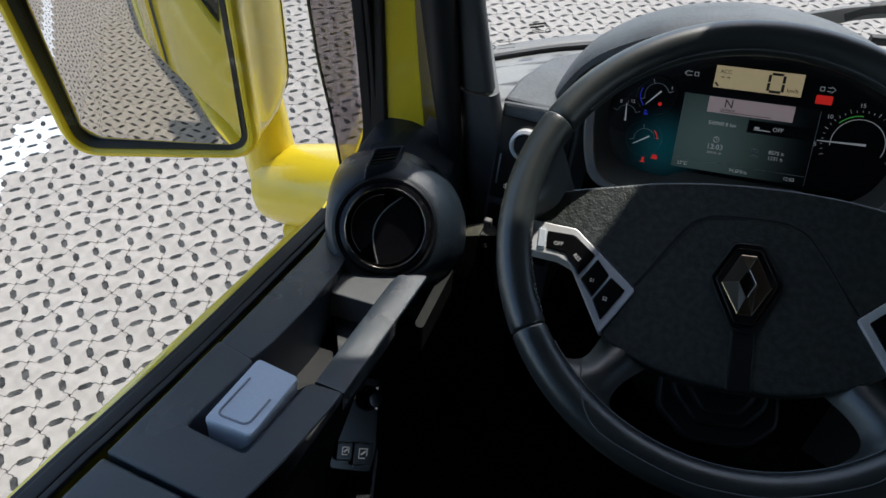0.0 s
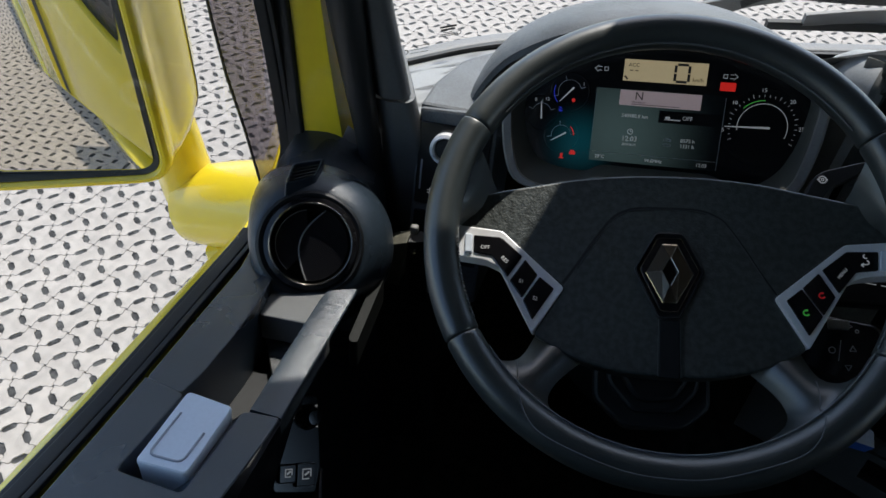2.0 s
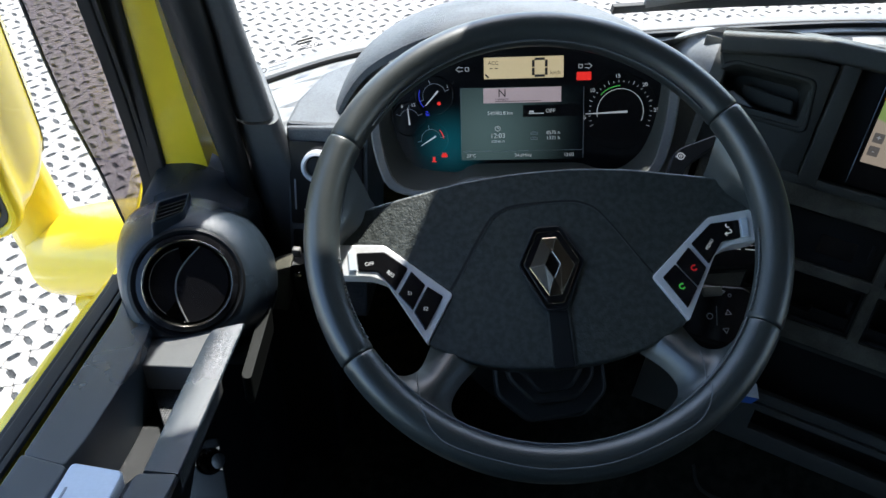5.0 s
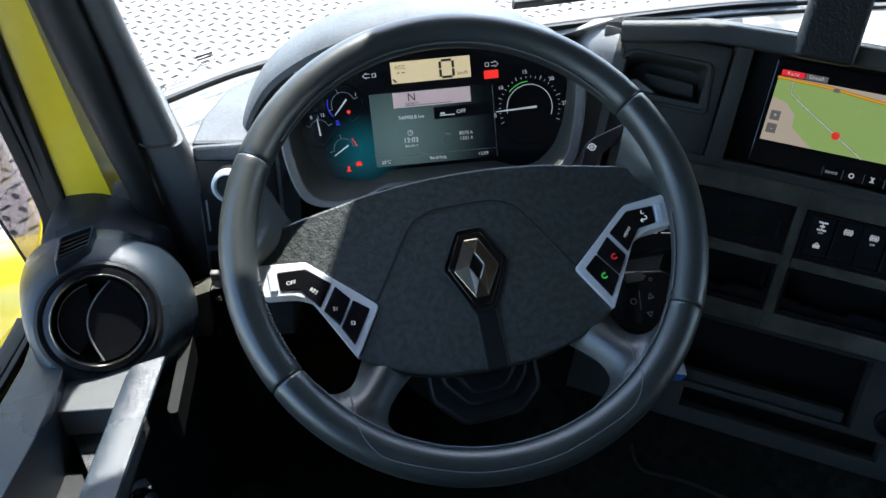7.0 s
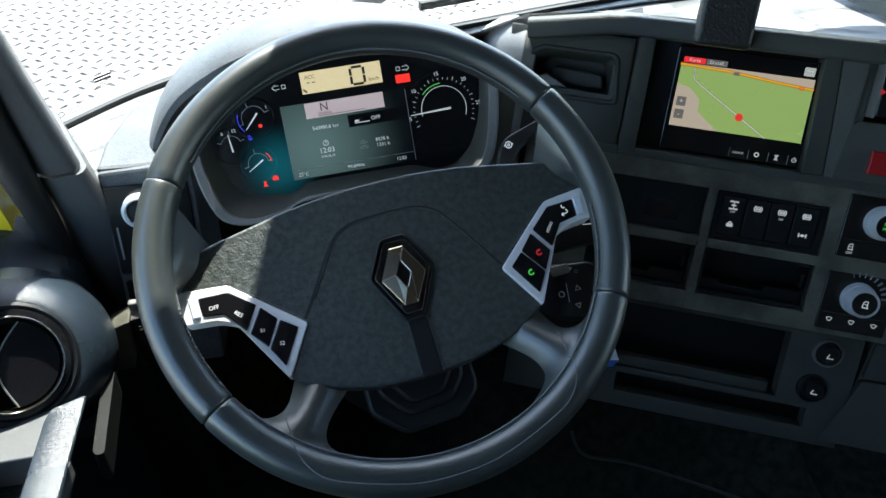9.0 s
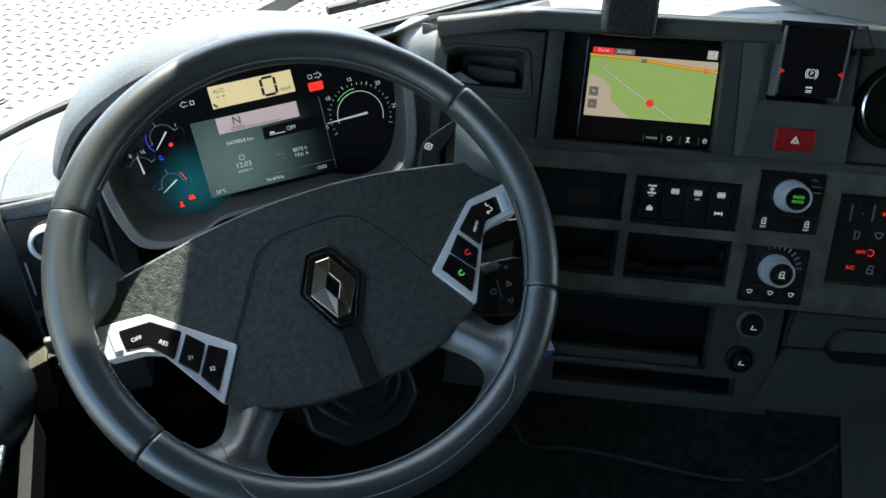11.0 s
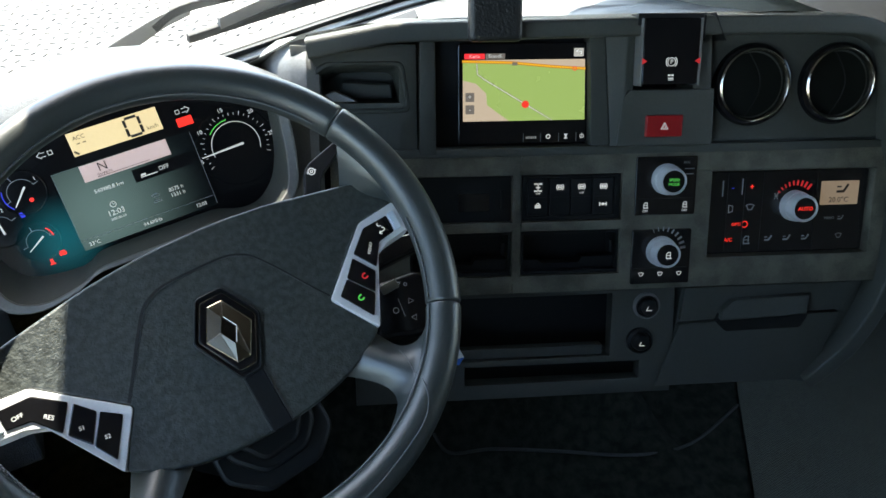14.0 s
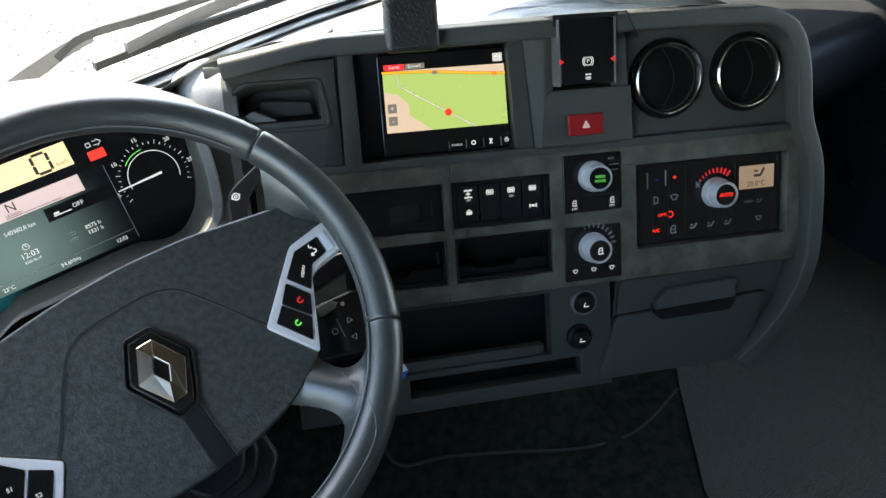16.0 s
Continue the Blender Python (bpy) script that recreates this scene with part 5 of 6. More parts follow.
def storage_slot(x0, x1, y0, y1, step):
    s = thing("storage_slot", LO, "empty black storage slot in the fascia", "storage slot", "fascia slots")
    part("tray", plate(x0 + 0.0007, x1 - 0.0007, y0 + 0.0007, y1 - 0.0007, [(x0 + 0.004, x1 - 0.004, y0 + 0.005, y1 - 0.004)], -0.044, 0.0, 0.001), M_DARK, s)
    part("lip", prism([(x0 + 0.004, y0 + 0.004), (x1 - 0.004, y0 + 0.004), (x1 - 0.004, y0 + 0.020), (x1 - step, y0 + 0.020), (x1 - step - 0.004, y0 + 0.013), (x0 + 0.03, y0 + 0.013), (x0 + 0.026, y0 + 0.018), (x0 + 0.004, y0 + 0.018)], -0.03, -0.012, 0.001), M_DARK, s)
    part("clip", box(x1 - 0.012, x1 - 0.008, y1 - 0.030, y1 - 0.014, -0.008, 0.001, 0.001), M_DARK, s)


storage_slot(0.078, 0.2075, -0.1575, -0.0993, 0.045)
storage_slot(-0.065, 0.0655, -0.1575, -0.0993, 0.045)


def blank_unit():
    b = thing("radio_blank", LO, "closed black cover plate in the fascia", "cover plate")
    part("cover", prism(rect(-0.0643, 0.0658, -0.0855, -0.0275, 0.002, 2), -0.02, -0.003, 0.001), M_DARK, b)
    part("recess", prism(rect(-0.002, 0.038, -0.072, -0.049, 0.001, 2), -0.006, -0.0025, 0.0005), M_GLOSS, b)
    part("clip", box(0.052, 0.057, -0.069, -0.045, -0.004, 0.001, 0.001), M_DARK, b)


blank_unit()


def rotary(cx, x0, x1, y0, y1, cy, label, word, side):
    r = thing("rotary_switch", LO, label, "rotary switch", "fascia rotary switches")
    part("plate", prism(rect(x0, x1, y0, y1, 0.0025, 3), 0.002, 0.0062, 0.0012), M_GLOSS, r)
    part("skirt", moved(lathe([(0.0, 0.0), (0.0200, 0.0), (0.0195, 0.008), (0.0185, 0.010), (0.0, 0.010)]), pose(cx, cy, 0.006)), M_KNOB, r, "satin silver knob skirt")
    knob = part("knob", moved(lathe([(0.0178, 0.009), (0.0170, 0.024), (0.0160, 0.026), (0.0146, 0.0258), (0.0142, 0.0240), (0.0, 0.0240)]), pose(cx, cy, 0.006)), M_KNOB, r)
    part("cap", moved(lathe([(0.0, 0.0255), (0.0136, 0.025), (0.0141, 0.023)]), pose(cx, cy, 0.006)), M_GLOSS, knob)
    if word:
        writing("SPEED", 0.0050, cx, cy + 0.002, 0.0318, M_GREEN, knob)
        writing("MODE", 0.0050, cx, cy - 0.0035, 0.0318, M_GREEN, knob)
        writing("ACC", 0.004, x1 - 0.014, y1 - 0.008, 0.0064, M_GREYPRINT, r)
        bars([(x1 - 0.016, y1 - 0.016, x1 - 0.004, y1 - 0.016, 0.0012), (x1 - 0.014, y1 - 0.023, x1 - 0.005, y1 - 0.023, 0.0012)], M_GREYPRINT, r, "small_print", 0.0062)
    else:
        symbol("cab", cx, cy, 0.0315, 0.0078, M_WHITEPRINT, knob)
        for i in range(9):
            a = radians(112 - 13 * i)
            q, w = 0.029, 0.0008 + 0.0003 * i
            bars([(cx + 0.027 * math.cos(a), cy + 0.027 * math.sin(a), cx + 0.032 * math.cos(a), cy + 0.032 * math.sin(a), w)], M_GREYPRINT, r, "scale_mark", 0.0062)
    n = 2 if word else 3
    for i in range(n):
        x = x0 + 0.014 + (x1 - x0 - 0.028) * i / (n - 1)
        symbol("cab" if word else "screenheat", x, y0 + 0.013, 0.0062, 0.0068, M_WHITEPRINT, r)
        if word:
            writing("OFF", 0.0042, x, y0 + 0.0055, 0.0064, M_WHITEPRINT, r)
    part("key_split", box(x0 + 0.004, x1 - 0.004, y0 + 0.0215, y0 + 0.022, 0.006, 0.0064), M_RUBBER, r)


rotary(0.2648, 0.2247, 0.3047, -0.0815, -0.0060, -0.0350, "silver rotary switch with a green lit cap", True, 1)
rotary(0.2625, 0.2233, 0.3026, -0.1734, -0.1005, -0.1293, "silver rotary lamp switch with a dotted scale", False, 1)


def climate():
    c = thing("climate_control", LO, "black climate control panel with silver knob and small display", "climate control")
    part("panel", prism(rect(0.3285, 0.5475, -0.1390, -0.0290, 0.003), -0.018, -0.008, 0.001), M_GLOSS, c)
    z = -0.008
    part("skirt", moved(lathe([(0.0, 0), (0.0205, 0), (0.020, 0.010), (0.019, 0.012), (0.0, 0.012)]), pose(0.4475, -0.0765, z)), M_KNOB, c, "satin silver knob skirt")
    kn = part("knob", moved(lathe([(0.0185, 0.011), (0.0178, 0.026), (0.0168, 0.028), (0.0150, 0.0278), (0.0146, 0.026), (0.0, 0.026)]), pose(0.4475, -0.0765, z)), M_KNOB, c)
    part("cap", moved(lathe([(0.0, 0.0272), (0.0140, 0.0268), (0.0145, 0.025)]), pose(0.4475, -0.0765, z)), M_GLOSS, kn)
    writing("AUTO", 0.0072, 0.4475, -0.0765, z + 0.0276, M_REDLAMP, kn)
    for i in range(9):
        a = radians(140 - 11 * i)
        L = 0.0285 + 0.0005 * i
        bars([(0.4475 + 0.0275 * math.cos(a), -0.0765 + 0.0275 * math.sin(a), 0.4475 + (L + 0.002) * math.cos(a), -0.0765 + (L + 0.002) * math.sin(a), 0.0015 + 0.0002 * i)], M_REDPRINT, c, "fan_scale", z)
    lcd = part("display", prism(rect(0.4830, 0.5355, -0.0768, -0.0450, 0.001, 2), z - 0.001, z + 0.0008), mat("small_lcd", (0.24, 0.19, 0.14), 0.35, emit=(0.45, 0.32, 0.22), power=0.05, vary=0.05), c, "brown backlit temperature display")
    writing("20.0°C", 0.0098, 0.5085, -0.0705, z + 0.001, M_BLACKPRINT, lcd)
    symbol("seat", 0.5135, -0.0560, z + 0.0008, 0.016, M_BLACKPRINT, lcd)
    for x in (0.3545, 0.3780, 0.4030, 0.4765):
        part("divider", box(x - 0.0003, x + 0.0003, -0.1365, -0.0320, z - 0.001, z + 0.0006), M_RUBBER, c)
    for x, mt, w in ((0.3614, M_BLUELAMP, "-"), (0.3872, M_REDLAMP, "+")):
        writing(w, 0.012, x, -0.0505, z + 0.0003, mt, c)
    part("slider_mark", box(0.3470, 0.3482, -0.062, -0.041, z, z + 0.001), M_GREYPRINT, c)
    part("slider_mark", box(0.3735, 0.3747, -0.060, -0.039, z, z + 0.001), M_GREYPRINT, c)
    symbol("rear", 0.3598, -0.0788, z, 0.010, M_GREYPRINT, c)
    symbol("screenheat", 0.3866, -0.0778, z, 0.011, M_GREYPRINT, c)
    writing("OPTI", 0.0058, 0.3690, -0.1001, z + 0.0003, M_REDLAMP, c)
    bars(arc_items(0.3810, -0.1001, 0.0040, -140, 140, 0.0011, 14), M_REDLAMP, c, "opti_ring", z)
    writing("A/C", 0.0072, 0.3598, -0.1210, z + 0.0003, M_REDLAMP, c)
    symbol("cab", 0.3845, -0.1215, z, 0.010, M_GREYPRINT, c)
    for x in (0.4157, 0.4416, 0.4675):
        symbol("seat", x, -0.1203, z, 0.010, M_GREYPRINT, c)
    symbol("screenheat", 0.5141, -0.1197, z, 0.009, M_GREYPRINT, c)
    writing("MEMO", 0.005, 0.4985, -0.0949, z + 0.0003, M_GREYPRINT, c)
    symbol("seat", 0.5150, -0.0949, z, 0.008, M_GREYPRINT, c)
    bars([(0.419, -0.0634, 0.424, -0.0634, 0.001), (0.419, -0.0674, 0.424, -0.0594, 0.001), (0.424, -0.0674, 0.419, -0.0594, 0.001)], M_GREYPRINT, c, "fan_symbol", z)


climate()


def socket(x, y, label):
    s = thing("power_socket", LO @ pose(x, y, -0.008), label, "power socket", "dashboard sockets")
    part("rim", lathe([(0.0155, 0.0), (0.0185, 0.0), (0.018, 0.005), (0.0155, 0.006), (0.0150, 0.0)]), M_GREYBEZEL if y > -0.23 else M_DARK, s)
    part("plug", lathe([(0.0, 0.014), (0.0105, 0.013), (0.012, 0.011), (0.0125, 0.004), (0.0148, 0.003), (0.0148, 0.0)]), M_DARK, s)
    bars([(-0.004, -0.003, 0.003, -0.003, 0.001), (-0.004, -0.003, -0.002, 0.002, 0.001)], M_WHITEPRINT, s, "symbol", 0.014)


socket(0.2518, -0.2074, "black cigarette lighter in a grey collar")
socket(0.2446, -0.2566, "black capped power socket below the lighter")


def device_post():
    dp = thing("device_post", UP @ pose(0.032, 0.0190, 0.032), "black grained mounting post hooked over the dashboard edge", "mounting post")
    part("post", box(-0.0305, 0.0305, 0.0, 0.32, -0.004, 0.020, 0.007, 3), mat("post_leatherette", (0.016, 0.016, 0.016), 0.45, bump=1.0, bscale=330), dp)
    part("hook", box(-0.026, 0.026, 0.024, 0.045, -0.040, 0.0, 0.004), M_DARK, dp)


device_post()


def stalk():
    st = thing("retarder_stalk", WH, "flat black control stalk behind the steering wheel", "control stalk")
    blade = fillet([(0.130, 0.040), (0.152, 0.040), (0.168, 0.0805), (0.199, 0.0975), (0.210, 0.1075), (0.2055, 0.1115), (0.166, 0.1005), (0.157, 0.0945)], [0.004, 0.004, 0.012, 0.006, 0.003, 0.003, 0.006, 0.006], 4)
    arm = part("arm", prism(blade, -0.104, -0.088, 0.004, 3), M_DARK, st)
    bars(arc_items(0.1640, 0.0905, 0.0036, 0, 360, 0.0011, 12) + arc_items(0.1640, 0.0905, 0.0013, 0, 360, 0.0009, 8) + [(0.1594, 0.0905, 0.1604, 0.0905, 0.0016), (0.1676, 0.0905, 0.1686, 0.0905, 0.0016)], M_WHITEPRINT, arm, "symbol", -0.088)
    lw = thing("gear_stalk", WH, "black gear selector stalk with grey symbols", "control stalk")
    part("lever", prism(fillet([(0.120, -0.050), (0.160, -0.044), (0.214, -0.052), (0.224, -0.074), (0.216, -0.104), (0.202, -0.120), (0.172, -0.112), (0.120, -0.090)], 0.008), -0.124, -0.100, 0.006, 3), M_GLOSS, lw, "gloss black selector paddle")
    part("upper_lever", prism(fillet([(0.120, -0.030), (0.236, -0.034), (0.238, -0.008), (0.186, -0.004), (0.120, -0.010)], 0.006), -0.122, -0.103, 0.005, 3), M_GLOSS, lw, "gloss black upper stalk")
    part("slider", box(0.166, 0.186, -0.060, -0.050, -0.104, -0.097, 0.002), M_FASCIA, lw, "grey slider")
    marks = []
    for x, y, s in ((0.1885, -0.0780, 1), (0.1835, -0.0960, -1)):
        marks += [(x - 0.003, y - 0.002 * s, x + 0.003, y - 0.002 * s, 0.0008), (x - 0.003, y - 0.002 * s, x, y + 0.003 * s, 0.0008), (x + 0.003, y - 0.002 * s, x, y + 0.003 * s, 0.0008)]
    marks += [(0.1855, -0.0540, 0.1855, -0.0580, 0.0008), (0.1855, -0.0540, 0.1890, -0.0560, 0.0008), (0.1855, -0.0580, 0.1890, -0.0560, 0.0008), (0.1780, -0.0700, 0.1750, -0.0900, 0.0005)] + arc_items(0.1695, -0.0800, 0.0030, 0, 360, 0.0007, 10) + arc_items(0.1930, -0.0605, 0.0016, 0, 360, 0.0010, 8)
    bars(marks, M_GREYPRINT, lw, "symbol", -0.100)
    bars([(0.196, -0.0095, 0.214, -0.0125, 0.0010), (0.219, -0.0130, 0.232, -0.0155, 0.0010)], M_WHITEPRINT, lw, "edge_line", -0.103)


stalk()


def leaflet():
    lf = thing("leaflet", LO @ pose(-0.006, -0.264, 0.001), "blue and white card tucked beside the column", "card")
    part("card", prism([(-0.030, -0.022), (0.004, -0.012), (0.0105, -0.002), (-0.004, -0.005), (-0.034, -0.010)], 0, 0.001), mat("blue_card", (0.03, 0.13, 0.5), 0.5), lf, smooth=False)
    part("stripe", prism([(-0.030, -0.010), (-0.004, -0.0052), (0.0100, -0.0022), (0.0012, 0.0145), (-0.030, 0.02)], 0.0, 0.001), mat("white_card", (0.75, 0.75, 0.75), 0.5), lf, "white upper part of the card", smooth=False)


leaflet()


# ---- driver's door ----
AR = pose(-0.46, -0.25, 2.256, -8.92)


def truck_door():
    d = thing("truck_door", pose(-0.47, -0.3, 1.45), "closed yellow truck door with dark plastic lining", "truck door")
    inv = d.matrix_basis.inverted()

    def dp(name, bm, material, m=None, label="", parent=None):
        return part(name, moved(bm, inv @ (m if m is not None else Matrix())), material, parent or d, label)

    def undercut(bm):
        for v in bm.verts:
            if v.co.z < -0.04 and v.co.x > 0.11:
                v.co.x -= 0.045
        return bm

    dp("armrest_rear", undercut(prism(fillet([(0.004, -0.58), (0.118, -0.58), (0.139, -0.103), (0.0190, -0.0965)], 0.004, 2), -0.05, -0.001, 0.005, 3)), M_DOORP, AR, "dark plastic armrest top")
    dp("armrest_middle", undercut(prism(fillet([(0.0200, -0.0935), (0.1405, -0.100), (0.1440, -0.082), (0.1500, -0.048), (0.1545, -0.010), (0.1580, 0.028), (0.1590, 0.046), (0.1285, 0.044), (0.1240, 0.040), (0.1188, -0.0487),
                                       (0.0587, -0.0442), (0.0660, 0.0440), (0.0614, 0.0465), (0.0225, 0.0545), (0.0215, -0.017)], [0.003, 0.005, 0.003, 0.003, 0.003, 0.003, 0.004, 0.006, 0.005, 0.005, 0.005, 0.002, 0.004, 0.003, 0.004], 3), -0.05, 0.0, 0.003, 3)), M_DOORP, AR, "dark armrest round the lever well")
    dp("armrest_front", prism(fillet([(0.0225, 0.0550), (0.0622, 0.0470), (0.0672, 0.078), (0.0700, 0.136), (0.0685, 0.200), (0.062, 0.250), (0.045, 0.33), (0.0, 0.36), (0.0115, 0.3145), (0.0231, 0.238), (0.0226, 0.166)], 0.004, 2), -0.10, -0.0022, 0.0045, 3), M_DOORP, AR, "dark moulding between window and pull pocket")
    dp("well_floor", box(0.05, 0.128, -0.056, 0.24, -0.10, -0.078), M_DARK, AR)
    dp("well_cloth", prism([(0.063, 0.206), (0.135, 0.216), (0.135, 0.09), (0.099, 0.148)], -0.078, -0.060, 0.001), M_MESH, AR, "grey perforated cloth in the pull pocket")
    dp("well_ledge", prism(fillet([(0.0690, 0.186), (0.1330, 0.1885), (0.1330, 0.25), (0.058, 0.25)], 0.002, 2), -0.05, -0.018, 0.004, 3), M_PILLAR, AR, "grained ledge in front of the pocket")
    bar = []
    for y, x0, x1, z in ((0.0468, 0.1288, 0.1592, -0.0004), (0.075, 0.1286, 0.1594, 0.0), (0.12, 0.1284, 0.1596, 0.0005), (0.17, 0.1284, 0.1600, 0.001), (0.210, 0.1286, 0.1604, 0.0015), (0.223, 0.1310, 0.1604, 0.002)):
        slant = 0.55 * max(0.0, (y - 0.17) / 0.053)
        bar.append([Vector((x, y + slant * (x - x0), z + dz)) for x, dz in ((x0 + 0.002, -0.022), (x0, -0.005), (x0 + 0.0008, -0.0010), (x0 + 0.003, 0.0), (x1 - 0.0035, -0.0012), (x1 - 0.0010, -0.0022), (x1, -0.004), (x1 - 0.020, -0.022))])
    dp("grab_bar", loft(bar), M_DOORP, AR, "sloping grab bar rising to the vent")
    dp("door_edge", prism(fillet([(0.1560, 0.285), (0.1620, 0.205), (0.1665, 0.199), (0.1735, 0.2010), (0.1655, 0.3150), (0.158, 0.34)], 0.003, 2), -0.075, -0.040, 0.006, 3), M_VENT, AR, "dark rounded front edge of the door lining")
    lever = fillet([(0.0695, -0.0350), (0.1153, -0.0345), (0.1177, 0.0400), (0.0719, 0.0450)], 0.005, 4)
    dp("lever", loft([[Vector((0.093 + (x - 0.093) * k, 0.004 + (y - 0.004) * k, z + 0.0025 * (y + 0.035) / 0.08)) for x, y in lever] for k, z in ((0.97, -0.03), (0.985, -0.006), (0.993, -0.002), (1.0, 0.0005), (0.992, 0.0028), (0.965, 0.0038))]), M_LEVER, AR, "pale blue-grey door release lever")
    groove = [AR @ Vector((x, y, 0.0039 + 0.0025 * (y + 0.035) / 0.08)) for x, y in fillet([(0.0790, 0.020), (0.0765, -0.026), (0.1065, -0.026), (0.1085, 0.006)], [0, 0.007, 0.007, 0], 5)[5:-5]]
    # darker bead paints the shade along the rim of the finger dish
    dp("lever_groove", sweep([AR @ Vector((0.0790, 0.020, 0.0056))] + groove + [AR @ Vector((0.1085, 0.006, 0.0051))], circle(0, 0, 0.0011, 8)), mat("lever_shadow_grey", (0.30, 0.33, 0.38), 0.45, vary=0.05), None, "line round the lever's finger dish, its shade painted in darker grey")
    # lining below the armrest
    rings = []
    for y in (-0.78, -0.3, 0.0, 0.12, 0.24):
        rings.append([Vector((-0.46, y, 1.48)), Vector((-0.375, y, 1.50)), Vector((-0.355, y, 1.75)), Vector((-0.372, y, 2.05)), Vector((-0.345, y, 2.15 - 0.157 * (y + 0.25))), Vector((-0.318, y, 2.215 - 0.157 * (y + 0.25))), Vector((-0.33, y, 2.24 - 0.157 * (y + 0.25))), Vector((-0.46, y, 2.22 - 0.157 * (y + 0.25)))])
    dp("lining", loft([r[:5] + [r[4] + Vector((-0.05, 0, 0)), r[0] + Vector((-0.01, 0, 0.4))] for r in rings]), M_DARK, None, "black lower door lining")
    # mirror and window switches, on a face that tips up towards the driver
    SW = Matrix.Translation((-0.36, -0.062, 2.022)) @ Vector((0.75, -0.25, 0.6)).to_track_quat("Z", "Y").to_matrix().to_4x4() @ pose(0, 0, 0, 0, 0, -42)
    sp = dp("switch_plate", prism(fillet([(-0.044, 0.024), (0.016, 0.028), (0.0245, -0.062), (0.018, -0.093), (-0.044, -0.088)], 0.008), -0.06, 0.0, 0.003), M_GLOSS, SW, "gloss black switch plate")
    dp("cloth_strip", prism([(0.0250, -0.063), (0.0285, -0.063), (0.0285, -0.20), (0.0, -0.20), (0.004, -0.118), (0.0235, -0.118)], -0.05, -0.004), M_MESH, SW, "grey woven cloth beside the switches")
    dp("mirror_knob", lathe([(0.0, 0.020), (0.009, 0.0195), (0.0105, 0.017), (0.011, 0.008), (0.0155, 0.005), (0.016, 0.0)]), M_GLOSS, SW, "round mirror adjusting knob")
    for x, y, w, h in ((-0.0263, -0.0655, 0.0115, 0.0105), (-0.0010, -0.0680, 0.0135, 0.0135)):
        k = dp("window_switch", prism(rect(x - w, x + w, y - h, y + h, 0.002), 0.0, 0.005, 0.0015), M_GLOSS, SW)
        c = h * 0.42
        b = bars([(-c, c, c, c, 0.0012), (-c, -c, c * 0.6, -c, 0.0012), (-c, -c, -c, c, 0.0012), (c, -c * 0.5, c, c, 0.0012), (-c * 0.4, -c * 0.2, c * 0.5, c * 0.4, 0.0022)], M_WHITEPRINT, k, "window_symbol")
        b.matrix_basis = inv @ SW @ pose(x + 0.001, y + 0.001, 0.0051)
        rim = bars([(-w * 0.9, -h, w * 0.9, -h, 0.0006), (-w * 0.9, h, w * 0.9, h, 0.0006)], M_GREYPRINT, k, "switch_rim")
        rim.matrix_basis = inv @ SW @ pose(x, y, 0.0046)
    for x, y, a in ((0.0115, 0.0115, 45), (0.0165, 0.0, 0), (0.013, -0.010, -45), (-0.012, 0.012, 135), (-0.017, 0.0, 180)):
        b = bars([(-0.0015, -0.0015, 0.0015, 0, 0.0011), (-0.0015, 0.0015, 0.0015, 0, 0.0011)], M_WHITEPRINT, sp, "adjust_mark")
        b.matrix_basis = inv @ SW @ pose(x * 1.15, y * 1.15, 0.0004, 0, 0, a)
    # window
    low = [Vector((-0.464, y, z)) for y, z in ((-0.80, 2.339), (-0.40, 2.274), (-0.319, 2.258), (-0.207, 2.236), (-0.068, 2.214), (0.020, 2.200))]
    seal = spline(low + [Vector((-0.464, 0.065, 2.196)), Vector((-0.465, 0.105, 2.201)), Vector((-0.466, 0.145, 2.211)), Vector((-0.467, 0.172, 2.222)), Vector((-0.467, 0.184, 2.240)), Vector((-0.467, 0.184, 2.29)), Vector((-0.466, 0.176, 2.40)), Vector((-0.466, 0.166, 2.5)), Vector((-0.464, 0.12, 2.98))], 6)
    dp("window_seal", sweep(seal, rect(-0.004, 0.004, -0.007, 0.007, 0.002), up=(1, 0, 0)), M_RUBBER, None, "black rubber window seal")
    dp("outer_lip", sweep([p + Vector((-0.009, 0, -0.002)) for p in seal[:37]], rect(-0.003, 0.003, -0.004, 0.004, 0.001), up=(1, 0, 0)), M_RUBBER, None, "outer rubber lip of the window seal")
    dp("seal_lip", sweep([p + Vector((0.011, 0, 0.001)) for p in seal], rect(-0.003, 0.003, -0.003, 0.003, 0.001), up=(1, 0, 0)), M_RUBBER)
    pane = dp("side_pane", prism([(-0.80, 2.30), (0.02, 2.195), (0.17, 2.22), (0.17, 2.98), (-0.80, 2.98)], -0.002, 0.002), M_SIDEGLASS, pose(-0.474, 0, 0, 90, 0, 90), "clear lowered-edge side window")
    pane.visible_shadow = False
    skin = []
    for y, zt in ((-0.82, 2.333), (-0.5, 2.283), (-0.2, 2.2356), (0.0, 2.204), (0.05, 2.191), (0.09, 2.180), (0.135, 2.182), (0.17, 2.197), (0.24, 2.24)):
        skin.append([Vector((-0.474, y, zt - 0.006)), Vector((-0.484, y, zt - 0.005)), Vector((-0.493, y, zt - 0.010)), Vector((-0.508, y, zt - 0.05)), Vector((-0.53, y, zt - 0.25)), Vector((-0.54, y, 1.3)), Vector((-0.50, y, 1.3)), Vector((-0.475, y, 1.6))])
    dp("skin", loft(skin), M_YELLOW, None, "glossy yellow painted outer skin")
    fr = [(-0.440, 0.187), (-0.391, 0.195), (-0.394, 0.245), (-0.456, 0.25)]
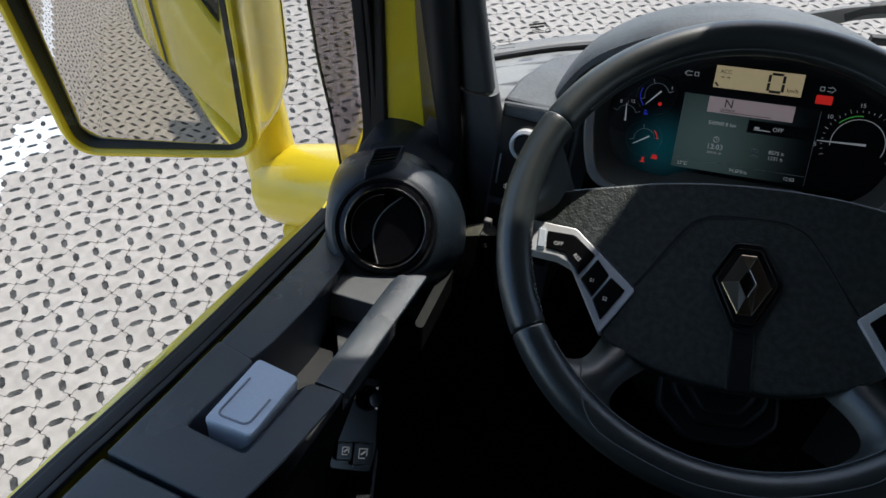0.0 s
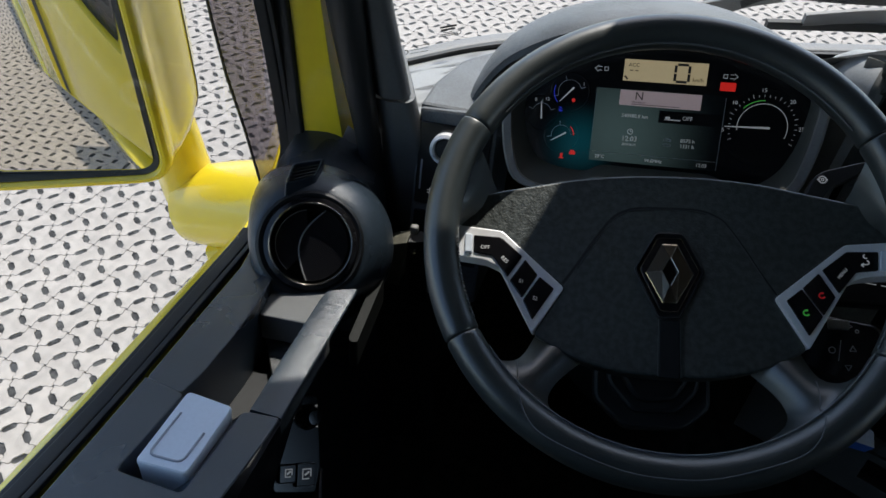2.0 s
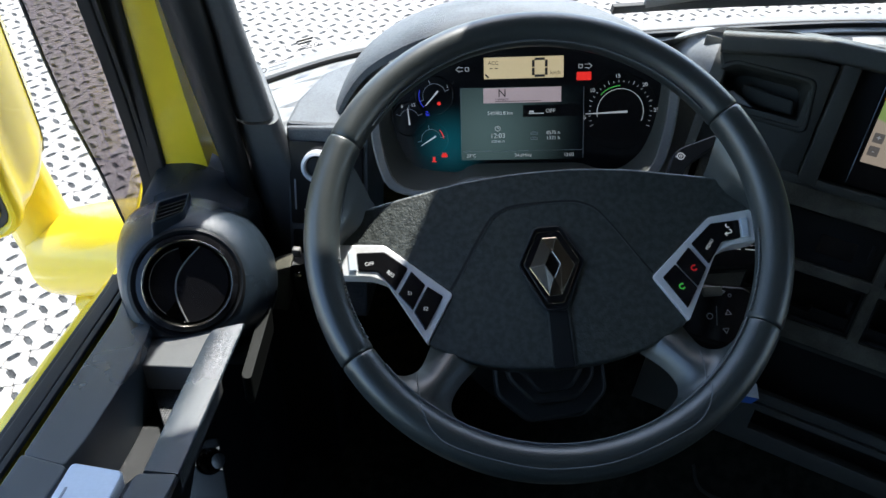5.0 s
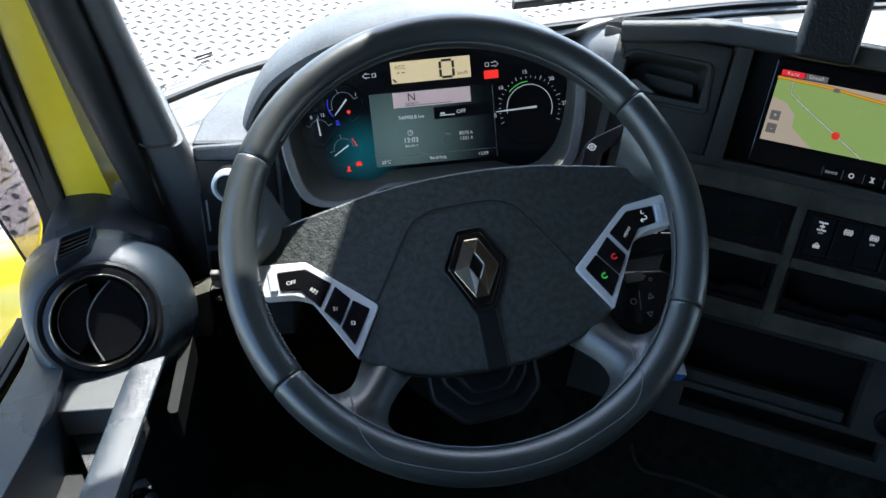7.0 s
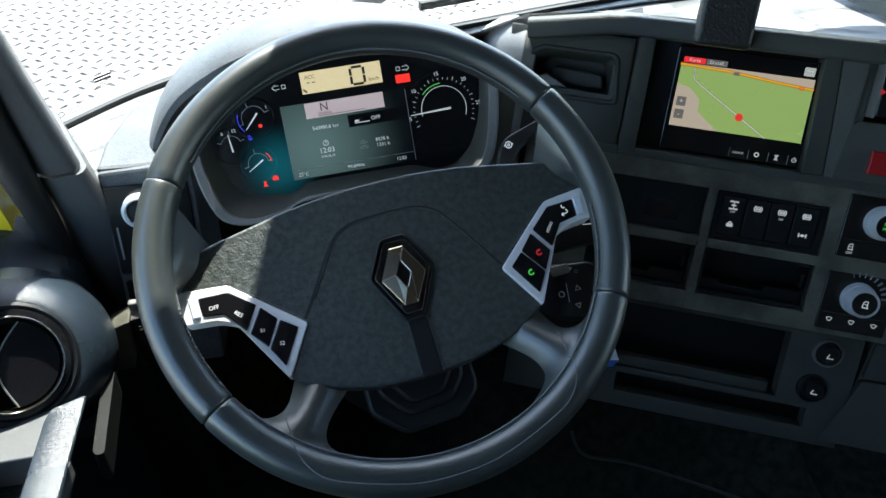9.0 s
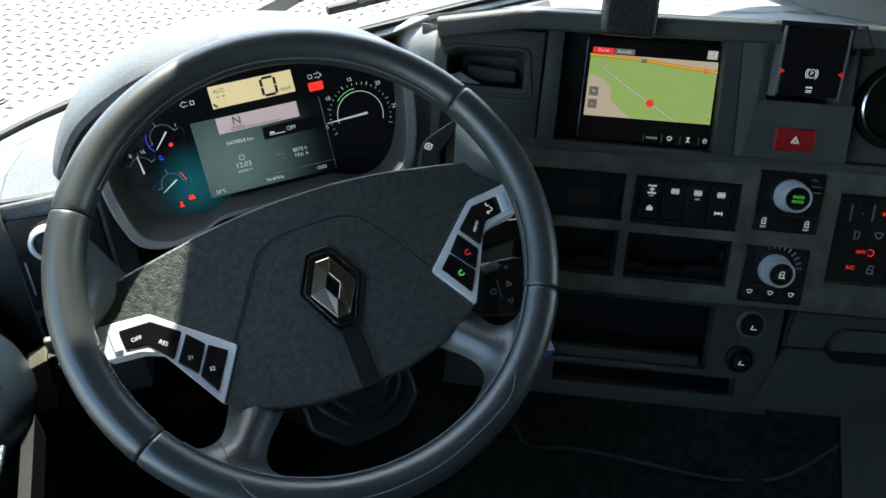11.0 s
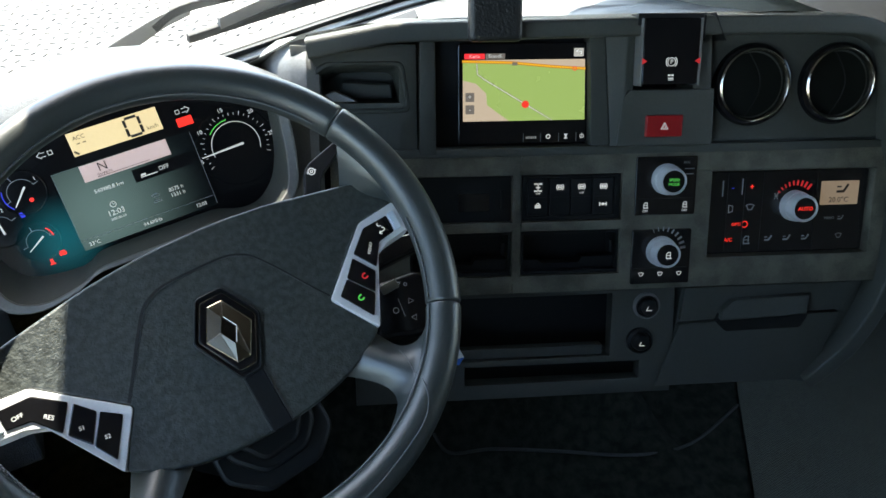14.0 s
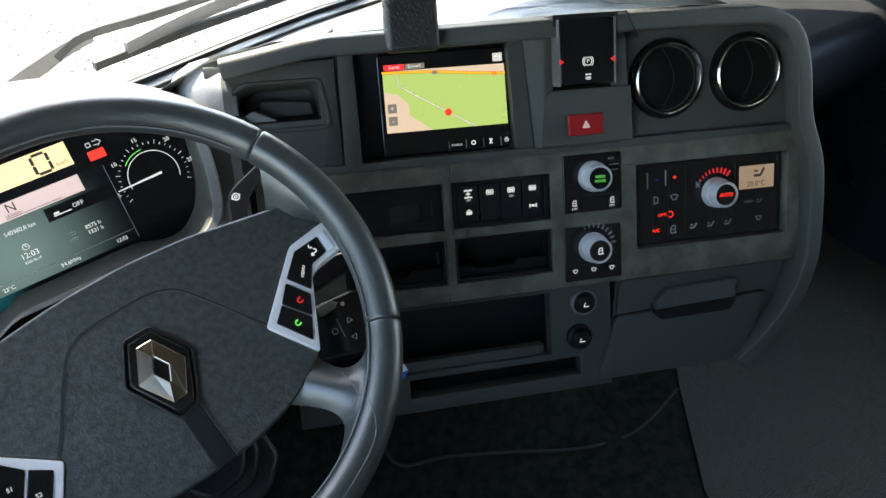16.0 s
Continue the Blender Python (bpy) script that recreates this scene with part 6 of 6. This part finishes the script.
    dp("window_frame", loft([[Vector((x + dx, y, z)) for x, y in fr] for z, dx in ((2.243, 0.0), (2.35, -0.009), (2.5, -0.018), (3.0, -0.04))]), M_YELLOW, None, "yellow painted window frame")
    dp("frame_rubber", loft([[Vector((x, y, z)) for x, y in rect(-0.463, -0.440, 0.181, 0.21, 0.004)] for z in (2.215, 2.5, 3.0)]), M_RUBBER)
    # deflector
    df = dp("wind_deflector", prism([(0.155, 2.155), (0.215, 2.20), (0.235, 2.40), (0.20, 2.98), (0.09, 2.98), (0.111, 2.445), (0.118, 2.375), (0.135, 2.29), (0.149, 2.193)], -0.002, 0.002), glass("smoked_glass", (0.50, 0.475, 0.495)), pose(-0.492, 0, 0, 90, 0, 90), "smoked side wind deflector")
    df.visible_shadow = False
    dp("deflector_edge", sweep([(-0.492, 0.155, 2.155), (-0.492, 0.149, 2.193), (-0.492, 0.135, 2.29), (-0.492, 0.118, 2.375), (-0.492, 0.111, 2.445), (-0.492, 0.09, 2.98)], circle(0, 0, 0.0018, 8)), M_RUBBER)
    # vent housing
    VE = facing((-0.367, 0.022, 2.236), 29.7, 43.6)
    prof = [(0.056, 0.003), (0.060, 0.003), (0.068, -0.001), (0.078, -0.010), (0.089, -0.028), (0.098, -0.055), (0.104, -0.09), (0.106, -0.14), (0.106, -0.20)]
    dome = lathe(prof, n=72)
    for v in dome.verts:
        q = math.hypot(v.co.x, v.co.y)
        if q > 0.062:
            k = (q - 0.062) / 0.044
            v.co.x *= 1 + k * (0.02 if v.co.x > 0 else -0.38) * abs(v.co.x) / q
    dp("vent_recess", lathe([(0.046, -0.004), (0.0535, -0.003), (0.0545, 0.0035), (0.0575, 0.004), (0.059, 0.001)]), M_GLOSS, VE, "gloss black ring round the vent")
    dp("vent_housing", dome, M_DOORP, VE, "domed dark vent housing")
    # demist grille: a slim frame with four bars on the dome's crown
    dm = Matrix.Translation((-0.392, 0.088, 2.292)) @ Vector((0.085, 0.053, 0.995)).to_track_quat("Z", "Y").to_matrix().to_4x4()
    rim = fillet([(-0.029, 0.027), (0.003, 0.0145), (0.0075, -0.0175), (-0.021, -0.004)], 0.004, 3)
    dp("demist_grille", loft([[Vector((-0.010 + (x + 0.010) * k, 0.005 + (y - 0.005) * k, z)) for x, y in rim] for k, z in ((1.22, -0.02), (1.18, 0.0), (1.10, 0.002), (1.0, 0.001), (0.96, -0.012))], True, False), M_DOORP, dm, "small slotted demist grille")
    dp("grille_pit", prism(rim, -0.02, -0.008), M_VENT, dm)
    for k in (0.2, 0.4, 0.6, 0.8):
        e0, e1 = Vector((-0.029, 0.027, -0.002)).lerp(Vector((0.003, 0.0145, -0.002)), k), Vector((-0.021, -0.004, -0.002)).lerp(Vector((0.0075, -0.0175, -0.002)), k)
        dp("grille_bar", sweep([e0, e1], rect(-0.001, 0.001, -0.004, 0.001)), M_DARK, dm)
    dp("shoulder", loft([[Vector((x, y, z)) for x, z in fillet([(-0.46, 2.05), (-0.33, 2.05), (-0.34, top - 0.05), (-0.40, top), (-0.455, top)], 0.02)] for y, top in ((0.06, 2.215), (0.13, 2.262), (0.22, 2.268))]), M_DOORP, None, "dark moulding below the pillar")
    return VE


VE = truck_door()
round_vent(VE @ pose(0, 0, 0.001, 0, 0, -25), "round black air vent with chromed ring in the door", "door vent", 1)


def pillar():
    p = thing("windscreen_pillar", pose(-0.36, 0.25, 2.2), "dark grey windscreen pillar trim", "pillar")
    inv = p.matrix_basis.inverted()

    def section(x0, x1, dy=0.0):
        w = x1 - x0
        return [Vector((x, y + dy, 0)) for x, y in fillet([(x0 - 0.006, 0.240), (x0, 0.214), (x0 + 0.35 * w, 0.205), (x1 - 0.008, 0.209), (x1 - 0.003, 0.222), (x1 - 0.056, 0.345), (x0 - 0.03, 0.330)], 0.007)]

    # rings from z 2.6 up, out of view, are widened to shade the door
    part("trim", moved(loft([[v + Vector((0, 0, z)) for v in section(x0, x1, dy)] for z, x0, x1, dy in ((2.320, -0.356, -0.306, 0.0), (2.43, -0.369, -0.326, 0.0), (2.6, -0.388, -0.347, -0.01), (2.68, -0.395, -0.344, -0.015), (3.0, -0.42, -0.316, -0.03))]), inv), M_PILLAR, p)
    part("foot", moved(loft([[v + Vector((0, 0, z)) for v in section(x0, x1)] for z, x0, x1 in ((2.0, -0.33, -0.262), (2.25, -0.350, -0.286), (2.316, -0.357, -0.301))]), inv), M_PILLAR, p, "dark lower pillar cover")
    part("door_seal", moved(sweep(spline([(-0.340, 0.20, 2.05), (-0.358, 0.20, 2.25), (-0.368, 0.20, 2.34), (-0.3775, 0.20, 2.43), (-0.393, 0.195, 2.6), (-0.425, 0.18, 3.0)], 5), lambda f: circle(0, 0, 0.0125 + 0.0085 * min(1.0, f / 0.6), 18), up=(0, 1, 0)), inv), M_RUBBER, p, "thick black rubber door seal")
    part("lower_cover", moved(box(-0.40, -0.27, 0.20, 0.34, 1.4, 2.12, 0.02), inv), M_DARK, p)


pillar()


def mirror():
    MI = facing((-0.743, 0.07, 2.327), 22.1, -2.9)
    m = thing("wing_mirror", MI, "large yellow wing mirror on the door", "mirror")

    def outline(d, shift=0.0, low=0.0, r=0.024):
        """The glass outline grown by d, moved inboard, its lower edge raised."""
        return fillet([(-0.081 - d + shift, -0.113 - d + low), (0.131 + d + shift, -0.113 - d + low), (0.147 + d + shift, 0.36 + d), (-0.110 - d + shift, 0.36 + d)], max(r + d, 0.004), 7)

    g = outline(0.0)
    dome = bmesh.new()
    ns, nr = len(g), 26
    mid = Vector((0.018, 0.10))

    def sag(x, y):
        return 0.021 - (x - mid.x) ** 2 / 1.9 - (y - mid.y) ** 2 / 2.6 + 0.034 * (x - mid.x) - 0.008 * (y - mid.y)

    ring = [[dome.verts.new((mid.x + (x - mid.x) * k / nr, mid.y + (y - mid.y) * k / nr, sag(mid.x + (x - mid.x) * k / nr, mid.y + (y - mid.y) * k / nr))) for x, y in g] for k in range(1, nr + 1)]
    hub = dome.verts.new((mid.x, mid.y, sag(mid.x, mid.y)))
    for i in range(ns):
        dome.faces.new((hub, ring[0][i], ring[0][(i + 1) % ns]))
        for p, q in zip(ring, ring[1:]):
            dome.faces.new((p[i], q[i], q[(i + 1) % ns], p[(i + 1) % ns]))
    bmesh.ops.recalc_face_normals(dome, faces=dome.faces[:])
    bmesh.ops.solidify(dome, geom=dome.faces[:], thickness=0.003)
    part("mirror_glass", dome, M_MIRROR, m, "convex mirror glass")
    part("gasket", loft([[Vector((x, y, z)) for x, y in outline(d)] for d, z in ((-0.0005, -0.03), (-0.0005, 0.002), (0.002, 0.005), (0.007, 0.007), (0.009, 0.004))], True, False), M_RUBBER, m, "black rubber gasket round the glass")
    rings = [(0.0075, 0.0, 0.0, 0.024, -0.02), (0.0075, 0.0, 0.0, 0.024, 0.005), (0.0085, 0.0, 0.0, 0.024, 0.009), (0.0115, 0.0, 0.0, 0.024, 0.0125), (0.0155, 0.0, 0.0, 0.024, 0.0125), (0.0195, 0.0, 0.0, 0.024, 0.009), (0.022, 0.0, 0.0, 0.024, 0.003), (0.0225, 0.001, 0.0, 0.024, -0.006),
             (0.0215, 0.002, 0.002, 0.026, -0.012), (0.024, 0.008, 0.004, 0.030, -0.03), (0.027, 0.016, 0.008, 0.036, -0.06), (0.029, 0.022, 0.018, 0.045, -0.09), (0.025, 0.024, 0.034, 0.055, -0.12), (0.010, 0.022, 0.055, 0.06, -0.15), (-0.03, 0.020, 0.06, 0.06, -0.17)]
    part("housing", loft([[Vector((x, y, z)) for x, y in outline(d, sh, low, r)] for d, sh, low, r, z in rings], True, True), M_YELLOW, m, "glossy yellow mirror housing")
    part("housing_seam", sweep([Vector((x, y, -0.092)) for x, y in outline(0.0292, 0.0222, 0.019, 0.045)], circle(0, 0, 0.0008, 6), closed=True), M_RUBBER, m, "thin dark parting line of the housing")
    inv = MI.inverted()
    path = spline([inv @ Vector(p) for p in ((-0.665, 0.222, 2.22), (-0.662, 0.222, 2.18), (-0.658, 0.222, 2.13), (-0.650, 0.220, 2.085), (-0.632, 0.215, 2.060))], 6)
    part("stalk", sweep(path, lambda f: circle(0, 0, 0.0365 + 0.006 * f, 28), up=(0, 1, 0)), M_YELLOW, m, "stout yellow mirror stalk")
    foot = spline([inv @ Vector(p) for p in ((-0.660, 0.216, 2.068), (-0.640, 0.214, 2.074), (-0.62, 0.211, 2.081), (-0.58, 0.206, 2.094), (-0.53, 0.20, 2.108), (-0.49, 0.195, 2.115))], 6)
    part("foot", sweep(foot, lambda f: circle(0, 0, 0.055 * min(1.0, 0.35 + 6 * f) + 0.016 * f, 32), up=(0, 1, 0)), M_YELLOW, m, "yellow flared mirror foot")
    part("bracket", moved(loft([[Vector((x, y, z)) for x, y in fillet([(-0.615 + k, 0.15 + k), (-0.48, 0.12), (-0.48, 0.27), (-0.615 + k, 0.265 - k)], 0.025)] for k, z in ((0.02, 1.80), (0.0, 1.93), (0.0, 2.035), (0.012, 2.045))]), inv), M_YELLOW, m, "yellow bracket under the mirror foot")


mirror()


def cab_body():
    c = thing("cab_body", pose(-0.5, -1.0, 1.0), "yellow truck cab side behind and below the door", "truck cab")
    inv = c.matrix_basis.inverted()
    part("rear_quarter", moved(box(-0.575, -0.51, -1.6, -0.83, 0.75, 3.2, 0.02), inv), M_YELLOW, c)
    part("sill", moved(box(-0.615, -0.50, -0.84, 0.25, 0.42, 1.26, 0.045, 4), inv), M_YELLOW, c)
    part("bumper_side", moved(box(-0.56, -0.45, 0.27, 0.72, 0.5, 1.98, 0.06, 4), inv), M_YELLOW, c)
    part("side_skirt", moved(box(-0.61, -0.50, -1.65, -0.845, 0.30, 1.10, 0.04, 4), inv), M_YELLOW, c, "yellow skirt behind the step")
    part("reflector", moved(box(-0.581, -0.575, -1.5, -1.38, 1.7, 1.78), inv), mat("reflector", (0.7, 0.7, 0.72), 0.2), c)
    part("tank", moved(box(-0.60, -0.3, -4.5, -1.66, 0.28, 1.15, 0.08, 4), inv), M_YELLOW, c)


cab_body()


def wiper(path, blade, label):
    w = thing("wiper", Matrix.Translation(path[0]), label, "wiper", "windscreen wipers")
    inv = w.matrix_basis.inverted()
    part("arm", moved(sweep(spline(path, 6), lambda f: rect(-0.016 + 0.006 * f, 0.016 - 0.006 * f, -0.004, 0.004, 0.002), up=(0, 1, 0.2)), inv), M_GREYBEZEL, w)
    part("bolt", moved(lathe([(0.0, 0.008), (0.005, 0.007), (0.0065, 0.003), (0.0065, -0.003)], n=16), inv @ Matrix.Translation(path[0]) @ pose(0.01, 0, 0.004, 60, 0, 0)), M_CHROME, w)
    part("blade", moved(sweep(spline(blade, 6), rect(-0.007, 0.007, -0.004, 0.006, 0.002), up=(0, 1, 0.2)), inv), M_RUBBER, w)


wiper([(-0.020, 0.586, 2.283), (0.005, 0.588, 2.297), (0.030, 0.593, 2.308), (0.07, 0.598, 2.323), (0.10, 0.603, 2.333), (0.14, 0.612, 2.340)], [(0.085, 0.600, 2.325), (0.13, 0.608, 2.343), (0.24, 0.632, 2.340), (0.45, 0.685, 2.334), (0.62, 0.718, 2.330)], "dark grey wiper arm and blade on the windscreen")
wiper([(0.66, 0.745, 2.31), (0.45, 0.695, 2.316), (0.30, 0.660, 2.311), (0.185, 0.630, 2.301)], [(0.134, 0.622, 2.289), (0.30, 0.661, 2.290), (0.47, 0.700, 2.287), (0.66, 0.737, 2.285)], "parked wiper blade resting low on the windscreen")


def stamps():
    s = thing("glass_stamp", facing((-0.324, 0.462, 2.289), 38, -12), "small black maker's marks printed on the windscreen", "printed mark")
    it = []
    for y, w, h, n in ((0.004, 0.026, 0.0034, 7), (-0.001, 0.022, 0.0034, 6), (-0.0065, 0.014, 0.0014, 5), (-0.0095, 0.024, 0.0014, 8), (-0.0125, 0.028, 0.0014, 9)):
        it += [(-w / 2 + w * k / n, y, -w / 2 + w * (k + 0.62) / n, y, h) for k in range(n)]
    bars(it, M_BLACKPRINT, s, "print_bars")
    bars(arc_items(0.018, -0.010, 0.0035, 0, 360, 0.001, 12) + arc_items(-0.066, -0.030, 0.004, 0, 360, 0.0012, 12) + [(-0.058, -0.022, -0.028, -0.022, 0.0009), (-0.058, -0.028, -0.03, -0.028, 0.0007), (-0.058, -0.034, -0.03, -0.034, 0.0007)], M_BLACKPRINT, s, "print_ring")


stamps()


def footwell():
    hump = single("floor_hump", loft([[Vector((x, y, z)) for x, z in fillet([(0.10, ZF), (0.77, ZF), (0.73, top), (0.16, top)], 0.002)] for y, top in ((-0.25, 1.605), (0.05, 1.62), (0.15, 1.70), (0.45, 1.9), (0.56, 1.95))]), M_FELT, "dark felt-covered hump under the dashboard", "floor", kind="structure")
    edge = spline([(0.326, 0.170, 1.716), (0.341, 0.137, 1.692), (0.419, 0.116, 1.676), (0.534, 0.074, 1.643), (0.666, 0.010, 1.622), (0.79, -0.014, 1.604), (0.94, 0.01, 1.602)], 6)
    part("carpet_piping", sweep(edge, circle(0, 0, 0.003, 8)), M_DASH, hump, "dark piping along a carpet edge")
    col = thing("column_cover", pose(0.0, 0.3, ZF), "black steering column cover and pedals area", "column cover")
    part("tube", moved(loft([[Vector((x * 0.075, y + 0.06 * b, z)) for x, b in circle(0, 0, 1, 20)] for y, z in ((0.45, ZF), (0.30, 1.85), (0.16, 2.12))]), col.matrix_basis.inverted()), M_DARK, col)


footwell()


def column_adjuster():
    a = thing("column_adjuster", pose(-0.302, 0.135, 2.09), "small grey and black lever beside the steering column", "lever")
    part("block", prism(fillet([(-0.024, 0.0), (0.004, -0.002), (0.016, 0.080), (-0.010, 0.068)], 0.004, 3), -0.014, 0.012, 0.004), M_FASCIA, a, "grey lever block", m=pose(0, 0, 0, 90))
    part("shaft", sweep(spline([(0.022, 0.02, -0.05), (0.020, 0.012, 0.02), (0.022, 0.006, 0.075)], 5), rect(-0.011, 0.011, -0.009, 0.009, 0.004)), M_DARK, a)
    part("tip", box(0.017, 0.027, -0.003, 0.006, 0.086, 0.098, 0.003, 3), M_GREYBEZEL, a, "pale grey lever tip")
    part("pin", moved(lathe([(0.0, 0.004), (0.004, 0.003), (0.0045, 0.0)], n=14), pose(0.022, -0.004, 0.06, 90, 0, 0)), M_CHROME, a)


column_adjuster()
# outline follows the edge of the lighter, sunlit floor
single("carpet_lit", prism([(0.785, -1.2), (1.68, -1.2), (1.68, 0.30), (1.2, 0.30), (0.96, 0.03), (0.80, -0.17), (0.785, -0.2)], ZF + 0.002, ZF + 0.005), M_CARPETLIT, "grey-green woven carpet on the passenger side, paled where sunlit", "carpet")
lay_pavers()
